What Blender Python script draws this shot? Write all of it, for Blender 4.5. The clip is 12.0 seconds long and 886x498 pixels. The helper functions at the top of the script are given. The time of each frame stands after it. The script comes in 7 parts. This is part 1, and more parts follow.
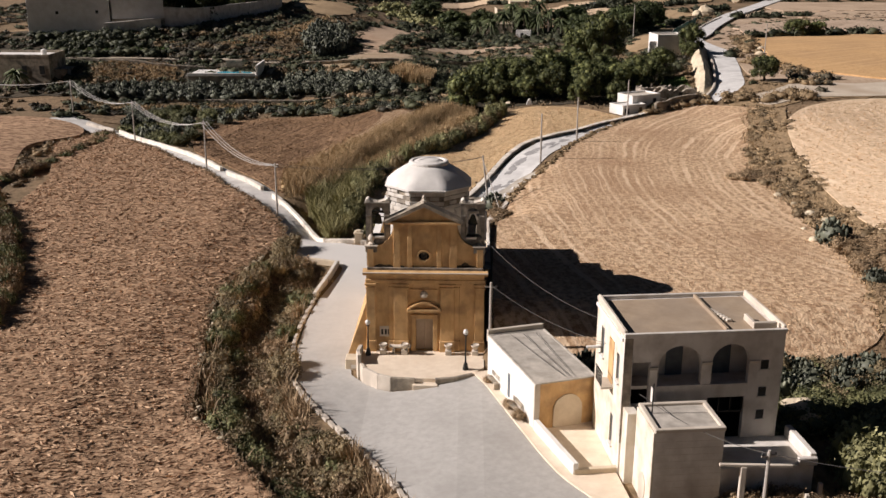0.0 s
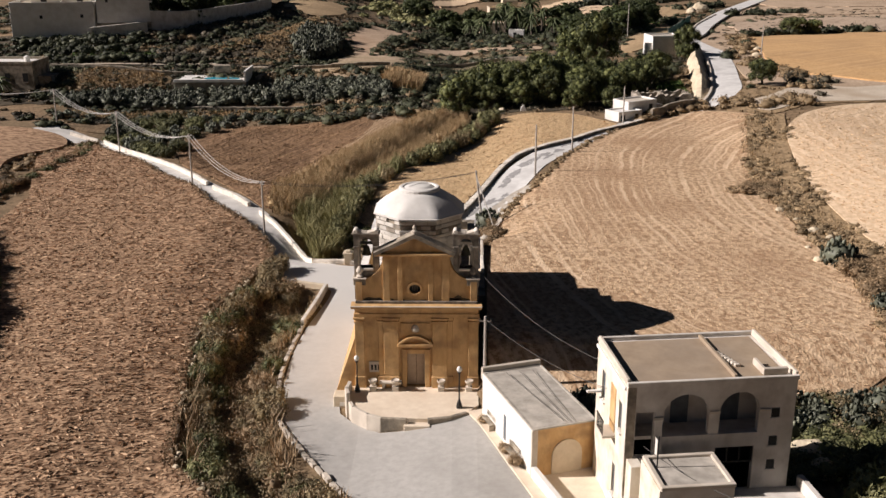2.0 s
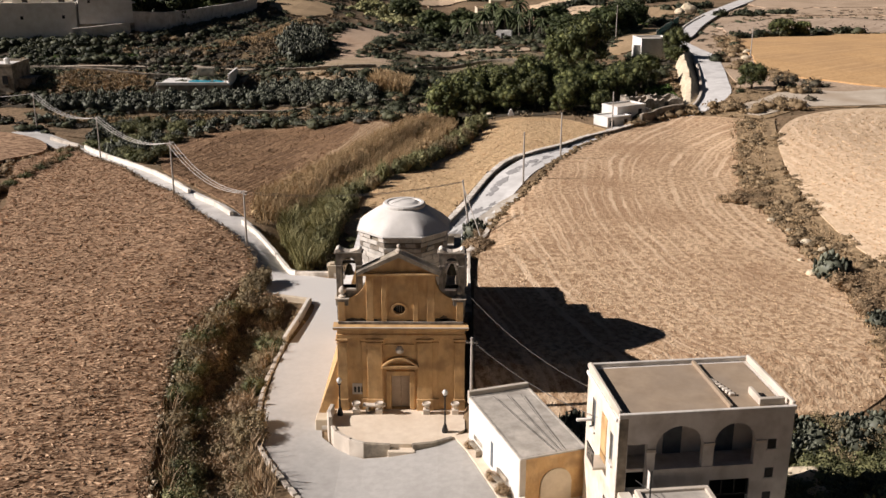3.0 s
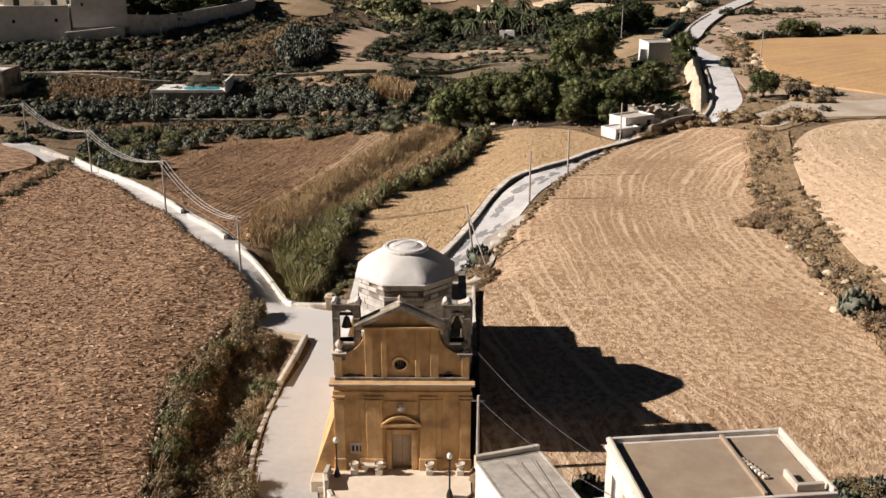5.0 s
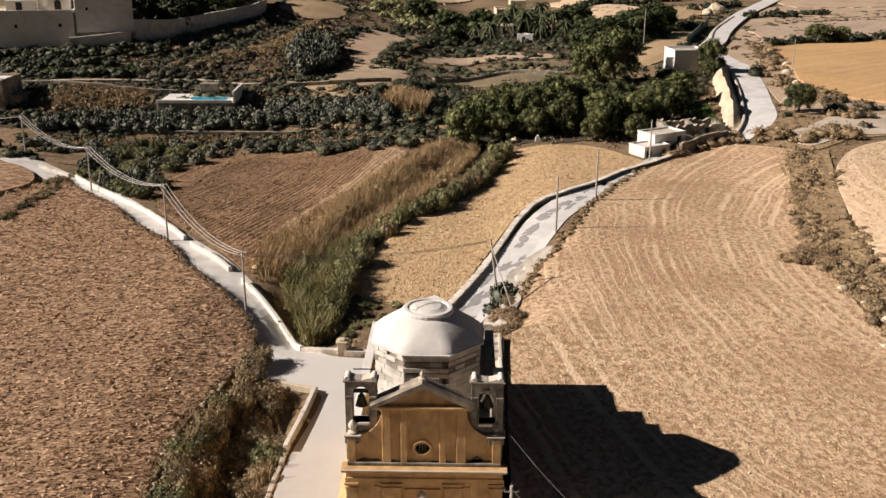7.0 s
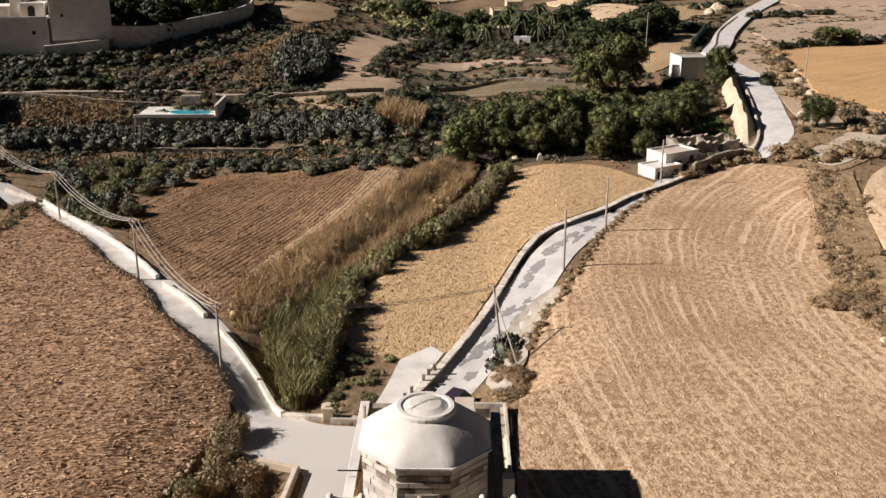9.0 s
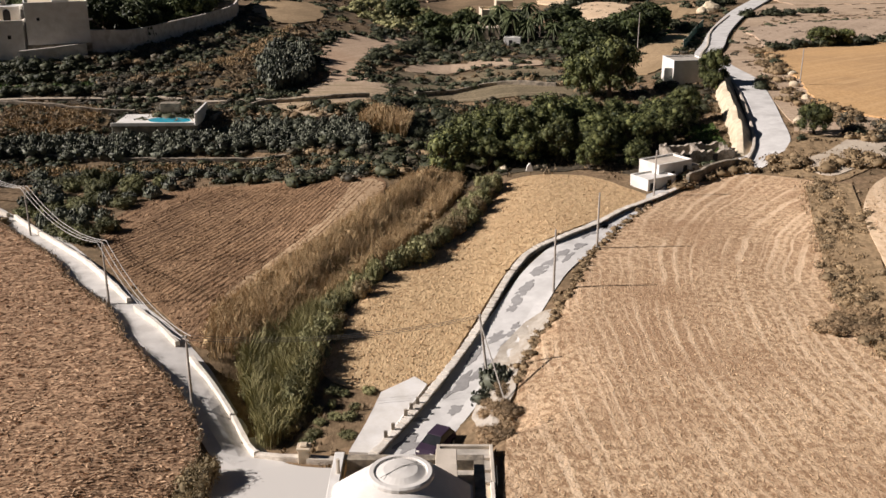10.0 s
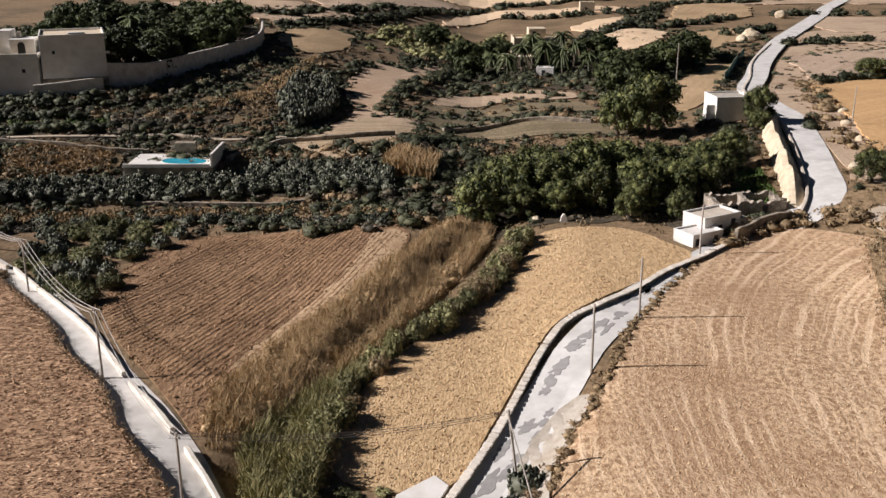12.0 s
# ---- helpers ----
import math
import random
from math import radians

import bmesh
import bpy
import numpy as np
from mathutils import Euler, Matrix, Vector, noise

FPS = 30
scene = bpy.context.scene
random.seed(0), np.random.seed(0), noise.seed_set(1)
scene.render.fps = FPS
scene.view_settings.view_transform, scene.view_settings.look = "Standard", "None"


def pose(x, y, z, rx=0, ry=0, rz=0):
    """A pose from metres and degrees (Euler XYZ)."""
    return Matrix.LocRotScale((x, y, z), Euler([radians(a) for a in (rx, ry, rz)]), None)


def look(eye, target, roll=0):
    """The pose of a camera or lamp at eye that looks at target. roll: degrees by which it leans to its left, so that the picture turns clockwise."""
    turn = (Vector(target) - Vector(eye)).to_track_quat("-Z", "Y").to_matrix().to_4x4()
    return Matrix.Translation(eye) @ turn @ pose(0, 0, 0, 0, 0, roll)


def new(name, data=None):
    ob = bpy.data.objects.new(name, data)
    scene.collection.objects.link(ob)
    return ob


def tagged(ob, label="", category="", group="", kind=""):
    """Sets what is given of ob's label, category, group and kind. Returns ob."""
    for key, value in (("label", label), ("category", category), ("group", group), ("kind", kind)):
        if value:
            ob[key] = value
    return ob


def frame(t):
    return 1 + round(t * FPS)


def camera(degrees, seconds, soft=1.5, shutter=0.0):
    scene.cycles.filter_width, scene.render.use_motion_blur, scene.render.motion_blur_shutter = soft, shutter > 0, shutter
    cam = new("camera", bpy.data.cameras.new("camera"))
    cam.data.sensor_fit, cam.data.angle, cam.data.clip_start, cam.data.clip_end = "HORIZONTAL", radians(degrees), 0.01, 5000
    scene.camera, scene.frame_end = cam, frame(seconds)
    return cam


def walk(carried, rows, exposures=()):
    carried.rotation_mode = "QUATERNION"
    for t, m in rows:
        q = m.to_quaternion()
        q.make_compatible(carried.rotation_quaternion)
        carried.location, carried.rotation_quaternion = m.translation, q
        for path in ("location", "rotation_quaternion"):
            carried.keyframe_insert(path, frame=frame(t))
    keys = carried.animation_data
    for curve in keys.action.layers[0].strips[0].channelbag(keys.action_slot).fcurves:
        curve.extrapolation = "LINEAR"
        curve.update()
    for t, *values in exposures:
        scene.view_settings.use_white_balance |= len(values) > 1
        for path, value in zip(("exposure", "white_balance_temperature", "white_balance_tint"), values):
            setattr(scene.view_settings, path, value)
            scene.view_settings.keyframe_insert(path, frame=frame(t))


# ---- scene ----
cam = camera(48.0, 12.0)
PATH = [
    (0, (2.987, -69.353, 30.07), (2.941, -67.446, 29.468), 0.2),
    (0.5, (2.933, -68.528, 30.506), (2.884, -66.623, 29.9), 0.1),
    (1, (2.968, -67.65, 30.954), (2.918, -65.745, 30.344), 0.0),
    (1.5, (2.986, -66.733, 31.376), (2.943, -64.829, 30.763), -0.0),
    (2, (3.059, -65.37, 31.659), (3.025, -63.467, 31.045), -0.1),
    (2.5, (3.123, -64.143, 32.059), (3.102, -62.241, 31.442), 0.0),
    (3, (3.212, -62.925, 32.433), (3.202, -61.024, 31.814), 0.1),
    (5, (2.955, -57.2, 34.539), (2.943, -55.304, 33.903), 0.1),
    (5.5, (2.795, -55.341, 34.979), (2.777, -53.446, 34.34), 0.2),
    (6, (2.594, -53.429, 35.387), (2.57, -51.535, 34.745), 0.2),
    (6.5, (2.207, -50.849, 35.518), (2.178, -48.955, 34.876), 0.2),
    (7, (1.913, -48.474, 35.86), (1.878, -46.581, 35.215), 0.2),
    (9, (1.415, -37.796, 37.179), (1.392, -35.907, 36.522), 0.1),
    (9.5, (1.674, -35.326, 37.623), (1.66, -33.439, 36.962), 0.1),
    (10, (2.104, -32.776, 38.195), (2.097, -30.89, 37.528), -0.0),
    (10.5, (2.388, -30.053, 38.512), (2.38, -28.168, 37.844), -0.1),
    (11, (2.459, -27.442, 38.753), (2.436, -25.554, 38.094), -0.2),
    (11.5, (2.507, -24.546, 39.016), (2.459, -22.654, 38.37), -0.2),
    (12, (2.42, -22.368, 39.728), (2.352, -20.472, 39.095), -0.1),
]
walk(cam, [(t, look(eye, target, roll)) for t, eye, target, roll in PATH], exposures=[(0, 0.36, 6080, 18), (5, 0.49, 6250, 17), (7, 0.5, 6400, 17), (9.5, 0.46, 6200, 17), (12, 0.47, 5950, 17)])

# ---- light ----
SUN_EL, SUN_AZ = 30.0, 3.2  # degrees above the horizon; degrees by which the sun stands south of due west
to_sun = Vector((-math.cos(radians(SUN_AZ)), -math.sin(radians(SUN_AZ)), math.tan(radians(SUN_EL)))).normalized()
world = bpy.data.worlds.new("sky")
scene.world = world
world.use_nodes = True
sky = world.node_tree.nodes.new("ShaderNodeTexSky")
sky.sky_type, sky.sun_disc = "NISHITA", False
sky.dust_density, sky.ozone_density = 0.4, 2.5
sky.sun_elevation, sky.sun_rotation = radians(SUN_EL), radians(270 - SUN_AZ)
world.node_tree.links.new(sky.outputs[0], world.node_tree.nodes["Background"].inputs[0])
world.node_tree.nodes["Background"].inputs[1].default_value = 0.008
sun = new("sun", bpy.data.lights.new("sun", "SUN"))
sun.data.energy, sun.data.angle, sun.data.color = 5.0, radians(0.5), (1.0, 0.91, 0.79)
sun.matrix_world = look((0, 0, 60), Vector((0, 0, 60)) - to_sun)


# ---- materials ----
def mat(name, a, b, size=1.0, rough=0.9, bump=0.3, bump_size=0.15, c=None, c_size=8.0, c_amount=0.5, metal=0.0, vary=0.0, stretch=(1, 1, 1), turn=0.0, lo=0.35, hi=0.65):
    """Two colours in grains of that size in metres, a third in large stains, relief, and a shift from piece to piece."""
    m = bpy.data.materials.new(name)
    m.use_nodes = True
    t = m.node_tree
    n, link = t.nodes, t.links.new
    bsdf = n["Principled BSDF"]
    geo = n.new("ShaderNodeNewGeometry")
    mp = n.new("ShaderNodeMapping")
    mp.inputs["Scale"].default_value = stretch
    mp.inputs["Rotation"].default_value = (0, 0, radians(turn))
    link(geo.outputs["Position"], mp.inputs["Vector"])
    noise1 = n.new("ShaderNodeTexNoise")
    noise1.inputs["Scale"].default_value = 1.0 / size
    noise1.inputs["Detail"].default_value = 6
    noise1.inputs["Roughness"].default_value = 0.65
    link(mp.outputs[0], noise1.inputs["Vector"])
    ramp = n.new("ShaderNodeMapRange")
    ramp.inputs[1].default_value, ramp.inputs[2].default_value = lo, hi
    link(noise1.outputs[0], ramp.inputs[0])
    mix = n.new("ShaderNodeMix")
    mix.data_type = "RGBA"
    mix.inputs[6].default_value, mix.inputs[7].default_value = (*a, 1), (*b, 1)
    link(ramp.outputs[0], mix.inputs[0])
    out = mix.outputs[2]
    if c:
        noise2 = n.new("ShaderNodeTexNoise")
        noise2.inputs["Scale"].default_value = 1.0 / c_size
        noise2.inputs["Detail"].default_value = 5
        link(geo.outputs["Position"], noise2.inputs["Vector"])
        r2 = n.new("ShaderNodeMapRange")
        r2.inputs[1].default_value, r2.inputs[2].default_value, r2.inputs[4].default_value = 0.45, 0.7, c_amount
        link(noise2.outputs[0], r2.inputs[0])
        m2 = n.new("ShaderNodeMix")
        m2.data_type = "RGBA"
        m2.inputs[7].default_value = (*c, 1)
        link(r2.outputs[0], m2.inputs[0])
        link(out, m2.inputs[6])
        out = m2.outputs[2]
    if vary:
        info = n.new("ShaderNodeObjectInfo")
        r3 = n.new("ShaderNodeMapRange")
        r3.inputs[3].default_value, r3.inputs[4].default_value = 1 - vary, 1 + vary
        link(info.outputs["Random"], r3.inputs[0])
        hsv = n.new("ShaderNodeHueSaturation")
        link(r3.outputs[0], hsv.inputs["Value"])
        link(out, hsv.inputs["Color"])
        out = hsv.outputs[0]
    link(out, bsdf.inputs["Base Color"])
    bsdf.inputs["Roughness"].default_value = rough
    bsdf.inputs["Metallic"].default_value = metal
    bsdf.inputs["Specular IOR Level"].default_value = 0.25
    if bump:
        nb = n.new("ShaderNodeTexNoise")
        nb.inputs["Scale"].default_value = 1.0 / bump_size
        nb.inputs["Detail"].default_value = 4
        link(mp.outputs[0], nb.inputs["Vector"])
        bp = n.new("ShaderNodeBump")
        bp.inputs["Strength"].default_value = bump
        bp.inputs["Distance"].default_value = bump_size * 0.6
        link(nb.outputs[0], bp.inputs["Height"])
        link(bp.outputs[0], bsdf.inputs["Normal"])
    return m


def leaf_mat(name, a, b, rough=0.6, spread=0.35, skew=1.0):
    """Leaves that differ from clump to clump and let some light through."""
    m = bpy.data.materials.new(name)
    m.use_nodes = True
    t = m.node_tree
    n, link = t.nodes, t.links.new
    bsdf = n["Principled BSDF"]
    geo, info = n.new("ShaderNodeNewGeometry"), n.new("ShaderNodeObjectInfo")
    mix = n.new("ShaderNodeMix")
    mix.data_type = "RGBA"
    mix.inputs[6].default_value, mix.inputs[7].default_value = (*a, 1), (*b, 1)
    power = n.new("ShaderNodeMath")
    power.operation = "POWER"
    power.inputs[1].default_value = skew
    link(geo.outputs["Random Per Island"], power.inputs[0])
    link(power.outputs[0], mix.inputs[0])
    r3 = n.new("ShaderNodeMapRange")
    r3.inputs[3].default_value, r3.inputs[4].default_value = 1 - spread, 1 + spread
    link(info.outputs["Random"], r3.inputs[0])
    hsv = n.new("ShaderNodeHueSaturation")
    link(r3.outputs[0], hsv.inputs["Value"])
    link(mix.outputs[2], hsv.inputs["Color"])
    link(hsv.outputs[0], bsdf.inputs["Base Color"])
    bsdf.inputs["Roughness"].default_value = rough
    bsdf.inputs["Specular IOR Level"].default_value = 0.2
    return m


LIMESTONE = mat("limestone_ochre", (0.55, 0.335, 0.142), (0.70, 0.465, 0.225), 0.7, 0.92, 0.3, 0.12, (0.30, 0.185, 0.09), 1.3, 0.75, stretch=(1, 1, 0.45))
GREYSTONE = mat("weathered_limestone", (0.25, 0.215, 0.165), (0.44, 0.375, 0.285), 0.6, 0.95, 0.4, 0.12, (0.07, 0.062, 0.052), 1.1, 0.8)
# dark weathered stone on the chapel; on the lane wall its darkness is shade
SOOTSHADE = mat("sooty_shaded_limestone", (0.19, 0.165, 0.135), (0.40, 0.35, 0.28), 0.5, 0.95, 0.4, 0.12, (0.05, 0.045, 0.04), 0.9, 0.8)
MORTAR = mat("pale_limestone", (0.56, 0.49, 0.40), (0.68, 0.61, 0.51), 0.8, 0.92, 0.3, 0.1, (0.3, 0.255, 0.2), 1.6, 0.6)
DRUMSTONE = mat("limewashed_block", (0.56, 0.52, 0.45), (0.72, 0.69, 0.63), 0.4, 0.92, 0.4, 0.1, (0.30, 0.265, 0.21), 0.8, 0.65, vary=0.16)
STAIN = mat("black_crust", (0.05, 0.042, 0.034), (0.16, 0.12, 0.08), 0.25, 0.96, 0.5, 0.08)
WHITE = mat("white_limewash", (0.72, 0.69, 0.63), (0.8, 0.78, 0.74), 1.2, 0.85, 0.15, 0.1, (0.45, 0.42, 0.37), 1.8, 0.35)
DOMEWHITE = mat("dome_membrane", (0.70, 0.67, 0.61), (0.78, 0.75, 0.70), 1.0, 0.8, 0.1, 0.2, (0.42, 0.40, 0.37), 2.2, 0.45)
PALEWALL = mat("lane_wall_stone", (0.56, 0.50, 0.42), (0.72, 0.66, 0.57), 0.5, 0.92, 0.5, 0.2, (0.36, 0.30, 0.235), 1.4, 0.55)
WALLTOP = mat("whitish_wall_top", (0.70, 0.64, 0.545), (0.80, 0.75, 0.66), 0.5, 0.92, 0.4, 0.15, (0.46, 0.40, 0.32), 1.1, 0.5, vary=0.1)
CREAM = mat("cream_limestone", (0.60, 0.50, 0.36), (0.70, 0.60, 0.45), 0.8, 0.9, 0.2, 0.1, (0.42, 0.34, 0.24), 2.0, 0.5)
# stained west-side copy of the house wall, warmer and paler: sunlight put into its colour
WESTWALL = mat("limewash_with_sunlight", (0.66, 0.59, 0.48), (0.76, 0.70, 0.60), 0.8, 0.88, 0.2, 0.1, (0.46, 0.37, 0.25), 1.0, 0.6, stretch=(1, 1, 0.5))
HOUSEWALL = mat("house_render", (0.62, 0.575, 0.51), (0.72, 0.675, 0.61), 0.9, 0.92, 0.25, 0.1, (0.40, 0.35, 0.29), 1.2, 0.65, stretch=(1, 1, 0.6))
ROOFING = mat("roof_screed", (0.31, 0.235, 0.16), (0.40, 0.31, 0.215), 1.2, 0.95, 0.15, 0.1, (0.28, 0.23, 0.18), 3.0, 0.6)
GREYROOF = mat("grey_screed", (0.40, 0.365, 0.31), (0.55, 0.505, 0.435), 0.7, 0.9, 0.2, 0.1, (0.25, 0.225, 0.19), 1.0, 0.6)
DARK = mat("dark_opening", (0.02, 0.02, 0.02), (0.03, 0.03, 0.03), 0.5, 0.6, 0.0)
WOOD = mat("door_wood", (0.44, 0.335, 0.235), (0.52, 0.40, 0.285), 0.4, 0.7, 0.3, 0.05)
SHUTTER = mat("blue_grey_shutter", (0.10, 0.115, 0.13), (0.14, 0.155, 0.17), 0.4, 0.5, 0.1, 0.05)
IRON = mat("dark_iron", (0.03, 0.03, 0.03), (0.05, 0.048, 0.045), 0.3, 0.55, 0.1, 0.05, metal=0.6)
BRONZE = mat("bell_bronze", (0.07, 0.065, 0.045), (0.1, 0.09, 0.06), 0.3, 0.5, 0.1, 0.05, metal=0.8)
POLEWOOD = mat("pole_wood", (0.36, 0.33, 0.29), (0.46, 0.42, 0.37), 0.3, 0.9, 0.2, 0.05)
CABLE = mat("cable_grey", (0.42, 0.40, 0.37), (0.52, 0.50, 0.46), 0.5, 0.7, 0.0)
THINWIRE = mat("dark_wire", (0.10, 0.095, 0.09), (0.14, 0.13, 0.12), 0.5, 0.7, 0.0)
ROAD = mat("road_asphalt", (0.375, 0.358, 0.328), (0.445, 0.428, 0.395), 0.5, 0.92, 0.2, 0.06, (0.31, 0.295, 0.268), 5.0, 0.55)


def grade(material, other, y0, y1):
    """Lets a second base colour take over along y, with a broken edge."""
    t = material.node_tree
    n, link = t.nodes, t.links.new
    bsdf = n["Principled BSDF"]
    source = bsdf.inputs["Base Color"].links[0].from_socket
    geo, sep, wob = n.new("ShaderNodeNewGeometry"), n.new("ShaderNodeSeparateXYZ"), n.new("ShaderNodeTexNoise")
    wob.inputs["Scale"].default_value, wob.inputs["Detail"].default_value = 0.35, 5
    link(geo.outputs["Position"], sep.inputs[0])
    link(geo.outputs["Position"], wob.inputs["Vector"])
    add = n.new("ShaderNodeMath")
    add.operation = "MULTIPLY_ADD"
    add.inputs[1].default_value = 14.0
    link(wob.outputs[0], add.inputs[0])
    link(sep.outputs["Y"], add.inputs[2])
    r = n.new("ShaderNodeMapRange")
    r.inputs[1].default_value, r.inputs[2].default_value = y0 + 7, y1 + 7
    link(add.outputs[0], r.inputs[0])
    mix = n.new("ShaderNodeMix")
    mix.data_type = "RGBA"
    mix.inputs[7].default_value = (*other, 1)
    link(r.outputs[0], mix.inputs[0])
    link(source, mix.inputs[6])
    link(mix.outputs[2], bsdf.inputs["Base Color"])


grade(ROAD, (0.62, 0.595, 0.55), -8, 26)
LANEWEST = mat("lane_concrete", (0.58, 0.56, 0.52), (0.69, 0.665, 0.62), 1.4, 0.92, 0.15, 0.08, (0.42, 0.395, 0.36), 3.0, 0.65)
PALEROAD = mat("pale_concrete_road", (0.60, 0.585, 0.555), (0.70, 0.685, 0.65), 1.4, 0.92, 0.15, 0.08, (0.44, 0.425, 0.40), 3.0, 0.7)
RUBBLE = mat("pale_rubble", (0.24, 0.205, 0.16), (0.52, 0.455, 0.37), 0.3, 0.95, 0.9, 0.25, (0.14, 0.115, 0.085), 0.9, 0.7)
PATCH = mat("asphalt_patch", (0.29, 0.28, 0.27), (0.36, 0.35, 0.335), 0.8, 0.93, 0.2, 0.06)
PAVING = mat("parvis_paving", (0.70, 0.585, 0.445), (0.80, 0.69, 0.54), 0.9, 0.9, 0.15, 0.06, (0.58, 0.465, 0.335), 2.0, 0.5)
EARTH = mat("dry_earth", (0.15, 0.108, 0.066), (0.27, 0.198, 0.125), 1.2, 0.97, 0.7, 0.4, (0.09, 0.078, 0.042), 7.0, 0.8)
DIRT = mat("pale_track", (0.50, 0.42, 0.32), (0.60, 0.52, 0.41), 1.5, 0.95, 0.4, 0.3, (0.38, 0.29, 0.2), 6.0, 0.7)
VERGE = mat("pale_verge", (0.40, 0.355, 0.295), (0.50, 0.455, 0.385), 0.6, 0.95, 0.4, 0.2, (0.30, 0.24, 0.17), 2.0, 0.7)
ROCK = mat("cut_rock", (0.55, 0.46, 0.32), (0.70, 0.60, 0.44), 0.8, 0.95, 0.6, 0.3, (0.35, 0.27, 0.17), 2.0, 0.6)
BARK = mat("bark", (0.10, 0.08, 0.06), (0.17, 0.14, 0.11), 0.3, 0.95, 0.5, 0.08)
PLUM = mat("car_paint", (0.045, 0.03, 0.05), (0.055, 0.038, 0.06), 1.0, 0.3, 0.0)
GLASS = mat("dark_glass", (0.02, 0.022, 0.025), (0.03, 0.032, 0.035), 0.5, 0.08, 0.0)
TYRE = mat("tyre_rubber", (0.02, 0.02, 0.02), (0.03, 0.03, 0.03), 0.2, 0.9, 0.2, 0.03)
WATER = mat("pool_water", (0.03, 0.32, 0.45), (0.05, 0.42, 0.55), 2.0, 0.08, 0.05, 0.4)


def field_mat(name, a, b, strand, furrow=None, furrow_gap=1.2, furrow_amount=0.35, c=None, c_amount=0.4, rings=None, size=0.5, turn=0.0, grain=(1, 0.6), sharp=0.12, bump=0.5, cut=(0.48, 0.66)):
    """Stubble: short strands over earth, with furrows in a direction (degrees) or tractor rings round a point."""
    m = mat(name, a, b, size, 0.97, bump, 0.2, c, 14.0, c_amount, stretch=(*grain, 1), turn=turn, lo=0.5 - sharp, hi=0.5 + sharp)
    t = m.node_tree
    n, link = t.nodes, t.links.new
    bsdf = n["Principled BSDF"]
    source = bsdf.inputs["Base Color"].links[0].from_socket
    geo = n.new("ShaderNodeNewGeometry")
    warp = n.new("ShaderNodeTexNoise")
    warp.inputs["Scale"].default_value = 0.09
    warp.inputs["Detail"].default_value = 3
    link(geo.outputs["Position"], warp.inputs["Vector"])
    if rings:
        sep = n.new("ShaderNodeVectorMath")
        sep.operation = "SUBTRACT"
        sep.inputs[1].default_value = (*rings, 0)
        link(geo.outputs["Position"], sep.inputs[0])
        flat = n.new("ShaderNodeVectorMath")
        flat.operation = "MULTIPLY"
        flat.inputs[1].default_value = (1, 0.62, 0)
        link(sep.outputs[0], flat.inputs[0])
        far = n.new("ShaderNodeVectorMath")
        far.operation = "LENGTH"
        link(flat.outputs[0], far.inputs[0])
        along = far.outputs["Value"]
    else:
        dot = n.new("ShaderNodeVectorMath")
        dot.operation = "DOT_PRODUCT"
        f = radians(furrow or 0)
        dot.inputs[1].default_value = (-math.sin(f), math.cos(f), 0)
        link(geo.outputs["Position"], dot.inputs[0])
        along = dot.outputs["Value"]
    add = n.new("ShaderNodeMath")
    add.operation = "MULTIPLY_ADD"
    add.inputs[1].default_value = 2.6 if rings else 2.0
    link(warp.outputs[0], add.inputs[0])
    link(along, add.inputs[2])
    lines = n.new("ShaderNodeTexNoise")
    lines.noise_dimensions = "1D"
    lines.inputs["Scale"].default_value = 1.0 / furrow_gap
    lines.inputs["Detail"].default_value = 3
    link(add.outputs[0], lines.inputs["W"])
    r = n.new("ShaderNodeMapRange")
    r.inputs[1].default_value, r.inputs[2].default_value, r.inputs[4].default_value = *cut, furrow_amount
    link(lines.outputs[0], r.inputs[0])
    breakup = n.new("ShaderNodeTexNoise")
    breakup.inputs["Scale"].default_value = 0.16
    link(geo.outputs["Position"], breakup.inputs["Vector"])
    mul = n.new("ShaderNodeMath")
    mul.operation = "MULTIPLY"
    link(r.outputs[0], mul.inputs[0])
    r4 = n.new("ShaderNodeMapRange")
    r4.inputs[1].default_value, r4.inputs[2].default_value = 0.3, 0.6
    link(breakup.outputs[0], r4.inputs[0])
    link(r4.outputs[0], mul.inputs[1])
    mix = n.new("ShaderNodeMix")
    mix.data_type = "RGBA"
    mix.inputs[7].default_value = (*strand, 1)
    link(mul.outputs[0], mix.inputs[0])
    link(source, mix.inputs[6])
    link(mix.outputs[2], bsdf.inputs["Base Color"])
    return m


LEFTFIELD = field_mat("brown_stubble", (0.21, 0.122, 0.068), (0.54, 0.355, 0.215), (0.40, 0.26, 0.15), 75, 2.2, 0.3, (0.28, 0.175, 0.105), 0.5, size=0.8, grain=(0.75, 1.0), sharp=0.07, bump=0.9)
RIGHTFIELD = field_mat("straw_stubble", (0.345, 0.218, 0.122), (0.66, 0.478, 0.30), (0.80, 0.61, 0.41), None, 0.7, 0.75, (0.37, 0.228, 0.128), 0.8, rings=(58, 44), size=0.5, grain=(1, 0.8), sharp=0.07, bump=0.8)
UPPERFIELD = field_mat("pale_straw", (0.54, 0.39, 0.245), (0.72, 0.55, 0.365), (0.84, 0.665, 0.465), None, 1.0, 0.7, (0.50, 0.35, 0.215), 0.4, rings=(84, 60))
TANFIELD = field_mat("golden_stubble", (0.46, 0.315, 0.165), (0.66, 0.48, 0.27), (0.38, 0.26, 0.135), 62, 0.8, 0.35, (0.52, 0.355, 0.19), 0.5, size=0.45, turn=-28, grain=(1.0, 0.45), sharp=0.11, bump=0.8)
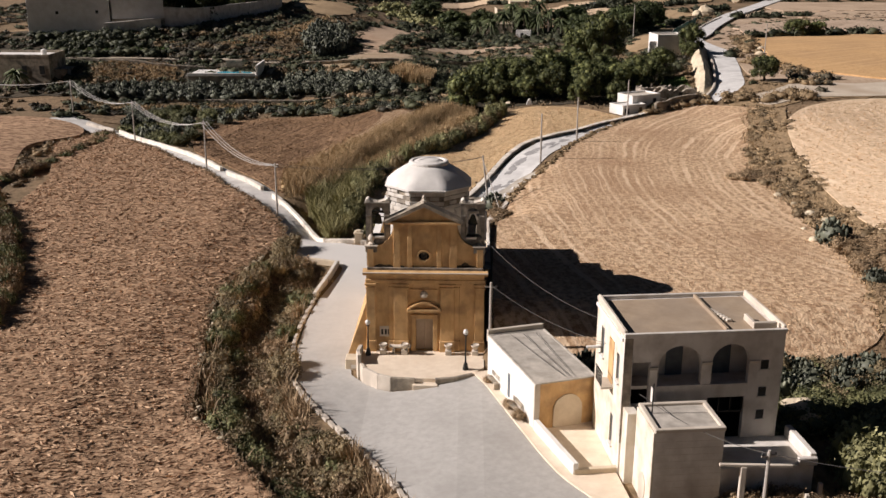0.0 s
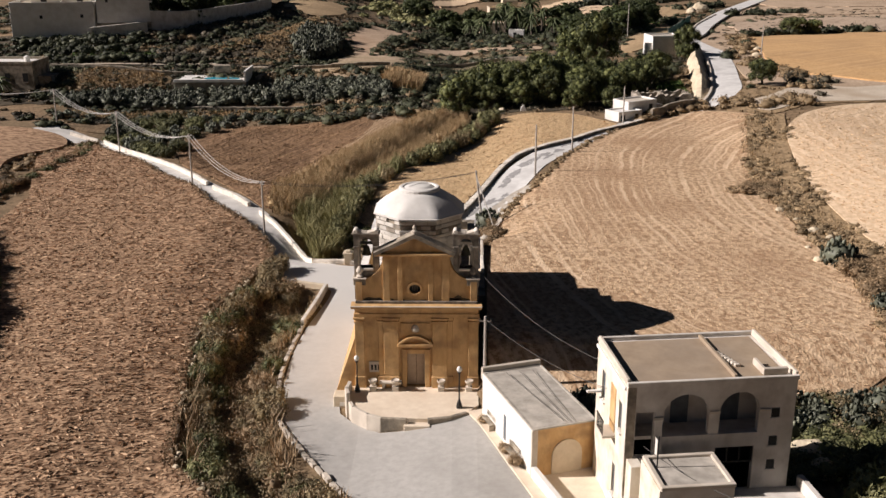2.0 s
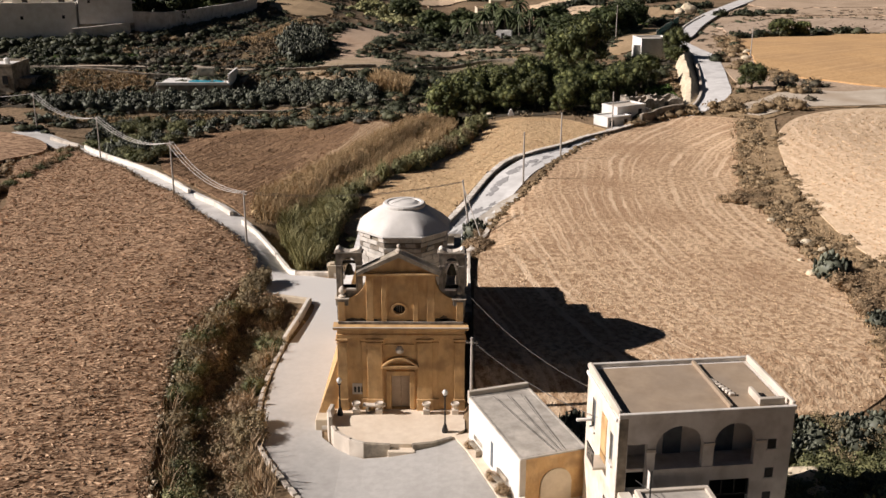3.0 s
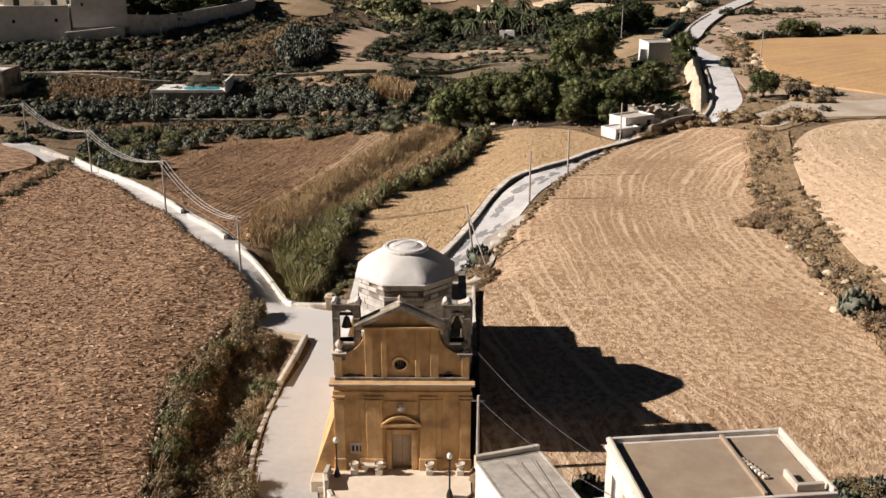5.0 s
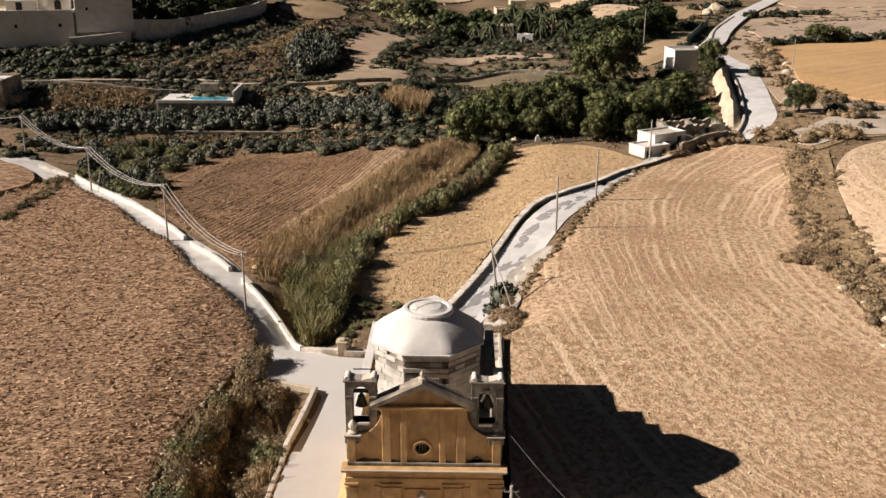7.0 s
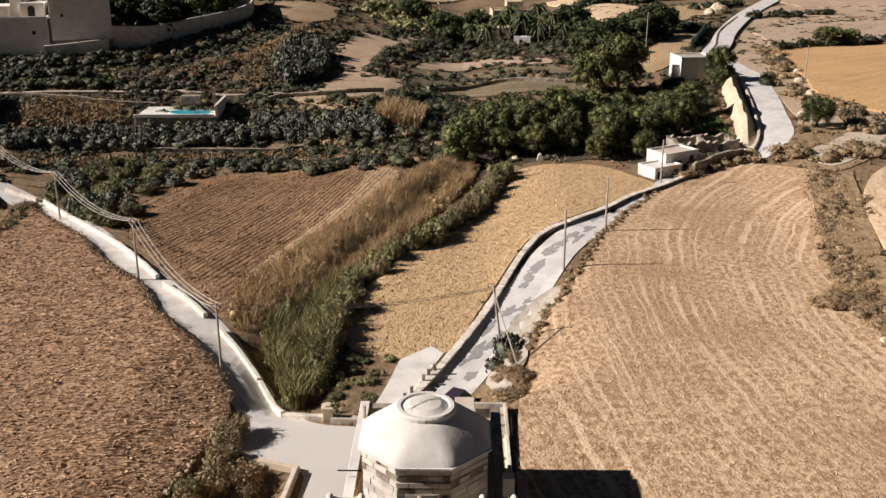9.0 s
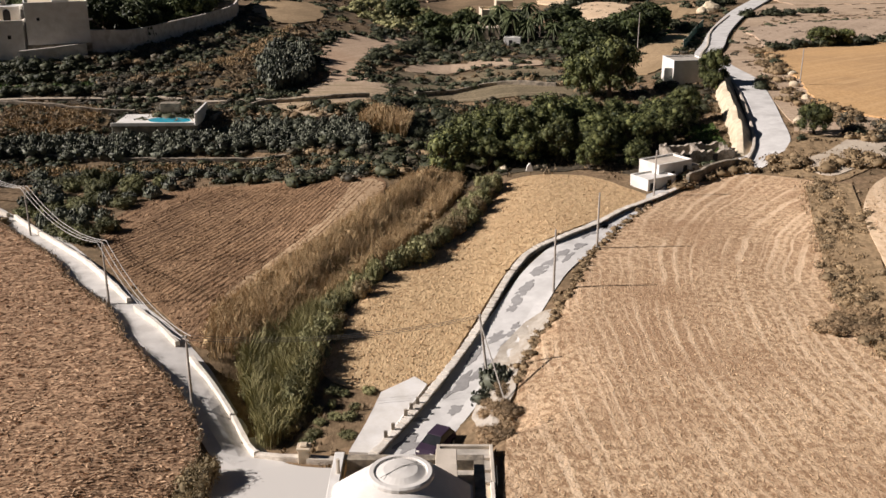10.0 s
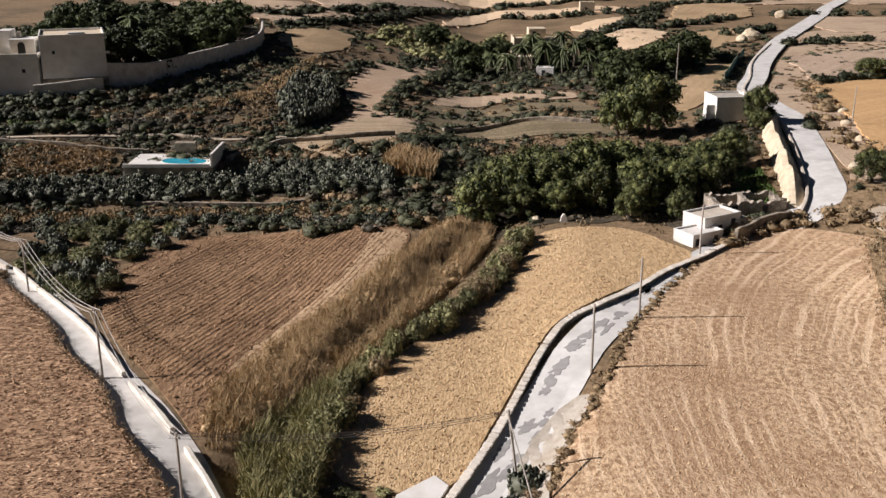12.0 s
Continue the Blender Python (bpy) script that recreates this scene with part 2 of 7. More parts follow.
PLOWED = field_mat("ploughed_earth", (0.20, 0.115, 0.058), (0.37, 0.235, 0.13), (0.085, 0.045, 0.024), 71, 0.75, 0.7, (0.40, 0.26, 0.155), 0.45, size=0.5, turn=-19, grain=(1.0, 0.35), bump=0.9, cut=(0.42, 0.56))
ORANGE = field_mat("orange_straw", (0.50, 0.305, 0.135), (0.62, 0.395, 0.19), (0.68, 0.455, 0.24), 40, 2.0, 0.5, (0.40, 0.25, 0.125), 0.6)
FARFIELD = field_mat("far_straw", (0.42, 0.31, 0.21), (0.56, 0.43, 0.305), (0.30, 0.215, 0.14), 10, 2.4, 0.6, (0.28, 0.2, 0.13), 0.6)
FARTAN = field_mat("far_tan_stubble", (0.36, 0.25, 0.14), (0.50, 0.365, 0.215), (0.28, 0.19, 0.10), 70, 2.0, 0.5, (0.24, 0.17, 0.09), 0.6)
SLOPEFIELD = field_mat("fallow_slope", (0.38, 0.285, 0.20), (0.52, 0.40, 0.295), (0.55, 0.43, 0.32), 55, 2.2, 0.5, (0.24, 0.175, 0.115), 0.6)
OLIVEGRASS = field_mat("olive_dry_grass", (0.14, 0.112, 0.066), (0.27, 0.215, 0.13), (0.34, 0.27, 0.17), 4, 1.6, 0.6, (0.10, 0.085, 0.048), 0.7)
PLOT = field_mat("terrace_plot", (0.42, 0.31, 0.205), (0.56, 0.43, 0.30), (0.24, 0.2, 0.1), 20, 1.1, 0.75, (0.34, 0.25, 0.15), 0.5, cut=(0.5, 0.6))
DRYBANK = field_mat("dry_grass_bank", (0.16, 0.107, 0.06), (0.31, 0.215, 0.125), (0.085, 0.066, 0.035), 20, 2.0, 0.5, (0.10, 0.078, 0.042), 0.8)
# near-black soil: the shade under scrub and trees is put into this colour
SHADEEARTH = field_mat("shaded_scrub_earth", (0.045, 0.036, 0.024), (0.115, 0.09, 0.058), (0.035, 0.03, 0.018), 15, 1.8, 0.6, (0.04, 0.036, 0.021), 0.8)
SCRUB = leaf_mat("scrub_leaves", (0.02, 0.025, 0.014), (0.105, 0.11, 0.06), 0.6, 0.35, 1.4)
GREYSCRUB = leaf_mat("grey_scrub", (0.042, 0.038, 0.026), (0.18, 0.155, 0.105), 0.6, 0.35, 1.4)
TAWNYSCRUB = leaf_mat("tawny_scrub", (0.075, 0.054, 0.03), (0.29, 0.215, 0.125), 0.6, 0.35, 1.2)
OLIVESCRUB = leaf_mat("olive_shrub", (0.09, 0.092, 0.038), (0.30, 0.285, 0.135))
NEARSCRUB = leaf_mat("ditch_leaves", (0.05, 0.058, 0.025), (0.21, 0.205, 0.09))
NEARGREY = leaf_mat("ditch_half_dry", (0.11, 0.088, 0.048), (0.36, 0.28, 0.155))
DRYSCRUB = leaf_mat("dry_scrub", (0.13, 0.092, 0.05), (0.36, 0.26, 0.145))
DITCHDRY = leaf_mat("ditch_dry", (0.15, 0.104, 0.058), (0.42, 0.30, 0.175))
CAROB = leaf_mat("carob_leaves", (0.02, 0.029, 0.011), (0.19, 0.20, 0.07), 0.6, 0.3, 1.5)
GARDENTREE = leaf_mat("garden_tree_leaves", (0.022, 0.032, 0.012), (0.085, 0.10, 0.035))
GRASSBANK = field_mat("golden_grass_bank", (0.11, 0.08, 0.042), (0.27, 0.195, 0.105), (0.11, 0.085, 0.045), 20, 1.6, 0.5, (0.12, 0.095, 0.05), 0.7, grain=(0.6, 1.0))
MARGIN = field_mat("field_margin", (0.36, 0.25, 0.145), (0.56, 0.41, 0.255), (0.30, 0.2, 0.115), 57, 0.8, 0.4, (0.40, 0.28, 0.165), 0.5, size=0.4)
TAWNY = field_mat("tawny_bank", (0.20, 0.14, 0.075), (0.42, 0.30, 0.17), (0.13, 0.09, 0.05), 80, 1.2, 0.5, (0.22, 0.15, 0.085), 0.6, size=0.5)
TERRACE = field_mat("terrace_soil", (0.46, 0.325, 0.215), (0.60, 0.445, 0.31), (0.68, 0.52, 0.37), 70, 1.6, 0.5, (0.42, 0.275, 0.17), 0.6)
PEAR = leaf_mat("cactus_pads", (0.016, 0.02, 0.013), (0.26, 0.27, 0.195), 0.5, 0.35, 2.0)
REED = leaf_mat("reed_blades", (0.17, 0.118, 0.06), (0.48, 0.345, 0.185), 0.7)
GREENREED = leaf_mat("green_reed", (0.125, 0.118, 0.046), (0.40, 0.355, 0.165), 0.6)
PALM = leaf_mat("palm_fronds", (0.05, 0.065, 0.025), (0.12, 0.14, 0.06))
CROP = leaf_mat("crop_leaves", (0.04, 0.075, 0.015), (0.10, 0.15, 0.035))


# ---- mesh helpers ----
def finish(name, bm, material, smooth=False):
    me = bpy.data.meshes.new(name)
    bmesh.ops.recalc_face_normals(bm, faces=bm.faces)
    bm.to_mesh(me)
    bm.free()
    if smooth:
        me.polygons.foreach_set("use_smooth", [True] * len(me.polygons))
    me.materials.append(material)
    return me


def part(name, bm, material, parent, label="", smooth=False):
    ob = new(name, finish(name, bm, material, smooth))
    ob.parent = parent
    if label:
        tagged(ob, label)
    return ob


def thing(name, label, category, group="", kind="", at=None):
    ob = new(name)
    ob.empty_display_size = 0.5
    if at is not None:
        ob.matrix_world = at
    return tagged(ob, label, category, group, kind)


def structure(name, bm, material, label, smooth=False):
    return tagged(new(name, finish(name, bm, material, smooth)), label, kind="structure")


def box(bm, x0, x1, y0, y1, z0, z1, bevel=0.0, m=None):
    made = bmesh.ops.create_cube(bm, size=1.0)["verts"]
    bmesh.ops.scale(bm, vec=(x1 - x0, y1 - y0, z1 - z0), verts=made)
    bmesh.ops.translate(bm, vec=((x0 + x1) / 2, (y0 + y1) / 2, (z0 + z1) / 2), verts=made)
    if bevel:
        edges = list({e for v in made for e in v.link_edges})
        bmesh.ops.bevel(bm, geom=edges, offset=bevel, segments=1, affect="EDGES")
    if m is not None:
        bmesh.ops.transform(bm, matrix=m, verts=[v for v in bm.verts if v in set(made)] if not bevel else bm.verts[:])
    return bm


def new_box(*a, **k):
    return box(bmesh.new(), *a, **k)


def prism(bm, outline, low, high, axis="z"):
    """An outline in the plane across axis, pulled from low to high. For axis y the outline is (x, z)."""
    def at(p, d):
        return (p[0], p[1], d) if axis == "z" else (p[0], d, p[1]) if axis == "y" else (d, p[0], p[1])
    a = [bm.verts.new(at(p, low)) for p in outline]
    b = [bm.verts.new(at(p, high)) for p in outline]
    n = len(outline)
    bm.faces.new(a)
    bm.faces.new(b)
    for i in range(n):
        bm.faces.new((a[i], a[(i + 1) % n], b[(i + 1) % n], b[i]))
    return bm


def lathe(bm, profile, segments=12, x=0.0, y=0.0, turn=0.0, close=True):
    rings = []
    for r, z in profile:
        rings.append([bm.verts.new((x + r * math.cos(turn + 2 * math.pi * k / segments), y + r * math.sin(turn + 2 * math.pi * k / segments), z)) for k in range(segments)])
    for lower, upper in zip(rings, rings[1:]):
        for k in range(segments):
            bm.faces.new((lower[k], lower[(k + 1) % segments], upper[(k + 1) % segments], upper[k]))
    if close:
        bm.faces.new(rings[0])
        bm.faces.new(rings[-1])
    return bm


def tube(bm, points, r0, r1=None, sides=6):
    r1 = r0 if r1 is None else r1
    pts = [Vector(p) for p in points]
    rings = []
    for i, p in enumerate(pts):
        d = (pts[min(i + 1, len(pts) - 1)] - pts[max(i - 1, 0)]).normalized()
        u = d.orthogonal().normalized()
        v = d.cross(u)
        r = r0 + (r1 - r0) * i / max(1, len(pts) - 1)
        rings.append([bm.verts.new(p + r * (math.cos(2 * math.pi * k / sides) * u + math.sin(2 * math.pi * k / sides) * v)) for k in range(sides)])
    for lower, upper in zip(rings, rings[1:]):
        best = min(range(sides), key=lambda s: sum((lower[k].co - upper[(k + s) % sides].co).length for k in range(sides)))
        for k in range(sides):
            bm.faces.new((lower[k], lower[(k + 1) % sides], upper[(k + 1 + best) % sides], upper[(k + best) % sides]))
    bm.faces.new(rings[0])
    bm.faces.new(rings[-1])
    return bm


# ---- terrain ----
def ramp(a, b, v):
    u = min(1.0, max(0.0, (v - a) / (b - a)))
    return u * u * (3 - 2 * u)


def off_line(x, y, line):
    best = 1e9
    for (ax, ay), (bx, by) in zip(line, line[1:]):
        dx, dy = bx - ax, by - ay
        k = min(1.0, max(0.0, ((x - ax) * dx + (y - ay) * dy) / (dx * dx + dy * dy)))
        best = min(best, math.hypot(x - ax - k * dx, y - ay - k * dy))
    return best


DITCH = [(-13.2, 20.8), (-14, 14), (-14, 5), (-13, -3), (-11, -9), (-8, -14), (-4.5, -19), (2, -28)]
STREAM = [(-11.5, 34.5), (-14, 44), (-9.5, 60), (-3, 80), (3, 100), (8, 118)]


def land(x, y):
    """The lie of the land: a shallow valley, fields rising beside it, terraces behind."""
    z = -1.25 + 2.4 * ramp(30, 66, y) * ramp(-28, -8, x)
    k = ramp(27, 37, y)
    edge_x, b = 4.8 + 0.42 * (y - 41), 0.7 * k * (1 - ramp(48, 62, y))
    z += (ramp(4.3 - 1.3 * k, 5.0 + 11.0 * k, x) * (1 - b) + ramp(edge_x, edge_x + 4.2, x) * b) * ramp(-3, 4, y) * (3.6 - 0.2 * ramp(12, 28, y) - 2.1 * ramp(32, 66, y))
    z += 1.1 * ramp(-5, 4.5, x) * (1 - ramp(-4, 8, y)) * ramp(-60, -30, y)
    z += 2.6 * ramp(36, 56, x) * ramp(-5, 20, y) * (1 - 0.5 * ramp(60, 100, y))
    z += 1.4 * ramp(-15, -25, x) * ramp(-60, 10, y) * (1 - 0.8 * ramp(60, 90, y))
    z += 1.5 * ramp(-50, -70, x) * ramp(40, 70, y)
    z += 4.6 * ramp(108, 132, y) * ramp(4, -24, x)
    z += 5.5 * ramp(132, 166, y) * ramp(-15, -50, x)
    z += 1.5 * ramp(85, 110, y) * ramp(25, 50, x)
    z -= 2.5 * ramp(150, 240, y) * ramp(-30, -5, x)
    z += 14 * ramp(420, 900, y) + 60 * ramp(700, 2400, y)
    if -30 < x < 10 and -34 < y < 30:
        z -= 1.9 * ramp(3.3, 0.8, off_line(x, y, DITCH))
    if -24 < x < 16 and 28 < y < 122:
        z -= 1.3 * ramp(4.5, 1.0, off_line(x, y, STREAM)) * ramp(30, 36, y)
    return z


def spread(lo, hi, fine0, fine1, step, grow):
    """Grid lines, fine within a stretch and ever wider outside it."""
    lines = list(np.arange(fine0, fine1 + step / 2, step))
    s = step
    while lines[-1] < hi:
        s *= grow
        lines.append(lines[-1] + s)
    s = step
    while lines[0] > lo:
        s *= grow
        lines.insert(0, lines[0] - s)
    return lines


xs, ys = spread(-2600, 2600, -48, 56, 1.3, 1.14), spread(-900, 3600, -30, 112, 1.3, 1.11)
bm = bmesh.new()
rows = [[bm.verts.new((x, y, land(x, y))) for x in xs] for y in ys]
for lower, upper in zip(rows, rows[1:]):
    for k in range(len(xs) - 1):
        bm.faces.new((lower[k], lower[k + 1], upper[k + 1], upper[k]))
ground = structure("ground", bm, DRYBANK, "dry grassy ground of a shallow farmed valley", smooth=True)


def inside(x, y, poly):
    hit = False
    for (ax, ay), (bx, by) in zip(poly, poly[1:] + poly[:1]):
        if (ay > y) != (by > y) and x < ax + (y - ay) * (bx - ax) / (by - ay):
            hit = not hit
    return hit


def curve(points, step=1.0, closed=False):
    """Points on a smooth line through the given ones."""
    pts = [Vector((*p[:2], 0)) for p in points]
    n = len(pts)
    out = []
    for i in range(n if closed else n - 1):
        a, b = pts[i], pts[(i + 1) % n]
        p0 = pts[(i - 1) % n] if closed or i else a
        p3 = pts[(i + 2) % n] if closed or i + 2 < n else b
        k = max(1, int((b - a).length / step))
        for j in range(k):
            t = j / k
            out.append(0.5 * ((2 * a) + (b - p0) * t + (2 * p0 - 5 * a + 4 * b - p3) * t * t + (3 * a - p0 - 3 * b + p3) * t**3))
    if not closed:
        out.append(pts[-1])
    return [(p.x, p.y) for p in out]


from mathutils.geometry import delaunay_2d_cdt  # noqa: E402


def drape(outline, lift, step=2.0, skirt=0.4):
    """A sheet that lies on the land within an outline, with edges that go down into it."""
    bm = bmesh.new()
    n = len(outline)
    x0, x1 = min(p[0] for p in outline), max(p[0] for p in outline)
    y0, y1 = min(p[1] for p in outline), max(p[1] for p in outline)
    pts = [Vector(p) for p in outline]
    for i, x in enumerate(np.arange(x0 + step / 2, x1, step)):
        for y in np.arange(y0 + (step / 2 if i % 2 else step / 4), y1, step):
            if inside(x, y, outline):
                pts.append(Vector((float(x), float(y))))
    v, _, faces, *_ = delaunay_2d_cdt(pts, [(i, (i + 1) % n) for i in range(n)], [], 0, 0.01)
    verts = [bm.verts.new((p.x, p.y, land(p.x, p.y) + lift)) for p in v]
    for f in faces:
        c = sum((v[i] for i in f), Vector((0, 0))) / len(f)
        if inside(c.x, c.y, outline):
            bm.faces.new([verts[i] for i in f])
    rim = [e for e in bm.edges if e.is_boundary]
    made = bmesh.ops.extrude_edge_only(bm, edges=rim)["geom"]
    for g in made:
        if isinstance(g, bmesh.types.BMVert):
            g.co.z -= skirt
    for vv in [q for q in bm.verts if not q.link_faces]:
        bm.verts.remove(vv)
    return bm


def ribbon(line, width, lift, step=1.0):
    """A road along a line; width is one number or one for each end."""
    w0, w1 = (width, width) if isinstance(width, (int, float)) else width
    l0, l1 = (lift, lift) if isinstance(lift, (int, float)) else lift
    pts = curve(line, step)
    bm = bmesh.new()
    rows = []
    n = len(pts)
    for i, (x, y) in enumerate(pts):
        a, b = pts[max(0, i - 1)], pts[min(n - 1, i + 1)]
        d = Vector((b[0] - a[0], b[1] - a[1])).normalized()
        w = (w0 + (w1 - w0) * i / (n - 1)) / 2
        up = l0 + (l1 - l0) * min(1.0, 6.0 * i / n)
        row = [bm.verts.new((x - d.y * k * w, y + d.x * k * w, land(x - d.y * k * w, y + d.x * k * w) + up)) for k in (1, 0.5, 0, -0.5, -1)]
        row = [bm.verts.new(row[0].co - Vector((0, 0, 0.4)))] + row + [bm.verts.new(row[-1].co - Vector((0, 0, 0.4)))]
        rows.append(row)
    for lower, upper in zip(rows, rows[1:]):
        for k in range(6):
            bm.faces.new((lower[k], lower[k + 1], upper[k + 1], upper[k]))
    return bm


def line_wall(line, height, thick, step=1.0, sink=0.8, rough=0.0, smooth_line=True):
    """A wall that follows a line over the land."""
    pts = curve(line, step) if smooth_line else [tuple(p) for p in line]
    bm = bmesh.new()
    rows = []
    n = len(pts)
    for i, (x, y) in enumerate(pts):
        a, b = pts[max(0, i - 1)], pts[min(n - 1, i + 1)]
        d = Vector((b[0] - a[0], b[1] - a[1])).normalized()
        w = thick / 2 * (1 + rough * random.uniform(-0.3, 0.3))
        z = land(x, y)
        h = height * (1 + rough * random.uniform(-0.25, 0.15))
        c = 0.06
        ring = [(w, -sink), (w, h - c), (w - c, h), (-w + c, h), (-w, h - c), (-w, -sink)]
        rows.append([bm.verts.new((x - d.y * o, y + d.x * o, z + q)) for o, q in ring])
    for lower, upper in zip(rows, rows[1:]):
        for k in range(5):
            bm.faces.new((lower[k], lower[k + 1], upper[k + 1], upper[k]))
    bm.faces.new(rows[0])
    bm.faces.new(rows[-1])
    return bm


# ---- fields and roads ----
LEFT_EDGE = [(-55, 87), (-42, 71.5), (-37, 63.5), (-30.3, 55.5), (-26.5, 48.5), (-19.2, 39), (-16.5, 33.2), (-16.2, 29), (-17.2, 24), (-18.6, 14), (-18, 6), (-16.3, -4), (-15.1, -9.5), (-12.1, -13.3), (-8.6, -18.5), (-4, -26), (0, -36)]
left_outline = curve(LEFT_EDGE, 1.5) + [(6, -56), (9, -90), (-10, -130), (-56, -120), (-56, -50), (-56, 10), (-47.5, 32), (-49, 50), (-57, 72)]


TILLED = []


def ragged(outline, amount, size):
    """The same outline with an uneven edge."""
    out = []
    for (ax, ay), (bx, by) in zip(outline, outline[1:] + outline[:1]):
        n = max(1, int(math.hypot(bx - ax, by - ay) / 1.5))
        for k in range(n):
            x, y = ax + (bx - ax) * k / n, ay + (by - ay) * k / n
            out.append((x + amount * noise.noise((x / size, y / size, 3.7)) + 0.4 * amount * noise.noise((x, y, 9.1)), y + 1.6 * amount * noise.noise((x / size, y / size, 7.3)) + 0.6 * amount * noise.noise((x, y, 5.1))))
    return out


def field(name, outline, material, label, lift=0.1, step=2.0, skirt=None):
    if min(p[1] for p in outline) > 90:
        outline = ragged(outline, 0.9 if min(p[1] for p in outline) < 230 else 2.2, 4.0)
    TILLED.append(outline)
    return structure(name, drape(outline, lift, step, skirt or lift + 0.4), material, label)


field("ground_field_west", left_outline, LEFTFIELD, "brown chopped stubble field beside the lane", 0.72, 2.5)
field("ground_field_far_west", curve([(-60, 40), (-55, 50), (-60, 70), (-57.5, 84), (-64, 92), (-80, 92), (-100, 70), (-90, 40)], 2, True), LEFTFIELD, "small dry field above a hedge bank", 0.5, 3)
field("ground_field_east", curve([(6.6, 31), (7.5, 36), (8.8, 43.5), (10.4, 47.5), (12.2, 51.2), (14.9, 57.9), (17.9, 66.8), (20.8, 72.6), (29, 88), (36, 96), (44, 95), (52, 86), (47, 76), (41.5, 60), (38.5, 46), (37.7, 34), (37.4, 18), (36.6, 8), (35, 1.5), (30, -1.6), (22, -2.2), (17, -1.8), (9, -2.6), (5.6, -1.2), (5.2, 6), (5.6, 20)], 1.5, True), RIGHTFIELD, "pale straw stubble field with curved tractor marks", 0.12, 1.5)
field("ground_field_upper", curve([(51, 79), (60, 92), (76, 96), (110, 90), (120, 40), (90, 12), (48, 6), (43, 22), (43, 42), (46.5, 64)], 2.5, True), UPPERFIELD, "very pale straw field with long tractor lines", 0.3, 3)
field("ground_field_valley", curve([(0.6, 42.4), (3.6, 49.8), (7.8, 62), (10.6, 68.6), (17, 75.6), (27, 86.6), (25.5, 92), (20.5, 98), (11, 97.5), (8.6, 90), (4.6, 79), (-0.4, 69.5), (-5.4, 61.5), (-8.6, 54), (-9.2, 46), (-6, 42)], 1.5, True), TANFIELD, "golden stubble field between stream and lane wall", 0.12, 1.5)
field("ground_field_ploughed", curve([(-19.6, 48.5), (-22.4, 51.5), (-27.5, 59), (-33, 66.8), (-37, 73.5), (-40.5, 88), (-38, 99), (-32, 104), (-16, 104.5), (-6.5, 100), (-8.5, 84), (-13, 69), (-18.4, 57)], 1.5, True), PLOWED, "ploughed reddish brown field behind the lane wall", 0.12, 1.5)
field("ground_scrub_hill", curve([(-100, 117), (-70, 114), (-45, 120), (-20, 117), (-4, 103), (2, 106), (1, 125), (-6, 146), (-22, 150), (-26, 190), (-30, 206), (-48, 212), (-54, 165), (-70, 152), (-100, 153)], 3, True), SHADEEARTH, "dark scrubby hillside between terraces", 0.12, 3)
field("ground_scrub_wood", curve([(-18, 238), (0, 222), (28, 214), (30, 196), (40, 200), (60, 246), (56, 262), (-8, 282)], 3, True), SHADEEARTH, "ground under far trees, shade put into its colour", 0.2, 5)
field("ground_grove", curve([(0, 102), (10, 100.5), (22, 101), (30, 98.5), (36, 106), (41, 122), (46, 141), (36, 143), (22, 145), (8, 138), (0, 122)], 2, True), SHADEEARTH, "ground under the grove, shade put into its colour", 0.1, 3)
field("ground_slope_east", curve([(58, 110), (55.6, 118), (58, 136), (61, 156), (61.6, 172), (63.8, 192), (72.8, 218), (82, 247), (98, 288), (111, 320), (140, 330), (260, 330), (260, 100), (100, 100)], 4, True), FARFIELD, "pale dry slope above the climbing lane", 0.16, 6)
field("ground_field_orange", curve([(64.6, 129), (66, 142), (68.9, 154.7), (73, 178), (77.7, 204.2), (98.1, 215.6), (128, 232), (190, 240), (170, 120), (100, 110), (79, 114)], 3, True), ORANGE, "orange straw field on the far slope", 0.45, 5)
field("ground_field_slope", curve([(87.7, 255.0), (111.7, 271.1), (140, 276), (150, 236), (99.0, 219.8), (81.1, 210.5), (84.2, 233.5)], 3, True), SLOPEFIELD, "grey-pink fallow field above the lane", 0.45, 5)
field("ground_field_terrace", curve([(-26.1, 221.4), (-19.2, 237.6), (-4.9, 252.4), (-6.0, 240.3), (-14.3, 209.6), (-15.1, 194.7), (-15.2, 174.9), (-13, 166.5), (-17, 160.5), (-21.5, 159.5), (-20.6, 166), (-25.3, 184.6)], 2, True), TERRACE, "pale bare terrace field", 0.35, 3)
field("ground_field_plot", curve([(-29.7, 137.4), (-25.3, 145.3), (-22.4, 155.0), (-20, 159.2), (-12.6, 164.6), (-9.1, 163.0), (-9.2, 149.4), (-12.9, 137.0), (-17.4, 129.4), (-21.5, 130.4)], 2, True), PLOT, "pale terrace plot planted in rows", 0.35, 2.5)
field("ground_field_strip", curve([(-60, 96), (-44, 100), (-42, 112), (-48, 115), (-66, 108)], 2, True), DRYBANK, "narrow straw strip behind the lane", 0.15, 3)
field("ground_field_gap", curve([(58.0, 260.1), (74.0, 268.3), (69.3, 236.4), (57.2, 204.7), (45.6, 174.1), (41.6, 178.9), (50.2, 218.4)], 2, True), FARTAN, "straw field beside the white house", 0.25, 4)
field("ground_field_gap_far", curve([(74.3, 317.1), (95.5, 331.4), (93.7, 312.2), (79.0, 288.4), (63.1, 270.0)], 2, True), FARTAN, "small straw field below the far lane", 0.3, 5)
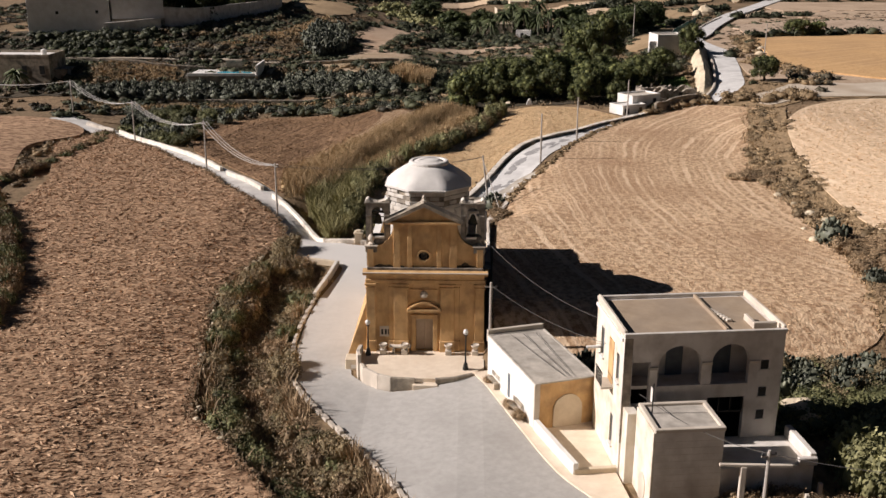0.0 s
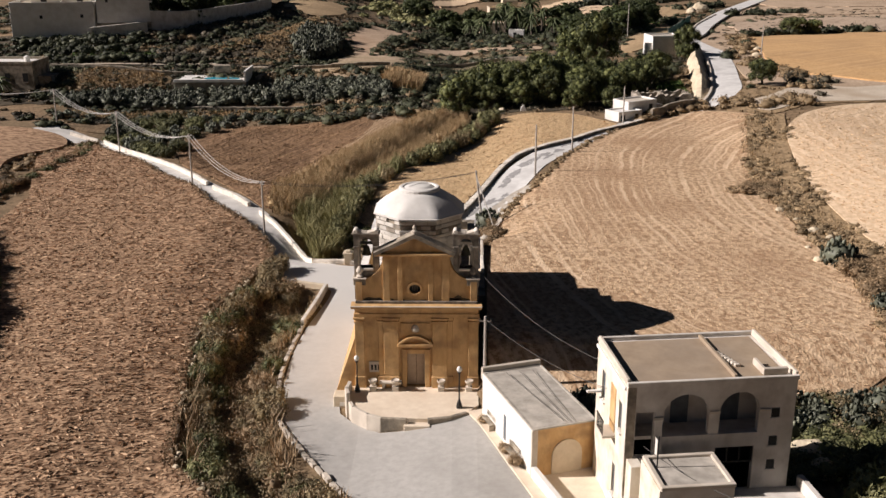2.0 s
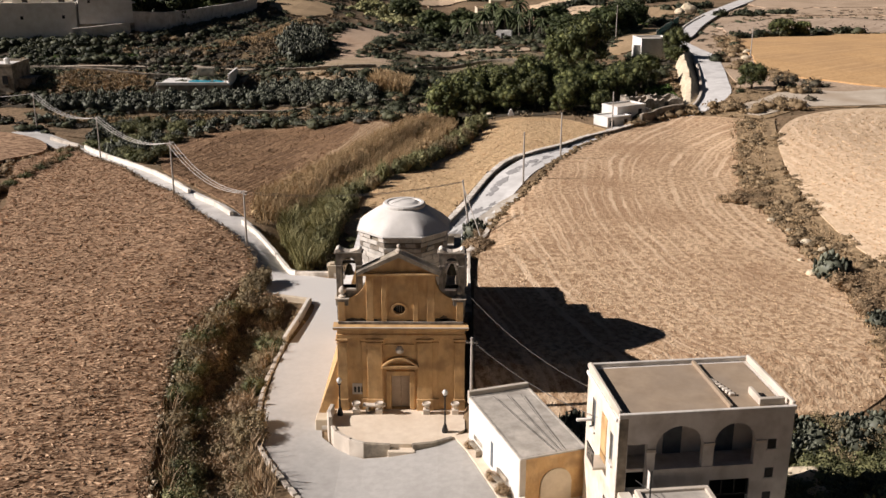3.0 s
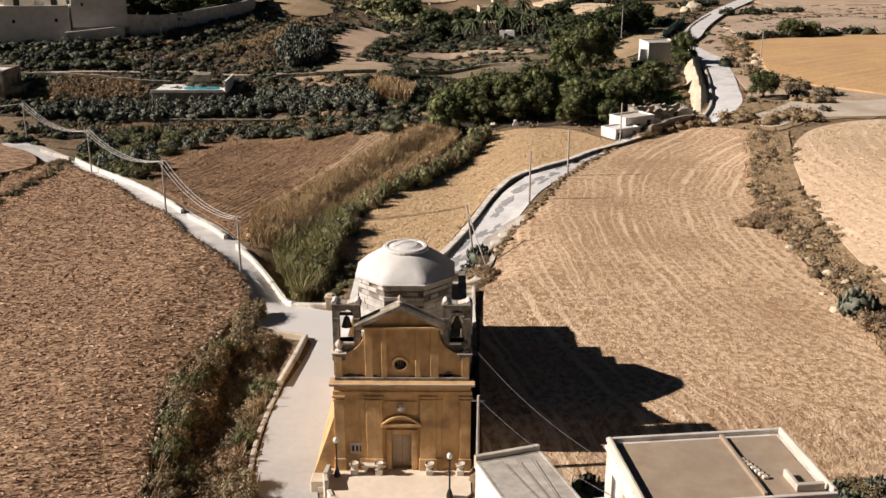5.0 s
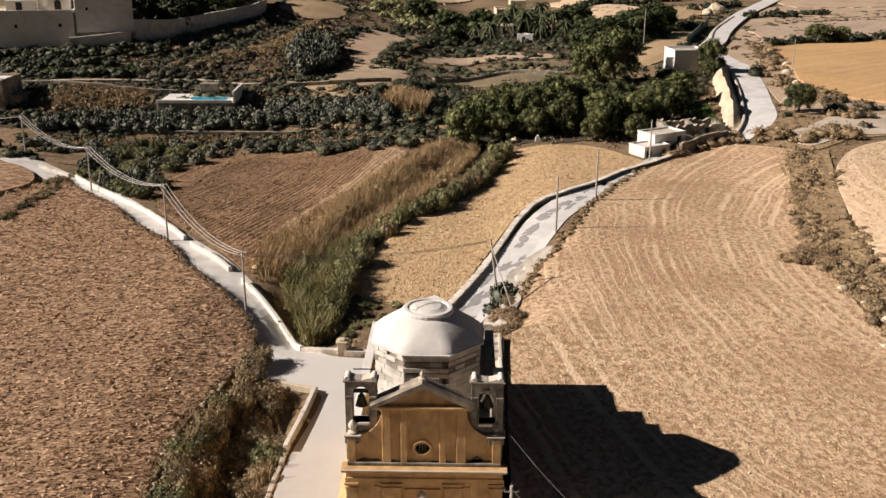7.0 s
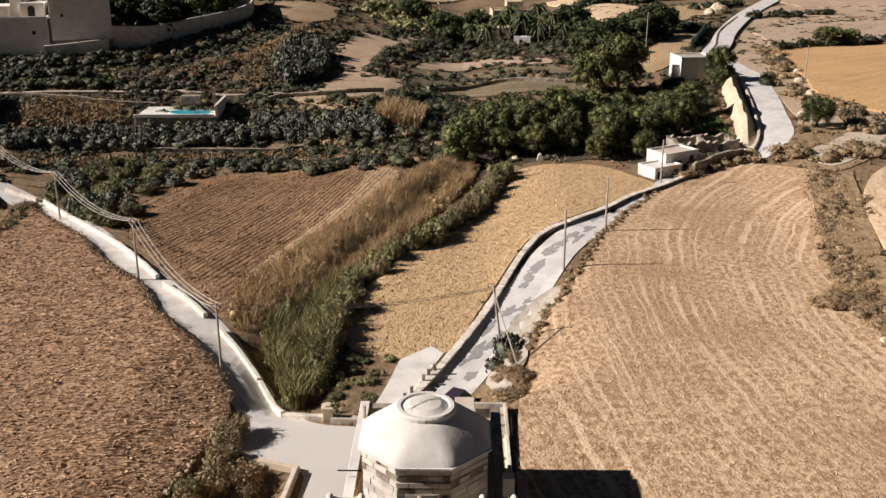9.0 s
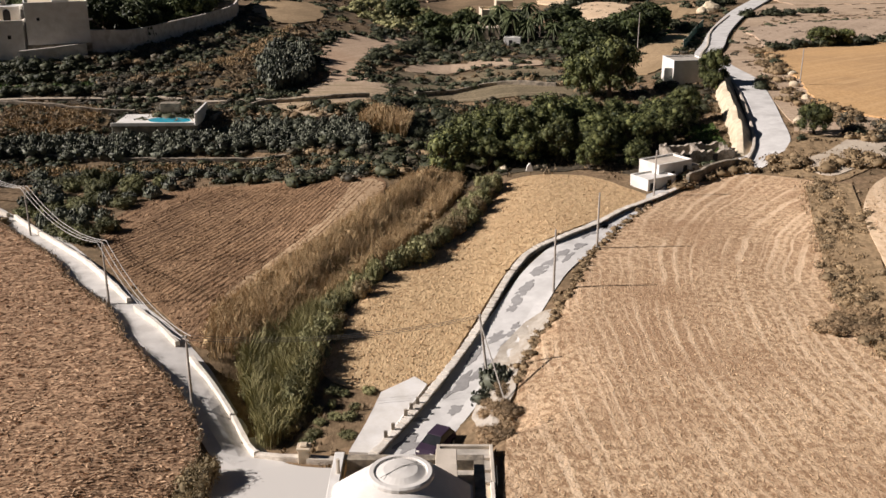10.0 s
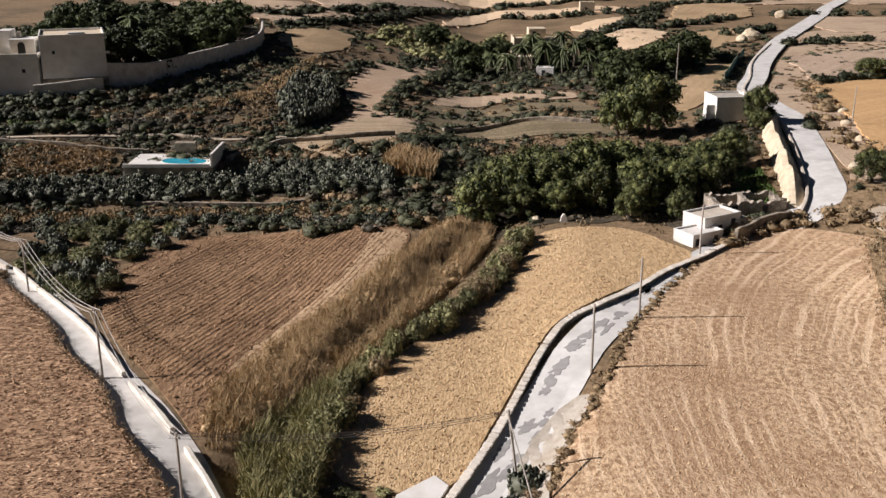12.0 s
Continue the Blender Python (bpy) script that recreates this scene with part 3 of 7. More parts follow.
field("ground_terrace_grass", curve([(-7.2, 172.0), (28.6, 174.0), (30.9, 156.9), (18.1, 154.5), (-5.5, 158.4)], 2, True), OLIVEGRASS, "grey olive terrace of dry grass", 0.25, 3)
field("ground_terrace_grass", curve([(-9.0, 175.4), (-6.7, 186.0), (9, 191), (22.8, 195.7), (26.3, 184.7), (23.4, 178.4), (-7.3, 176.4)], 2, True), OLIVEGRASS, "grey olive terrace of dry grass", 0.3, 3)
field("ground_terrace_pale", curve([(-7.3, 188.5), (-3.6, 206.9), (9.7, 215.5), (24.0, 210.3), (22.3, 199.5), (9.2, 199.8), (-5.6, 187.4)], 2, True), FARFIELD, "pale narrow terrace with small shrubs", 0.3, 3)
field("ground_hill_meadow", curve([(-53.1, 262.6), (-35.2, 272.9), (-33.0, 243.0), (-37.9, 226.3), (-45.1, 227.4)], 2, True), FARTAN, "straw meadow above the garden wall", 0.3, 4)

SCRUBBY = TILLED[6:9]
field("ground_field_margin", ragged(curve([(-17.9, 57.6), (-12.7, 69), (-8.3, 84), (-6.6, 99), (-10.5, 100.5), (-12.5, 86), (-16.8, 71.5), (-20.2, 60)], 1.5, True), 0.5, 3.0), MARGIN, "pale unploughed margin beside the reeds", 0.17, 1.5)
TILLED.insert(6, TILLED.pop())
for grassy in ([(-51, 147), (-44, 151.5), (-40.6, 160), (-38.4, 176), (-37.6, 200), (-41.6, 208), (-44.6, 190), (-43.6, 172), (-46, 160), (-52, 150)], [(-40, 142), (-33, 143.5), (-30.5, 147), (-32.5, 161), (-36.5, 176), (-39, 160)], [(-71, 120), (-64, 120.5), (-54, 124), (-56, 134.5), (-66, 132.5), (-73, 127)], [(-36, 124), (-30, 127), (-24, 129), (-26, 135), (-33, 136), (-37, 131)]):
    field("ground_grass_strip", curve(grassy, 2, True), GRASSBANK, "golden dry grass between terrace hedges", 0.3, 3)
field("ground_villa_garden", curve([(-75, 168), (-60, 163), (-55, 172), (-53.5, 198), (-54, 225), (-60, 262), (-84, 290), (-120, 280), (-115, 200)], 3, True), SHADEEARTH, "villa garden soil, shade put into its colour", 0.2, 5)
SCRUBBY += TILLED[-5:]
structure("ground_path_terrace", ribbon([(-84, 134), (-75.6, 135.2), (-66.8, 136.5), (-58.4, 139.1), (-49.6, 141.3), (-40.4, 139.6), (-35, 140.7), (-30, 142.4)], 0.8, 0.42), DIRT, "narrow pale path along a terrace")
structure("ground_bank_east", ribbon([(50.5, 89), (47.4, 78), (44.4, 66.5), (41.2, 54), (40.6, 44), (40.8, 33), (40.2, 20), (39, 9), (37, 1)], 5.4, 0.2), TAWNY, "brown grassy bank between fields")

LANE = [(-66, 97), (-57.5, 90.5), (-46.5, 80), (-39, 70), (-31.6, 59.5), (-24.5, 50), (-19.3, 42.5), (-14.8, 35.3), (-12.8, 31.6)]
structure("road_lane_west", ribbon(LANE, (4.2, 4.4), 0.06), LANEWEST, "pale concrete country lane between field and wall")
plaza = curve([(-13.2, 34.2), (-9.5, 31), (-5.4, 30.4), (-3.6, 30.2), (-5.2, 24), (-5.6, 12), (-5.7, 0.2), (-4.8, -2.6), (-2.3, -5), (0.5, -4.9), (3.4, -3.7), (4.6, -4.6), (7.4, -11.4), (9.4, -17.2), (12, -21.5), (16, -33), (10, -42), (2.6, -25), (-0.5, -18.4), (-3.4, -13), (-6.4, -8.3), (-8.8, -4), (-9.9, 0), (-10.4, 6.8), (-10.2, 13.4), (-9.2, 23.5), (-13, 25), (-15.8, 30)], 1.0, True)
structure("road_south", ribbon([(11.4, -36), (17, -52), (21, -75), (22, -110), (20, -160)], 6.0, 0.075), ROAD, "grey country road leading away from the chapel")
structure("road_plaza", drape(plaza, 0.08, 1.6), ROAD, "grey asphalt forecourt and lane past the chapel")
EAST_LANE = [(-2.2, 27), (-0.6, 33), (2.6, 40), (6.2, 48), (9.2, 55), (12.8, 63.4), (17.4, 71.2), (23.6, 79.8), (30.5, 88.5), (37, 95), (44, 100.5), (49, 108), (52, 121), (55.5, 138), (58.5, 157), (58.6, 172), (60.6, 193), (68.5, 218), (78, 248), (95, 292), (110.5, 326), (134, 377), (150, 415), (178, 470)]
structure("road_lane_east", ribbon(EAST_LANE[:13], (4.3, 5.2), 0.1, 1.2), PALEROAD, "whitish patched concrete lane climbing between fields")
structure("road_lane_far", ribbon(EAST_LANE[12:], (5.2, 6.0), (0.1, 0.62), 2.0), PALEROAD, "whitish far stretch of the climbing lane")
structure("road_spur", ribbon([(-3.2, 29.5), (-1.2, 29.8), (1, 28)], 4.2, 0.11), PALEROAD, "pale concrete junction behind the chapel")
structure("pavement_verge", drape(ragged(curve([(4.2, 35.5), (4.8, 41.1), (6.0, 45.4), (7.9, 49.8), (11.0, 53.6), (11.9, 52.0), (10.4, 47.6), (8.8, 43.5), (7.9, 40.1), (7.2, 36), (5.6, 33)], 0.8, True), 0.25, 1.5), 0.15, 1.0), VERGE, "bare pale verge beside the lane")
structure("ground_trackside", drape(ragged(curve([(46, 97), (52, 90), (62, 96), (90, 99), (112, 104), (100, 118), (70, 113), (58, 113), (53, 108)], 2, True), 0.8, 3.0), 0.12, 2), TAWNY, "dusty dry grass beside the farm track")
structure("ground_track", drape(curve([(52, 92), (60, 97), (75, 99), (90, 106), (84, 112), (70, 108), (64, 113), (60, 108), (55, 102), (50, 98)], 1.5, True), 0.2, 2), DIRT, "pale dusty farm track")
YARD = [(-5.2, 32.4), (-4.2, 36.5), (-3.3, 41.0), (-0.6, 43.4), (0.5, 42.2), (-3.2, 32.2)]
TILLED.append(YARD)
TILLED.append([(3.0, 33), (8.4, 45.6), (11.5, 52), (13, 52.5), (10.4, 46), (6.4, 33)])
structure("ground_yard", drape(YARD, 0.26, 1.0), WHITE, "pale concrete apron below the lane wall")

# dark repair patches, in a loose chain along the lane
random.seed(11)
patch_line = curve(EAST_LANE[1:8], 1.45)
for k, (px, py) in enumerate(patch_line):
    if random.random() < 0.18:
        continue
    px, py = px + random.uniform(-1.2, 1.0), py + random.uniform(-0.6, 0.6)
    pa, pb = random.uniform(0.25, 0.75), random.uniform(0.5, 1.35)
    if k % 5 == 2:
        pa, pb = pa * 1.5, pb * 1.4
    rough_rim = []
    for a in np.arange(0, 6.2, 0.25):
        q = 0.95 + 0.85 * noise.noise((k * 3.1, 1.7 * math.cos(a), 1.7 * math.sin(a))) + 0.25 * noise.noise((k * 1.7, 5 * math.cos(a), 5 * math.sin(a)))
        rough_rim.append((float(px + q * (pa * math.cos(a) + pb * 0.42 * math.sin(a))), float(py + q * pb * math.sin(a))))
    structure("road_patch", drape(rough_rim, 0.125, 1.0, 0.05), PATCH, "dark patched area of concrete")


# ---- lane walls ----
def wall_thing(name, line, height, thick, material, label, **k):
    return structure(name, line_wall(line, height, thick, **k), material, label)


wall_thing("wall_lane_a", [(-60, 92.8), (-54.5, 89.6)], 0.55, 0.5, PALEWALL, "pale stone lane wall")
wall_thing("wall_lane_b", [(-53.3, 89), (-41.8, 75.5), (-36.5, 68.8), (-29.4, 58.5)], 0.6, 0.42, WALLTOP, "long pale stone lane wall", rough=0.45)
wall_thing("wall_lane_c", [(-28.2, 56.6), (-25, 52.6), (-22.0, 48.4)], 0.6, 0.42, WALLTOP, "short pale stone lane wall", rough=0.45)
wall_thing("wall_lane_d", [(-20.2, 46.0), (-15.4, 39), (-12.1, 32.4)], 0.6, 0.42, WALLTOP, "pale stone lane wall", rough=0.45)
wall_thing("wall_lane_e", [(-12.1, 32.4), (-10.2, 31.7), (-8.6, 31.5)], 0.5, 0.45, PALEWALL, "low pale kerb wall", smooth_line=False)
wall_thing("wall_lane_f", [(-8.2, 31.4), (-5.5, 31.1), (-3.7, 31.0)], 0.5, 0.6, PALEWALL, "low pale wall beside the stream", smooth_line=False)
EAST_WALL = [(-3.5, 31.2), (0.2, 39.3), (4.3, 49.3), (8.6, 61.8), (11.2, 67.6), (15, 71.4), (19.3, 76), (23.4, 81.5), (28, 86.2), (33, 92)]
# dark stone colour stands in for the shade on the wall's east face
wall_thing("wall_lane_g", EAST_WALL, 0.48, 0.5, SOOTSHADE, "long stone wall beside the lane, shade put into its colour", rough=0.2)
coping = thing("wall_coping", "row of whitish stones capping the lane wall", "coping")
cap_line = curve(EAST_WALL, 0.62)
# coping much paler than the wall: sunlight on its top put into the colour
coping_stone = finish("coping_stone", new_box(-0.5, 0.5, -0.5, 0.5, -0.5, 0.5, 0.1), WALLTOP)
for (ax, ay), (bx, by) in zip(cap_line, cap_line[1:]):
    o = new("coping_stone", coping_stone)
    o.parent = coping
    h = random.uniform(0.1, 0.17)
    o.matrix_world = Matrix.LocRotScale(((ax + bx) / 2, (ay + by) / 2, land((ax + bx) / 2, (ay + by) / 2) + 0.44 + h / 2), Euler((0, random.uniform(-0.03, 0.03), math.atan2(by - ay, bx - ax) + random.uniform(-0.05, 0.05))), (0.63, random.uniform(0.62, 0.74), h))
wall_thing("wall_far_lane", [(42.5, 98.5), (46.2, 107), (49.5, 121), (52.8, 137), (56, 156), (56.2, 166)], 0.6, 0.45, MORTAR, "pale stone wall edging the climbing lane", rough=0.1)
wall_thing("wall_far_lane_b", [(57, 178), (58.5, 190), (66, 214), (75, 246), (90, 284)], 0.9, 0.5, MORTAR, "far pale lane wall", rough=0.45, step=3)


# ---- chapel ----
chapel = thing("chapel", "small ochre limestone chapel with white dome and two bell gables", "chapel")


def arch_outline(x0, x1, z0, z1, n=10):
    """A round-headed opening, from its left foot over the arch to its right foot."""
    r, c = (x1 - x0) / 2, (x0 + x1) / 2
    return [(x0, z0)] + [(c - r * math.cos(math.pi * k / n), z1 - r + r * math.sin(math.pi * k / n)) for k in range(n + 1)] + [(x1, z0)]


def holed(bm, outline, holes, low, high, axis="y"):
    """A slab with openings through it."""
    pts, edges = [], []
    for ring in [outline] + holes:
        base = len(pts)
        pts += [Vector(p) for p in ring]
        edges += [(base + i, base + (i + 1) % len(ring)) for i in range(len(ring))]
    v, _, faces, *_ = delaunay_2d_cdt(pts, edges, [], 0, 0.0005)

    def at(p, d):
        return (p.x, d, p.y) if axis == "y" else (d, p.x, p.y)
    a, b = [bm.verts.new(at(p, low)) for p in v], [bm.verts.new(at(p, high)) for p in v]
    for f in faces:
        c = sum((v[i] for i in f), Vector((0, 0))) / len(f)
        if inside(c.x, c.y, outline) and not any(inside(c.x, c.y, h) for h in holes):
            bm.faces.new([a[i] for i in f])
            bm.faces.new([b[i] for i in reversed(f)])
    index = {}
    for i, p in enumerate(v):
        index[(round(p.x, 4), round(p.y, 4))] = i
    for ring in [outline] + holes:
        ids = [index[(round(p[0], 4), round(p[1], 4))] for p in ring]
        for i, j in zip(ids, ids[1:] + ids[:1]):
            bm.faces.new((a[i], a[j], b[j], b[i]))
    return bm


EYE = [(-0.1 + 0.42 * math.cos(a), 7.5 + 0.36 * math.sin(a)) for a in np.arange(0, 6.28, math.pi / 8)]
part("front_wall", holed(bmesh.new(), [(-4.3, -1.5), (4.3, -1.5), (4.3, 6.1), (-4.3, 6.1)], [[(-0.71, -0.02), (-0.71, 2.62), (0.58, 2.62), (0.58, -0.02)]], 0.3, 1.2), LIMESTONE, chapel, "ochre ashlar facade")


def volute(s):
    pts = [(s * 2.35, 6.35), (s * 4.25, 6.35), (s * 4.25, 8.1)]
    for k in range(9):
        a = math.pi / 2 * k / 8
        pts.append((s * (3.95 - 1.6 * math.sin(a)), 9.75 - 1.55 * math.cos(a)))
    return pts


upper = [(-4.25, 6.35), (4.25, 6.35), (4.25, 8.1)] + volute(1)[3:] + [(2.35, 10.1), (-2.35, 10.1)] + volute(-1)[3:][::-1] + [(-4.25, 8.1)]
part("gable_wall", holed(bmesh.new(), upper, [EYE], 0.4, 1.1), LIMESTONE, chapel, "curved upper facade")
for x0, x1 in ((-4.4, -3.75), (-2.35, -1.3), (1.12, 2.17), (3.7, 4.4), (2.17, 2.55), (-2.75, -2.35)):
    thin = x1 - x0 < 0.5
    y = 0.22 if thin else 0.1
    column = part("pilaster", new_box(x0, x1, y, 0.42, 0.85, 5.0, 0.02), LIMESTONE, chapel)
    part("plinth", new_box(x0 - 0.06, x1 + 0.06, y - 0.08, 0.42, -0.6, 0.85, 0.03), LIMESTONE, column)
    part("capital", box(new_box(x0 - 0.05, x1 + 0.05, y - 0.05, 0.42, 5.0, 5.14, 0.02), x0 - 0.1, x1 + 0.1, y - 0.1, 0.42, 5.26, 5.42, 0.03), LIMESTONE, column)
    part("necking", new_box(x0 + 0.01, x1 - 0.01, y + 0.02, 0.42, 5.14, 5.26), LIMESTONE, column)
for x0, x1 in ((-2.33, -1.85), (-1.3, -0.95), (0.85, 1.2), (1.8, 2.33), (-4.27, -3.8), (3.8, 4.27)):
    part("upper_pilaster", new_box(x0, x1, 0.27, 0.5, 6.5, 10.05 if abs(x0) < 3 else 8.05, 0.02), LIMESTONE, chapel)
part("architrave", new_box(-4.45, 4.45, 0.08, 0.6, 5.42, 5.72, 0.03), LIMESTONE, chapel)
part("frieze", new_box(-4.38, 4.38, 0.16, 0.6, 5.72, 6.02), LIMESTONE, chapel)
part("cornice", prism(bmesh.new(), [(0.3, 6.02), (0.06, 6.05), (0.02, 6.14), (-0.16, 6.2), (-0.18, 6.32), (0.12, 6.42), (0.6, 6.44), (0.6, 6.02)], -4.62, 4.62, "x"), LIMESTONE, chapel, "projecting ochre cornice")
part("cornice_edge", new_box(-4.64, 4.64, -0.2, -0.08, 6.29, 6.35, 0.01), MORTAR, chapel, "pale worn cornice edge")
part("blocking_course", new_box(-4.3, 4.3, 0.2, 0.7, 6.44, 6.62, 0.02), SOOTSHADE, chapel, "soot-stained stone course")
for x0, x1, z1 in ((-3.9, -2.3, 6.85), (-2.1, -1.5, 6.75), (-1.3, -0.8, 6.72), (0.3, 0.9, 6.7), (2.0, 3.9, 6.86), (2.6, 3.3, 7.05)):
    n = 9
    top = [(x0 + (x1 - x0) * k / n, 6.62 + (z1 - 6.62) * math.sin(math.pi * k / n) ** 0.5 * random.uniform(0.6, 1.1)) for k in range(1, n)]
    part("lichen_crust", prism(bmesh.new(), [(x0, 6.6)] + top + [(x1, 6.6)], 0.385, 0.41, "y"), STAIN, chapel, "black lichen crust above the cornice")
part("pediment", prism(bmesh.new(), [(-2.6, 10.1), (2.4, 10.1), (-0.1, 11.35)], 0.42, 1.1, "y"), LIMESTONE, chapel)
part("pediment_cornice", new_box(-2.9, 2.65, 0.1, 1.15, 9.96, 10.14, 0.03), LIMESTONE, chapel)
for s in (-1, 1):
    run, rise = (2.75, 1.42)
    cx = -0.1
    part("raking_cornice", prism(bmesh.new(), [(cx, 11.3), (cx + s * run, 11.3 - rise + 0.12), (cx + s * (run + 0.12), 11.3 - rise + 0.32), (cx, 11.6)], 0.06, 1.2, "y"), GREYSTONE, chapel, "weathered grey raking cornice")
part("apex_finial", lathe(bmesh.new(), [(0.2, 11.5), (0.22, 11.7), (0.1, 11.75), (0.14, 11.95), (0.05, 12.1)], 8, -0.1, 0.6), MORTAR, chapel, "small stone finial")
part("door_leaf", box(new_box(-0.71, -0.07, 0.62, 0.7, 0.0, 2.62, 0.01), -0.05, 0.58, 0.62, 0.7, 0.0, 2.62, 0.01), WOOD, chapel, "faded brown double door")
part("door_frame", box(box(new_box(-1.05, -0.71, 0.14, 0.6, 0, 2.95, 0.02), 0.58, 0.92, 0.14, 0.6, 0, 2.95, 0.02), -0.71, 0.58, 0.14, 0.6, 2.62, 2.95, 0.02), LIMESTONE, chapel)
part("door_lintel", new_box(-1.35, 1.2, -0.05, 0.5, 3.2, 3.42, 0.03), LIMESTONE, chapel)
seg = [(-1.35 + 2.55 * k / 14, 3.42 + 0.6 * math.sin(math.pi * k / 14)) for k in range(15)]
part("door_hood", prism(bmesh.new(), seg + [(p[0] * 0.86 - 0.01, 3.42 + (p[1] - 3.42) * 0.72) for p in seg[::-1]], -0.05, 0.45, "y"), LIMESTONE, chapel, "segmental stone hood over the door")
part("door_panel", prism(bmesh.new(), [(-1.1, 4.05), (0.9, 4.05), (0.9, 4.95), (-1.1, 4.95)], 0.2, 0.42, "y"), LIMESTONE, chapel)
part("carved_scroll", lathe(bmesh.new(), [(0.02, 4.25), (0.26, 4.35), (0.3, 4.55), (0.16, 4.8), (0.02, 4.85)], 10, -0.1, 0.22), MORTAR, chapel, "pale carved relief")
oculus = part("round_window", lathe(bmesh.new(), [(0.40, 0.0), (0.55, 0.0), (0.55, 0.16), (0.40, 0.16), (0.40, 0.0)], 20, close=False), LIMESTONE, chapel)
oculus.matrix_world = Matrix.Translation((-0.1, 0.42, 7.5)) @ Euler((radians(90), 0, 0)).to_matrix().to_4x4() @ Matrix.Diagonal((1, 0.86, 1, 1))
part("window_pane", lathe(bmesh.new(), [(0.44, 0.0), (0.44, 0.03)], 20), DARK, oculus, "dark leaded pane").matrix_basis = Matrix.Translation((0, 0, -0.2))
for k in range(3):
    part("window_bar", new_box(-0.27 + 0.15 * k, -0.23 + 0.15 * k, 0.5, 0.53, 7.18, 7.82), GREYSTONE, oculus).matrix_parent_inverse = oculus.matrix_basis.inverted()
tablet = part("wall_tablet", new_box(-3.45, -2.65, 0.24, 0.34, 1.12, 1.95, 0.02), MORTAR, chapel, "pale inscribed stone tablet")
for k in range(3):
    part("tablet_bar", new_box(-3.32 + 0.25 * k, -3.17 + 0.25 * k, 0.228, 0.25, 1.3, 1.72), IRON, tablet)

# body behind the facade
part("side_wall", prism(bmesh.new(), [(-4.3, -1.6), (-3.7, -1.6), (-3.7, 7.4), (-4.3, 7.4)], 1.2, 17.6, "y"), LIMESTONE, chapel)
# east and rear walls take darker stone than the west: shade put into colour
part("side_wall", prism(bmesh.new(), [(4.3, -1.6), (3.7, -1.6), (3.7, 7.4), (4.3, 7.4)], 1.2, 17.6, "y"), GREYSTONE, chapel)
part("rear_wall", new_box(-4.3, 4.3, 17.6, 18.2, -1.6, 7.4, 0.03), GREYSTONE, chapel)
part("roof", new_box(-3.7, 3.7, 1.2, 17.6, 6.4, 6.7), GREYROOF, chapel, "flat grey screed roof")
part("buttress", prism(bmesh.new(), [(-4.28, -1.6), (-6.05, -1.6), (-5.95, -0.6), (-4.45, 3.7), (-4.28, 3.9)], 0.35, 15.5, "y"), LIMESTONE, chapel, "battered ochre base wall")
part("corner_block", new_box(-6.0, -4.75, -0.75, 0.35, -1.6, -0.35, 0.05), CREAM, chapel, "pale stone block at the corner")
part("block_plate", new_box(-5.55, -5.1, -0.775, -0.74, -1.1, -0.8), WHITE, chapel)
sac = part("sacristy", new_box(1.45, 5.3, 22.6, 27.3, -1.2, 2.4, 0.03), GREYSTONE, chapel, "low rear sacristy with a flat roof")
part("sacristy_roof", new_box(1.7, 5.05, 22.85, 27.05, 2.4, 2.46), GREYROOF, sac, "grey screed roof")
for b in ((1.45, 1.7, 22.6, 27.3), (5.05, 5.3, 22.6, 27.3), (1.7, 5.05, 27.05, 27.3), (1.7, 5.05, 22.6, 22.82)):
    part("sacristy_parapet", new_box(*b, 2.4, 2.72, 0.03), MORTAR, sac, "pale roof parapet")
for y in (24.1, 25.6):
    part("roof_kerb", new_box(1.7, 5.05, y, y + 0.2, 2.46, 2.68, 0.02), MORTAR, sac, "pale raised roof kerb")
link = part("rear_room", new_box(1.45, 5.2, 18.2, 22.6, -1.2, 2.4, 0.03), GREYSTONE, chapel, "low rear room with a pale roof")
part("room_roof", new_box(1.6, 4.95, 18.25, 22.55, 2.4, 2.48), CREAM, link, "pale screed roof")
part("room_parapet", new_box(4.94, 5.22, 18.2, 22.58, 2.4, 2.75, 0.03), WALLTOP, link, "white roof parapet")
part("room_parapet", new_box(-1.7, 1.7, -0.16, 0.16, 2.4, 3.0, 0.03), WALLTOP, link, "white slanting roof wall").matrix_basis = pose(3.0, 21.0, 0, 0, 0, -52)
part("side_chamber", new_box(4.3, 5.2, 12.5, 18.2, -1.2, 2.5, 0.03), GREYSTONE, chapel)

# beside the dome: masses added for the field shadow, and small roof pieces
# added behind the bell gable to close a gap in the field shadow
part("shadow_roof_wall", prism(bmesh.new(), [(1.46, 6.7), (4.6, 6.7), (4.6, 9.5), (3.0, 9.7), (1.46, 10.3)], 3.75, 4.35, "x"), GREYSTONE, chapel, "added shadow-casting wall between bell gable and drum")
part("wall_coping", new_box(-4.42, -3.85, 4.0, 18.25, 7.4, 7.52, 0.02), WHITE, chapel, "white weathered wall coping")
# unseen blocks hidden by the dome, placed to step the field shadow's edge
part("shadow_roof_step", new_box(1.5, 2.7, 13.8, 17.02, 6.7, 8.5, 0.03), MORTAR, chapel, "unseen stepped mass behind the dome, shapes the field shadow")
part("shadow_roof_step", new_box(1.5, 2.7, 11.92, 13.8, 6.7, 9.5, 0.03), MORTAR, chapel, "unseen stepped mass behind the dome, shapes the field shadow")
part("shadow_roof_step", new_box(1.5, 2.7, 10.2, 11.92, 6.7, 10.0, 0.03), MORTAR, chapel, "unseen stepped mass behind the dome, shapes the field shadow")
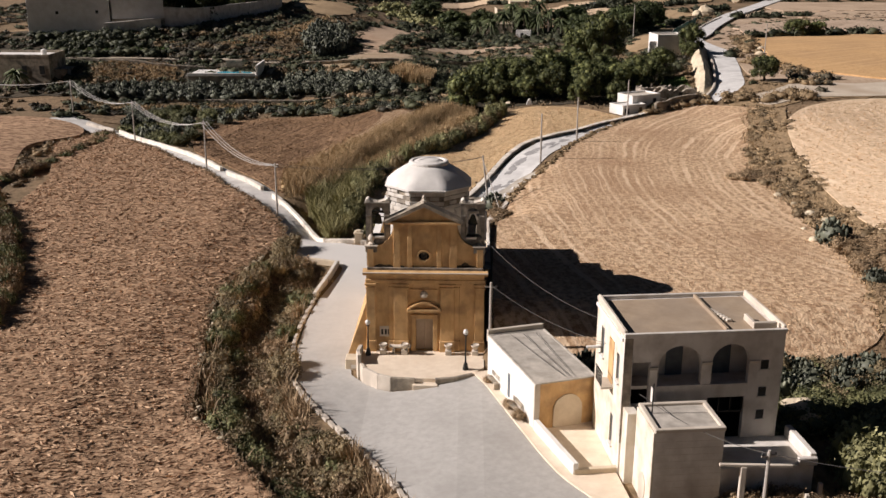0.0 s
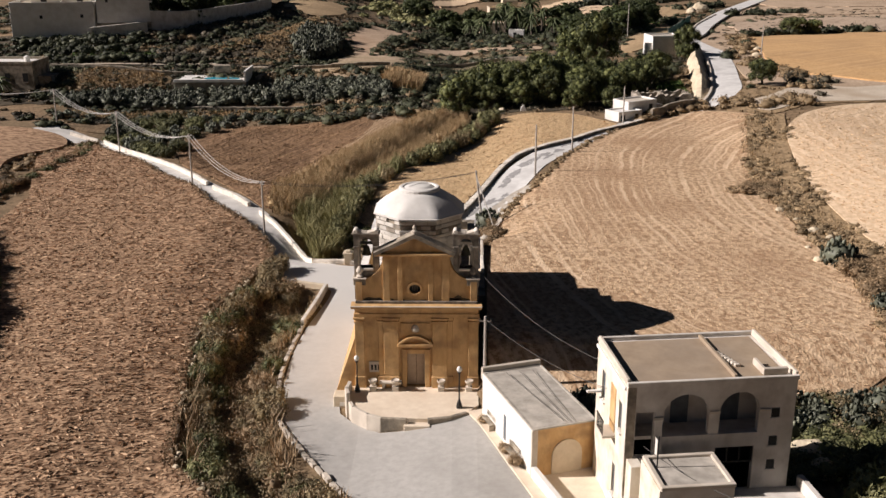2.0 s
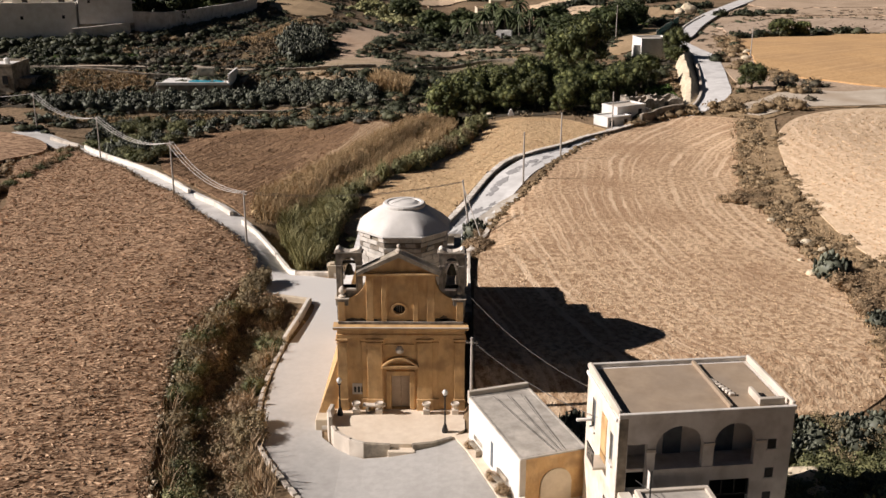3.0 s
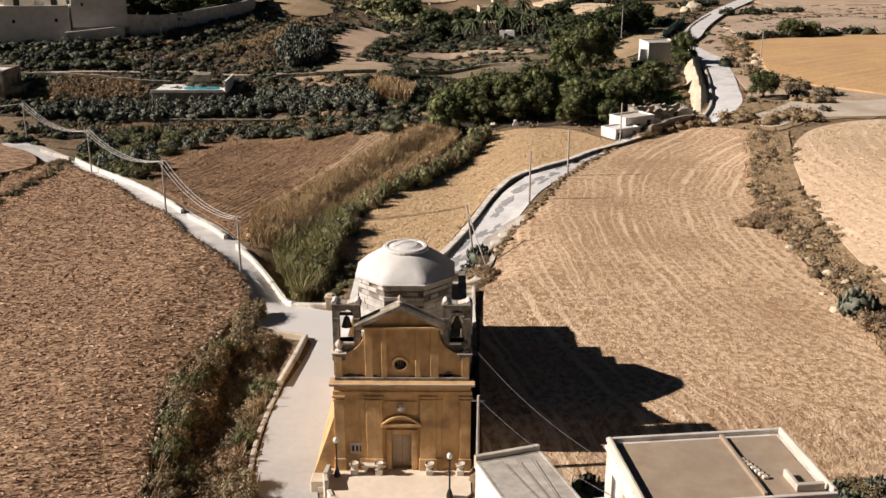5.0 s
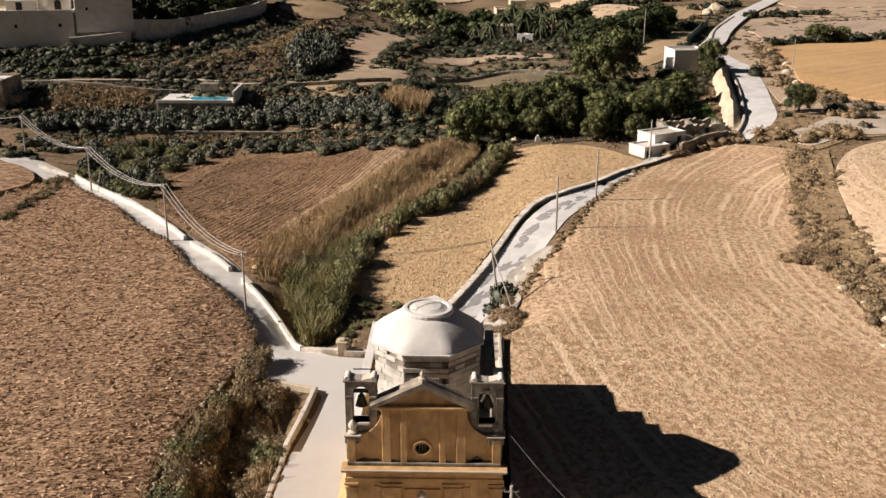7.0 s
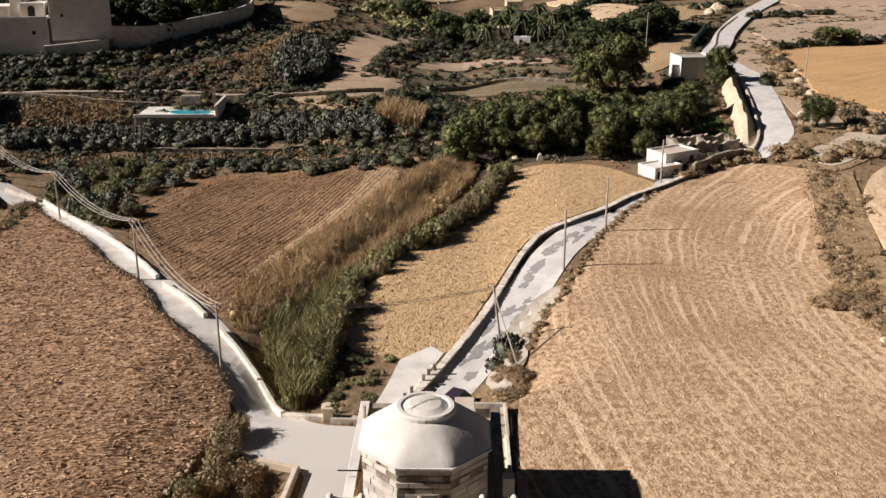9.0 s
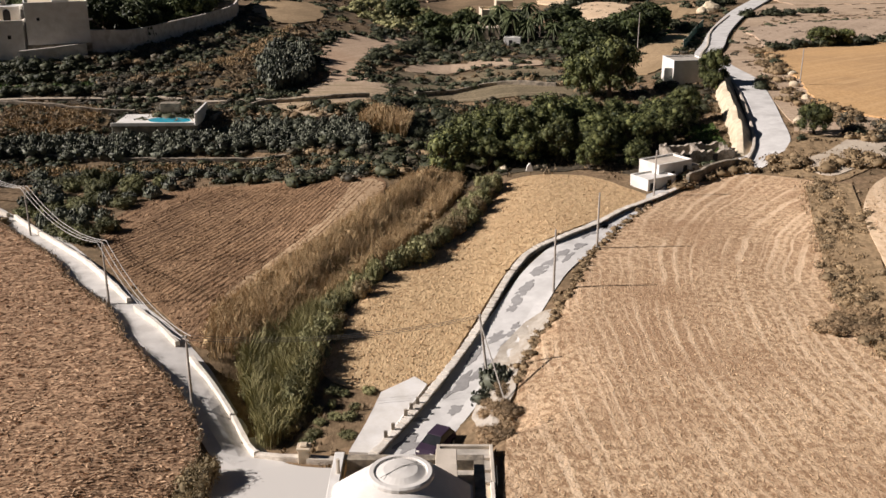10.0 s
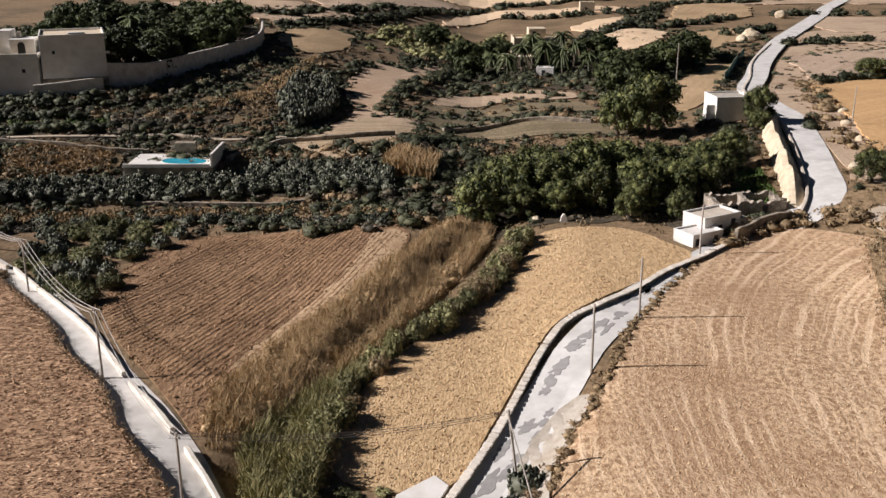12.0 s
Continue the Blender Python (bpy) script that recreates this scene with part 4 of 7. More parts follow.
part("roof_chest", new_box(4.0, 4.62, 7.0, 7.7, 6.7, 9.0, 0.03), WHITE, chapel, "small white chest on the roof")
part("roof_pipe", tube(bmesh.new(), [(-4.0, 16.0, 7.5), (-4.0, 16.0, 8.4)], 0.12, 0.12, 6), MORTAR, chapel)
part("roof_rail", new_box(-4.9, -3.3, 9.4, 9.46, 7.9, 7.96), IRON, chapel)

# drum and dome
OCT = math.pi / 8
A = 1 / math.cos(OCT)
DC = (0.0, 7.1)
part("drum", lathe(bmesh.new(), [(3.06 * A, 6.2), (3.06 * A, 11.42)], 8, *DC, OCT), GREYSTONE, chapel, "weathered octagonal drum with dark stains")
block_mesh = [finish("drum_stone", new_box(-0.5, 0.5, -0.5, 0.5, -0.5, 0.5, 0.03), m) for m in (DRUMSTONE, SOOTSHADE)]
side_len = 2 * 3.12 * math.tan(OCT)
for side_k in range(8):
    turn = side_k * math.pi / 4
    if side_k in (3, 4, 5):
        continue
    for row in range(11):
        z0, h = 7.5 + 0.36 * row, 0.335 if row < 7 else 0.27
        u = -side_len / 2 + (0.0 if row % 2 else -0.35)
        while u < side_len / 2 - 0.08:
            n = random.uniform(0.62, 0.95)
            a, b = max(u, -side_len / 2 + 0.01), min(u + n, side_len / 2 - 0.01)
            u += n + 0.03
            if b - a < 0.12 or row >= 8 and random.random() < 0.16:
                continue
            dark_one = random.random() < (0.05 if row < 6 else 0.3 if row < 10 else 0.1) * (1.0 if side_k in (0, 1) else 0.7)
            o = new("drum_stone", block_mesh[1 if dark_one else 0])
            o.parent = chapel
            out = 3.12 + random.uniform(-0.02, 0.03) + (0.05 if row in (8, 10) else 0.0)
            c = Vector((DC[0], DC[1], z0 + h / 2)) + Matrix.Rotation(turn, 3, "Z") @ Vector(((a + b) / 2, -out + 0.1, 0))
            o.matrix_world = Matrix.LocRotScale(c, Euler((0, 0, turn)), (b - a, 0.24, h))
prof = [(3.3 * A, 11.55), (3.26 * A, 11.6), (3.2 * A, 11.68), (3.06 * A, 11.82), (2.7 * A, 12.15), (2.27 * A, 12.48), (1.84 * A, 12.78), (1.42 * A, 13.04)]
bm = bmesh.new()
rings = []
for i, (r, z) in enumerate(prof):
    round_ = ramp(3, 7, i)
    ring = []
    for k in range(48):
        a = 2 * math.pi * k / 48
        off = math.cos(OCT) / math.cos(((a + OCT) % (2 * OCT)) - OCT)
        q = r * (off * (1 - round_) + math.cos(OCT) * 1.03 * round_)
        ring.append(bm.verts.new((DC[0] + q * math.cos(a), DC[1] + q * math.sin(a), z)))
    rings.append(ring)
for lower, higher in zip(rings, rings[1:]):
    for k in range(48):
        bm.faces.new((lower[k], lower[(k + 1) % 48], higher[(k + 1) % 48], higher[k]))
bm.faces.new(rings[-1])
part("dome", bm, DOMEWHITE, chapel, "white painted dome rising from an octagon", smooth=True)
part("dome_eave", lathe(bmesh.new(), [(3.0 * A, 11.42), (3.36 * A, 11.45), (3.36 * A, 11.56), (3.2 * A, 11.6)], 8, *DC, OCT), DOMEWHITE, chapel, "thin white eave of the dome")
cap = part("dome_ring", lathe(bmesh.new(), [(1.5, 12.9), (1.56, 13.02), (1.55, 13.16), (1.46, 13.24), (1.26, 13.25), (1.22, 13.16), (1.14, 13.18), (0.8, 13.34), (0.3, 13.42), (0.02, 13.42)], 28, *DC), DOMEWHITE, chapel, "round white capstone", smooth=False)
part("lightning_wire", tube(bmesh.new(), [(DC[0] + 0.8, DC[1] + 0.5, 13.4), (DC[0], DC[1], 13.46), (DC[0] - 0.9, DC[1] - 0.75, 13.32)], 0.018, 0.018, 5), CABLE, chapel, "thin wire over the dome")
for k in (0, 4):
    a = k * math.pi / 4
    wx, wy = DC[0] + 3.12 * math.sin(a), DC[1] - 3.12 * math.cos(a)
    w = part("drum_window", new_box(-0.2, 0.75, -0.04, 0.12, -0.5, 0.85, 0.02), MORTAR, chapel)
    w.matrix_world = pose(wx, wy, 9.2, 0, 0, math.degrees(a))
    part("pane", new_box(-0.12, 0.67, -0.055, 0.0, -0.42, 0.78), GREYSTONE, w, "dull grey shutter").matrix_basis = Matrix.Identity(4)
    for u in (-0.75, 1.02):
        part("slot", new_box(u - 0.12, u + 0.12, -0.03, 0.05, 0.25, 0.75), DARK, w).matrix_basis = Matrix.Identity(4)


def bell_gable(s):
    x0, x1 = (2.6, 4.36) if s > 0 else (-4.36, -2.62)
    c = (x0 + x1) / 2
    body = part("bell_gable", holed(bmesh.new(), [(x0, 6.6), (x1, 6.6), (x1, 11.4), (x0, 11.4)], [arch_outline(c - 0.46, c + 0.46, 8.95, 11.12)], 0.6, 1.3), SOOTSHADE, chapel, "dark weathered stone bell gable")
    part("gable_cornice", new_box(x0 - 0.1, x1 + 0.1, 0.5, 1.4, 11.4, 11.5, 0.03), SOOTSHADE, body)
    part("gable_sill", new_box(c - 0.48, c + 0.48, 0.5, 1.4, 8.78, 8.95, 0.03), WALLTOP, body, "pale stone sill")
    for q in (-1, 1):
        part("scroll", lathe(bmesh.new(), [(0.02, -0.42), (0.15, -0.42), (0.17, -0.3), (0.17, 0.3), (0.15, 0.42), (0.02, 0.42)], 10), WALLTOP, body, "pale worn scroll").matrix_basis = Matrix.Translation((c + q * 0.72, 0.95, 11.6)) @ Euler((radians(90), 0, 0)).to_matrix().to_4x4()
        part("ramp_stone", prism(bmesh.new(), [(c + q * 0.05, 11.5), (c + q * 0.6, 11.5), (c + q * 0.58, 11.66), (c + q * 0.3, 11.56)], 0.62, 1.28, "y"), MORTAR, body)
        part("impost", new_box(c + q * 0.68 - 0.2, c + q * 0.68 + 0.2, 0.53, 1.36, 10.42, 10.56, 0.02), SOOTSHADE, body)
        part("jamb_strip", new_box(c + q * 0.52 - 0.05, c + q * 0.52 + 0.05, 0.56, 0.6, 8.95, 10.42), GREYSTONE, body)
    bell = part("bell", lathe(bmesh.new(), [(0.36, 0.0), (0.31, 0.1), (0.23, 0.38), (0.18, 0.6), (0.08, 0.68), (0.04, 0.8)], 14), BRONZE, body, "dark bronze bell")
    bell.matrix_basis = Matrix.Translation((c, 0.95, 9.85))
    part("bell_beam", new_box(c - 0.46, c + 0.46, 0.86, 1.04, 10.62, 10.8), IRON if s < 0 else WALLTOP, body)
    for q in (-1, 1) if s > 0 else ():
        part("yoke_arm", prism(bmesh.new(), [(c + q * 0.08, 10.7), (c + q * 0.22, 10.7), (c + q * 0.4, 10.25), (c + q * 0.28, 10.2)], 0.7, 0.84, "y"), WALLTOP, body, "pale bell yoke arm")
    e0, e1 = (3.55, 4.42) if s > 0 else (-4.42, -3.55)
    part("pedestal", new_box(e0, e1, 0.28, 1.2, 7.75, 8.2, 0.05), SOOTSHADE if s > 0 else GREYSTONE, body)
    part("pedestal_cap", new_box(e0 - 0.06, e1 + 0.06, 0.22, 1.25, 8.2, 8.3, 0.03), MORTAR, body)
    part("finial", lathe(bmesh.new(), [(0.24, 8.3), (0.28, 8.4), (0.12, 8.5), (0.25, 8.72), (0.22, 8.9), (0.06, 9.1)], 10, s * 3.98, 0.55), SOOTSHADE if s > 0 else MORTAR, body)


bell_gable(-1)
bell_gable(1)

# ---- raised parvis ----
PARVIS = [(-4.75, 0.28), (-4.85, -1.6), (-4.3, -3.0), (-3.2, -4.1), (-2.0, -4.6), (0.8, -4.7), (2.2, -4.5), (3.5, -3.8), (4.4, -2.6), (4.4, 0.28)]
structure("pavement_parvis", prism(bmesh.new(), PARVIS, -1.8, -0.02), PAVING, "pale paved forecourt raised before the chapel door")


def low_wall(name, pts, z0, z1, thick, material, label):
    bm = bmesh.new()
    for (ax, ay), (bx, by) in zip(pts, pts[1:]):
        a = math.atan2(by - ay, bx - ax)
        n = math.hypot(bx - ax, by - ay)
        m = pose((ax + bx) / 2, (ay + by) / 2, 0, 0, 0, math.degrees(a))
        q = new_box(-n / 2 - thick * 0.3, n / 2 + thick * 0.3, -thick / 2, thick / 2, z0, z1, 0.03, m)
        tmp = bpy.data.meshes.new("tmp")
        q.to_mesh(tmp)
        q.free()
        bm.from_mesh(tmp)
        bpy.data.meshes.remove(tmp)
    return structure(name, bm, material, label)


low_wall("wall_parvis_west", [(-4.8, 0.0), (-4.88, -1.6), (-4.3, -3.1), (-3.2, -4.2), (-2.3, -4.65)], -1.8, 0.08, 0.26, MORTAR, "low pale wall round the parvis")
low_wall("wall_parvis_corner", [(-4.8, -0.5), (-4.92, -1.5), (-4.75, -2.3)], -1.8, 0.72, 0.28, MORTAR, "higher pale corner of the parvis wall")
low_wall("wall_parvis_middle", [(-2.2, -4.7), (-0.6, -4.85)], -1.8, 0.06, 0.26, GREYSTONE, "low weathered wall of the parvis")
low_wall("wall_parvis_east", [(1.0, -4.8), (2.3, -4.55), (3.5, -3.85)], -1.8, 0.06, 0.26, GREYSTONE, "low weathered wall of the parvis")
low_wall("step_parvis", [(-0.5, -4.95), (0.9, -4.95)], -1.8, -0.3, 0.6, PAVING, "stone step to the parvis")


# ---- annex, yard and house ----
annex = thing("annex", "low whitewashed annex with flat grey roof and ochre front", "outbuilding", at=pose(7.4, -12.1, 0, 0, 0, 19.3))
# local x runs along the front, local y into depth
part("body", new_box(0.0, 4.25, 0.02, 8.4, -1.5, 3.1, 0.02), WHITE, annex, "white limewashed walls").matrix_basis = Matrix.Identity(4)
part("front_wall", new_box(0.35, 4.2, -0.1, 0.02, -1.5, 3.1, 0.02), LIMESTONE, annex, "ochre front wall").matrix_basis = Matrix.Identity(4)
part("corner_pier", new_box(-0.04, 0.35, -0.14, 0.02, -1.5, 3.12, 0.02), MORTAR, annex).matrix_basis = Matrix.Identity(4)
part("roof", new_box(0.12, 4.13, 0.14, 8.28, 3.1, 3.16), GREYROOF, annex, "grey screed roof").matrix_basis = Matrix.Identity(4)
for a in ((0, 4.25, -0.12, 0.06), (0, 4.25, 8.22, 8.42), (-0.02, 0.14, 0.06, 8.22), (4.11, 4.27, 0.06, 8.22)):
    part("parapet", new_box(*a, 3.1, 3.2, 0.02), GREYROOF, annex).matrix_basis = Matrix.Identity(4)
part("blocked_arch", prism(bmesh.new(), arch_outline(1.3, 3.3, -1.2, 2.2), -0.16, -0.1, "y"), CREAM, annex, "pale blocked archway").matrix_basis = Matrix.Identity(4)
part("slit_window", new_box(-0.03, 0.02, 4.1, 4.45, 0.3, 2.0), SHUTTER, annex).matrix_basis = Matrix.Identity(4)
part("rear_parapet", new_box(0.0, 4.25, 8.4, 8.7, 2.6, 3.5, 0.03), MORTAR, annex).matrix_basis = Matrix.Identity(4)

house = thing("house", "two-storey pale stone farmhouse with arched loggia and flat roof", "house", at=pose(12.0, -17.4, 0, 0, 0, 6.9))


def hp(name, bm, material, label="", parent=None):
    o = part(name, bm, material, parent or house, label)
    o.matrix_basis = Matrix.Identity(4)
    return o


HW, HD, HT = 9.35, 6.25, 8.55
arch1, arch2 = arch_outline(2.0, 4.55, 5.5, 7.95, 12), arch_outline(5.15, 7.35, 5.5, 7.95, 12)
front = holed(bmesh.new(), [(0, -1.6), (HW, -1.6), (HW, HT), (0, HT)], [arch1, arch2, [(5.05, 1.9), (5.05, 4.65), (7.25, 4.65), (7.25, 1.9)], [(0.5, 4.3), (0.5, 7.0), (1.55, 7.0), (1.55, 4.3)]], 0.0, 0.35)
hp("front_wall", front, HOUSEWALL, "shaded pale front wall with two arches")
hp("west_wall", holed(bmesh.new(), [(0.35, -1.6), (HD, -1.6), (HD, HT), (0.35, HT)], [[(2.1, 4.7), (2.1, 7.4), (3.1, 7.4), (3.1, 4.7)], [(0.9, 5.4), (0.9, 7.1), (1.5, 7.1), (1.5, 5.4)], [(4.4, 5.5), (4.4, 7.3), (5.1, 7.3), (5.1, 5.5)], [(1.6, 1.0), (1.6, 2.9), (2.2, 2.9), (2.2, 1.0)]], 0.0, 0.4, "x"), WESTWALL, "whitewashed side wall, sunlight put into its colour")
hp("corner_pier", new_box(-0.03, 0.46, -0.04, 0.0, 2.0, 8.5, 0.01), GREYSTONE, "rough exposed stone corner")
hp("stair_parapet", prism(bmesh.new(), [(1.62, 4.3), (2.0, 4.3), (2.0, 4.7), (1.62, 5.6)], -0.5, -0.02, "y"), HOUSEWALL, "sloping white stair parapet")
for u in (5.05, 5.75, 6.45, 7.15):
    hp("mullion", new_box(u, u + 0.09, 0.1, 0.18, 3.7, 4.65), IRON)
hp("transom", new_box(5.05, 7.25, 0.1, 0.18, 3.62, 3.72), IRON)
hp("east_wall", new_box(HW - 0.4, HW, 0.35, HD, -1.6, HT), HOUSEWALL)
hp("back_wall", new_box(0.4, HW - 0.4, HD - 0.4, HD, -1.6, HT), HOUSEWALL)
hp("roof", new_box(0.4, HW - 0.4, 0.35, HD - 0.4, 8.35, 8.6), ROOFING, "brown screed flat roof")
hp("ceiling_slab", new_box(0.4, HW - 0.4, 1.75, HD - 0.4, 4.9, 5.1), HOUSEWALL)
hp("loggia_floor", new_box(0.4, HW - 0.4, 0.35, 1.75, 5.2, 5.4), HOUSEWALL)
hp("loggia_wall", new_box(0.4, HW - 0.4, 1.75, 2.0, 5.1, 8.35), HOUSEWALL)
for a, b in ((3.0, 4.0), (5.6, 6.9)):
    d = hp("loggia_door", new_box(a, b, 1.68, 1.76, 5.4, 7.6, 0.02), SHUTTER, "blue-grey louvred door")
# near-black backing: the darkness of the unlit room put into its colour
hp("room_shade_sheet", new_box(0.4, HW - 0.4, 2.6, 2.8, -1.2, 4.9), DARK)
for a in ((-0.06, HW + 0.06, -0.08, 0.12), (-0.06, HW + 0.06, HD - 0.14, HD + 0.06)):
    hp("parapet", new_box(*a, HT, 8.8, 0.03), HOUSEWALL, "stone roof parapet")
for a in ((-0.05, 0.14, 0.12, HD - 0.14), (HW - 0.14, HW + 0.05, 0.12, HD - 0.14)):
    hp("parapet", new_box(*a, HT, 8.95, 0.04), MORTAR, "pale stone roof parapet")
hp("roof_kerb", new_box(5.9, 6.1, 0.3, HD - 0.3, 8.6, 8.82, 0.03), ROOFING)
for k in range(7):
    hp("roof_stone", new_box(6.0 + 0.08 * k, 6.3 + 0.08 * k, 3.4 - 0.28 * k, 3.62 - 0.28 * k, 8.6, 8.78, 0.04), MORTAR)
hp("stair_hatch", new_box(7.6, 9.0, 0.5, 0.75, 8.6, 9.0, 0.03), MORTAR)
hp("stair_hatch", new_box(7.6, 7.8, 0.75, 2.0, 8.6, 9.0, 0.03), MORTAR)
hp("string_course", new_box(1.5, 2.0, -0.1, 0.0, 6.55, 6.7), MORTAR)
hp("string_course", new_box(4.55, 5.15, -0.1, 0.0, 6.75, 6.9), MORTAR)
hp("string_course", new_box(7.35, 7.95, -0.1, 0.0, 6.75, 6.9), MORTAR)
hp("sill_band", new_box(2.0, 7.4, -0.05, 0.0, 5.32, 5.5), HOUSEWALL)
for z in (6.35, 4.65, 3.2):
    w = hp("small_window", new_box(8.05, 8.5, -0.03, 0.02, z, z + 0.55), DARK, "small dark window")
    hp("sill", new_box(8.0, 8.55, -0.07, 0.0, z - 0.1, z - 0.01), HOUSEWALL, parent=w)
balcony = hp("balcony", new_box(-0.75, 0.0, 1.9, 3.3, 4.5, 4.65, 0.02), MORTAR, "small stone balcony with ochre shutters")
hp("shutter", new_box(-0.04, 0.03, 2.1, 3.1, 4.7, 7.4), LIMESTONE, "ochre wooden shutter", balcony)
for k in range(9):
    hp("baluster", new_box(-0.73, -0.7, 1.95 + 0.16 * k, 1.98 + 0.16 * k, 4.65, 5.5), IRON, "", balcony)
hp("handrail", new_box(-0.75, -0.68, 1.9, 3.3, 5.5, 5.56), IRON, "", balcony)
for y0, y1, z0, z1 in ((0.9, 1.5, 5.4, 7.1), (4.4, 5.1, 5.5, 7.3), (1.6, 2.2, 1.0, 2.9)):
    hp("shutter", new_box(0.12, 0.18, y0, y1, z0, z1), SHUTTER)
    hp("sill", new_box(-0.12, 0.0, y0 - 0.1, y1 + 0.1, z0 - 0.14, z0 - 0.02), WHITE)
hp("string_course", new_box(-0.12, 0.0, 0.3, HD, 8.2, 8.4, 0.02), WHITE)
hp("water_spout", new_box(-0.9, 0.0, 5.0, 5.18, 5.8, 5.95, 0.03), WHITE)

# front block and terrace
hp("front_block", new_box(0.75, 4.55, -4.15, -0.95, -1.8, 4.75, 0.02), HOUSEWALL, "low stone block before the house")
hp("block_roof", new_box(0.95, 4.35, -3.95, -1.15, 4.75, 4.82), GREYROOF, "patchy grey roof")
for a in ((0.7, 4.6, -4.2, -3.95), (0.7, 4.6, -1.15, -0.9)):
    hp("block_parapet", new_box(*a, 4.75, 4.97, 0.03), MORTAR)
for a in ((0.7, 0.95, -3.95, -1.15), (4.35, 4.6, -3.95, -1.15)):
    hp("block_parapet", new_box(*a, 4.75, 4.97, 0.03), MORTAR)
# thin paler skin puts the sunlight of the west side into colour
hp("west_skin", new_box(0.62, 0.75, -4.15, -0.95, -1.8, 4.75, 0.02), WESTWALL, "white side of the block, sunlight put into its colour")
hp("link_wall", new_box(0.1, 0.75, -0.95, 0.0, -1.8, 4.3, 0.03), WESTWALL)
hp("arched_door", prism(bmesh.new(), arch_outline(-3.3, -2.2, -1.4, 1.6), 0.58, 0.62, "x"), MORTAR)
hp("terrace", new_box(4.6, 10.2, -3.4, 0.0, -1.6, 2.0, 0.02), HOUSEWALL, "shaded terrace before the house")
hp("terrace_wall", new_box(9.9, 10.3, -3.4, 0.0, 2.0, 2.7, 0.05), HOUSEWALL, "pale stepped terrace wall")
hp("terrace_wall", new_box(9.2, 10.3, -3.6, -3.3, 2.0, 2.5, 0.05), HOUSEWALL)

low_wall("wall_yard", [(7.6, -12.3), (9.5, -17.6)], -1.6, 0.75, 0.35, WHITE, "low white yard wall")
low_wall("wall_yard_end", [(9.5, -17.6), (11.9, -17.2)], -1.6, 0.35, 0.3, CREAM, "low cream yard wall")
structure("pavement_yard", prism(bmesh.new(), [(7.5, -12.1), (9.5, -17.6), (11.9, -17.2), (11.3, -10.8)], -1.6, -0.02), PAVING, "paved yard between annex and house")
structure("pavement_house", drape([(9.5, -17.75), (11.95, -17.35), (12.4, -20.8), (13.2, -23.6), (15.5, -30), (15.2, -30), (11.6, -22.4)], 0.17, 1.0), PAVING, "pale pavement below the house wall")
for k in range(14):
    z = -1.0 + 0.4 * k
    hp("stone_joint", new_box(0.76, 4.54, -4.156, -4.14, z, z + 0.015), MORTAR, "thin joint between stone courses")
structure("pavement_side", drape(curve([(3.6, -3.6), (4.8, -3.2), (7.6, -11.8), (9.6, -17.8), (12.2, -21.9), (16, -31), (14.6, -31), (11.2, -22), (8.5, -17.4), (6.4, -11.5), (4.4, -5.4)], 1, True), 0.2, 1.2), PAVING, "pale pavement along the white annex")


# ---- plants ----
rng = np.random.default_rng(7)


def leaves(clumps, count, size, up=0.35, shell=0.55, narrow=0.55):
    """Leaf blades spread through ellipsoids (x, y, z, rx, ry, rz)."""
    cl = np.array(clumps, float)
    k = np.repeat(np.arange(len(cl)), count)
    d = rng.normal(size=(len(k), 3))
    d /= np.linalg.norm(d, axis=1)[:, None]
    r = shell + (1 - shell) * rng.random(len(k)) ** 0.6
    r *= 1 + 0.16 * rng.normal(size=len(k))
    c = cl[k, :3] + d * r[:, None] * cl[k, 3:]
    n = d + rng.normal(size=d.shape) * 0.6 + (0, 0, up)
    n /= np.linalg.norm(n, axis=1)[:, None]
    u = np.cross(n, rng.normal(size=n.shape))
    u /= np.linalg.norm(u, axis=1)[:, None] + 1e-9
    v = np.cross(n, u)
    s = size * (0.6 + 0.8 * rng.random(len(k)))[:, None]
    verts = np.stack([c + u * s, c + v * s * narrow, c - u * s, c - v * s * narrow], 1).reshape(-1, 3)
    return verts, np.arange(len(verts)).reshape(-1, 4)


def core(clumps, shrink=0.62):
    """Dark lumpy insides, so that the sky and ground do not show through."""
    phi = np.linspace(0, 2 * math.pi, 8)[:-1]
    base = [(0, 0, 1)] + [(math.cos(p) * 0.87, math.sin(p) * 0.87, 0.5) for p in phi] + [(math.cos(p + 0.4), math.sin(p + 0.4), -0.25) for p in phi] + [(0, 0, -0.9)]
    base = np.array(base)
    tri = []
    for i in range(7):
        j = (i + 1) % 7
        tri += [(0, 1 + i, 1 + j), (1 + i, 8 + i, 1 + j), (1 + j, 8 + i, 8 + j), (8 + i, 15, 8 + j)]
    vs, fs = [], []
    for q, (x, y, z, a, b, c) in enumerate(clumps):
        vs.append(np.array((x, y, z)) + base * np.array((a, b, c)) * shrink * (1 + 0.15 * rng.normal(size=(16, 1))))
        fs += [tuple(16 * q + i for i in f) for f in tri]
    return np.concatenate(vs), fs


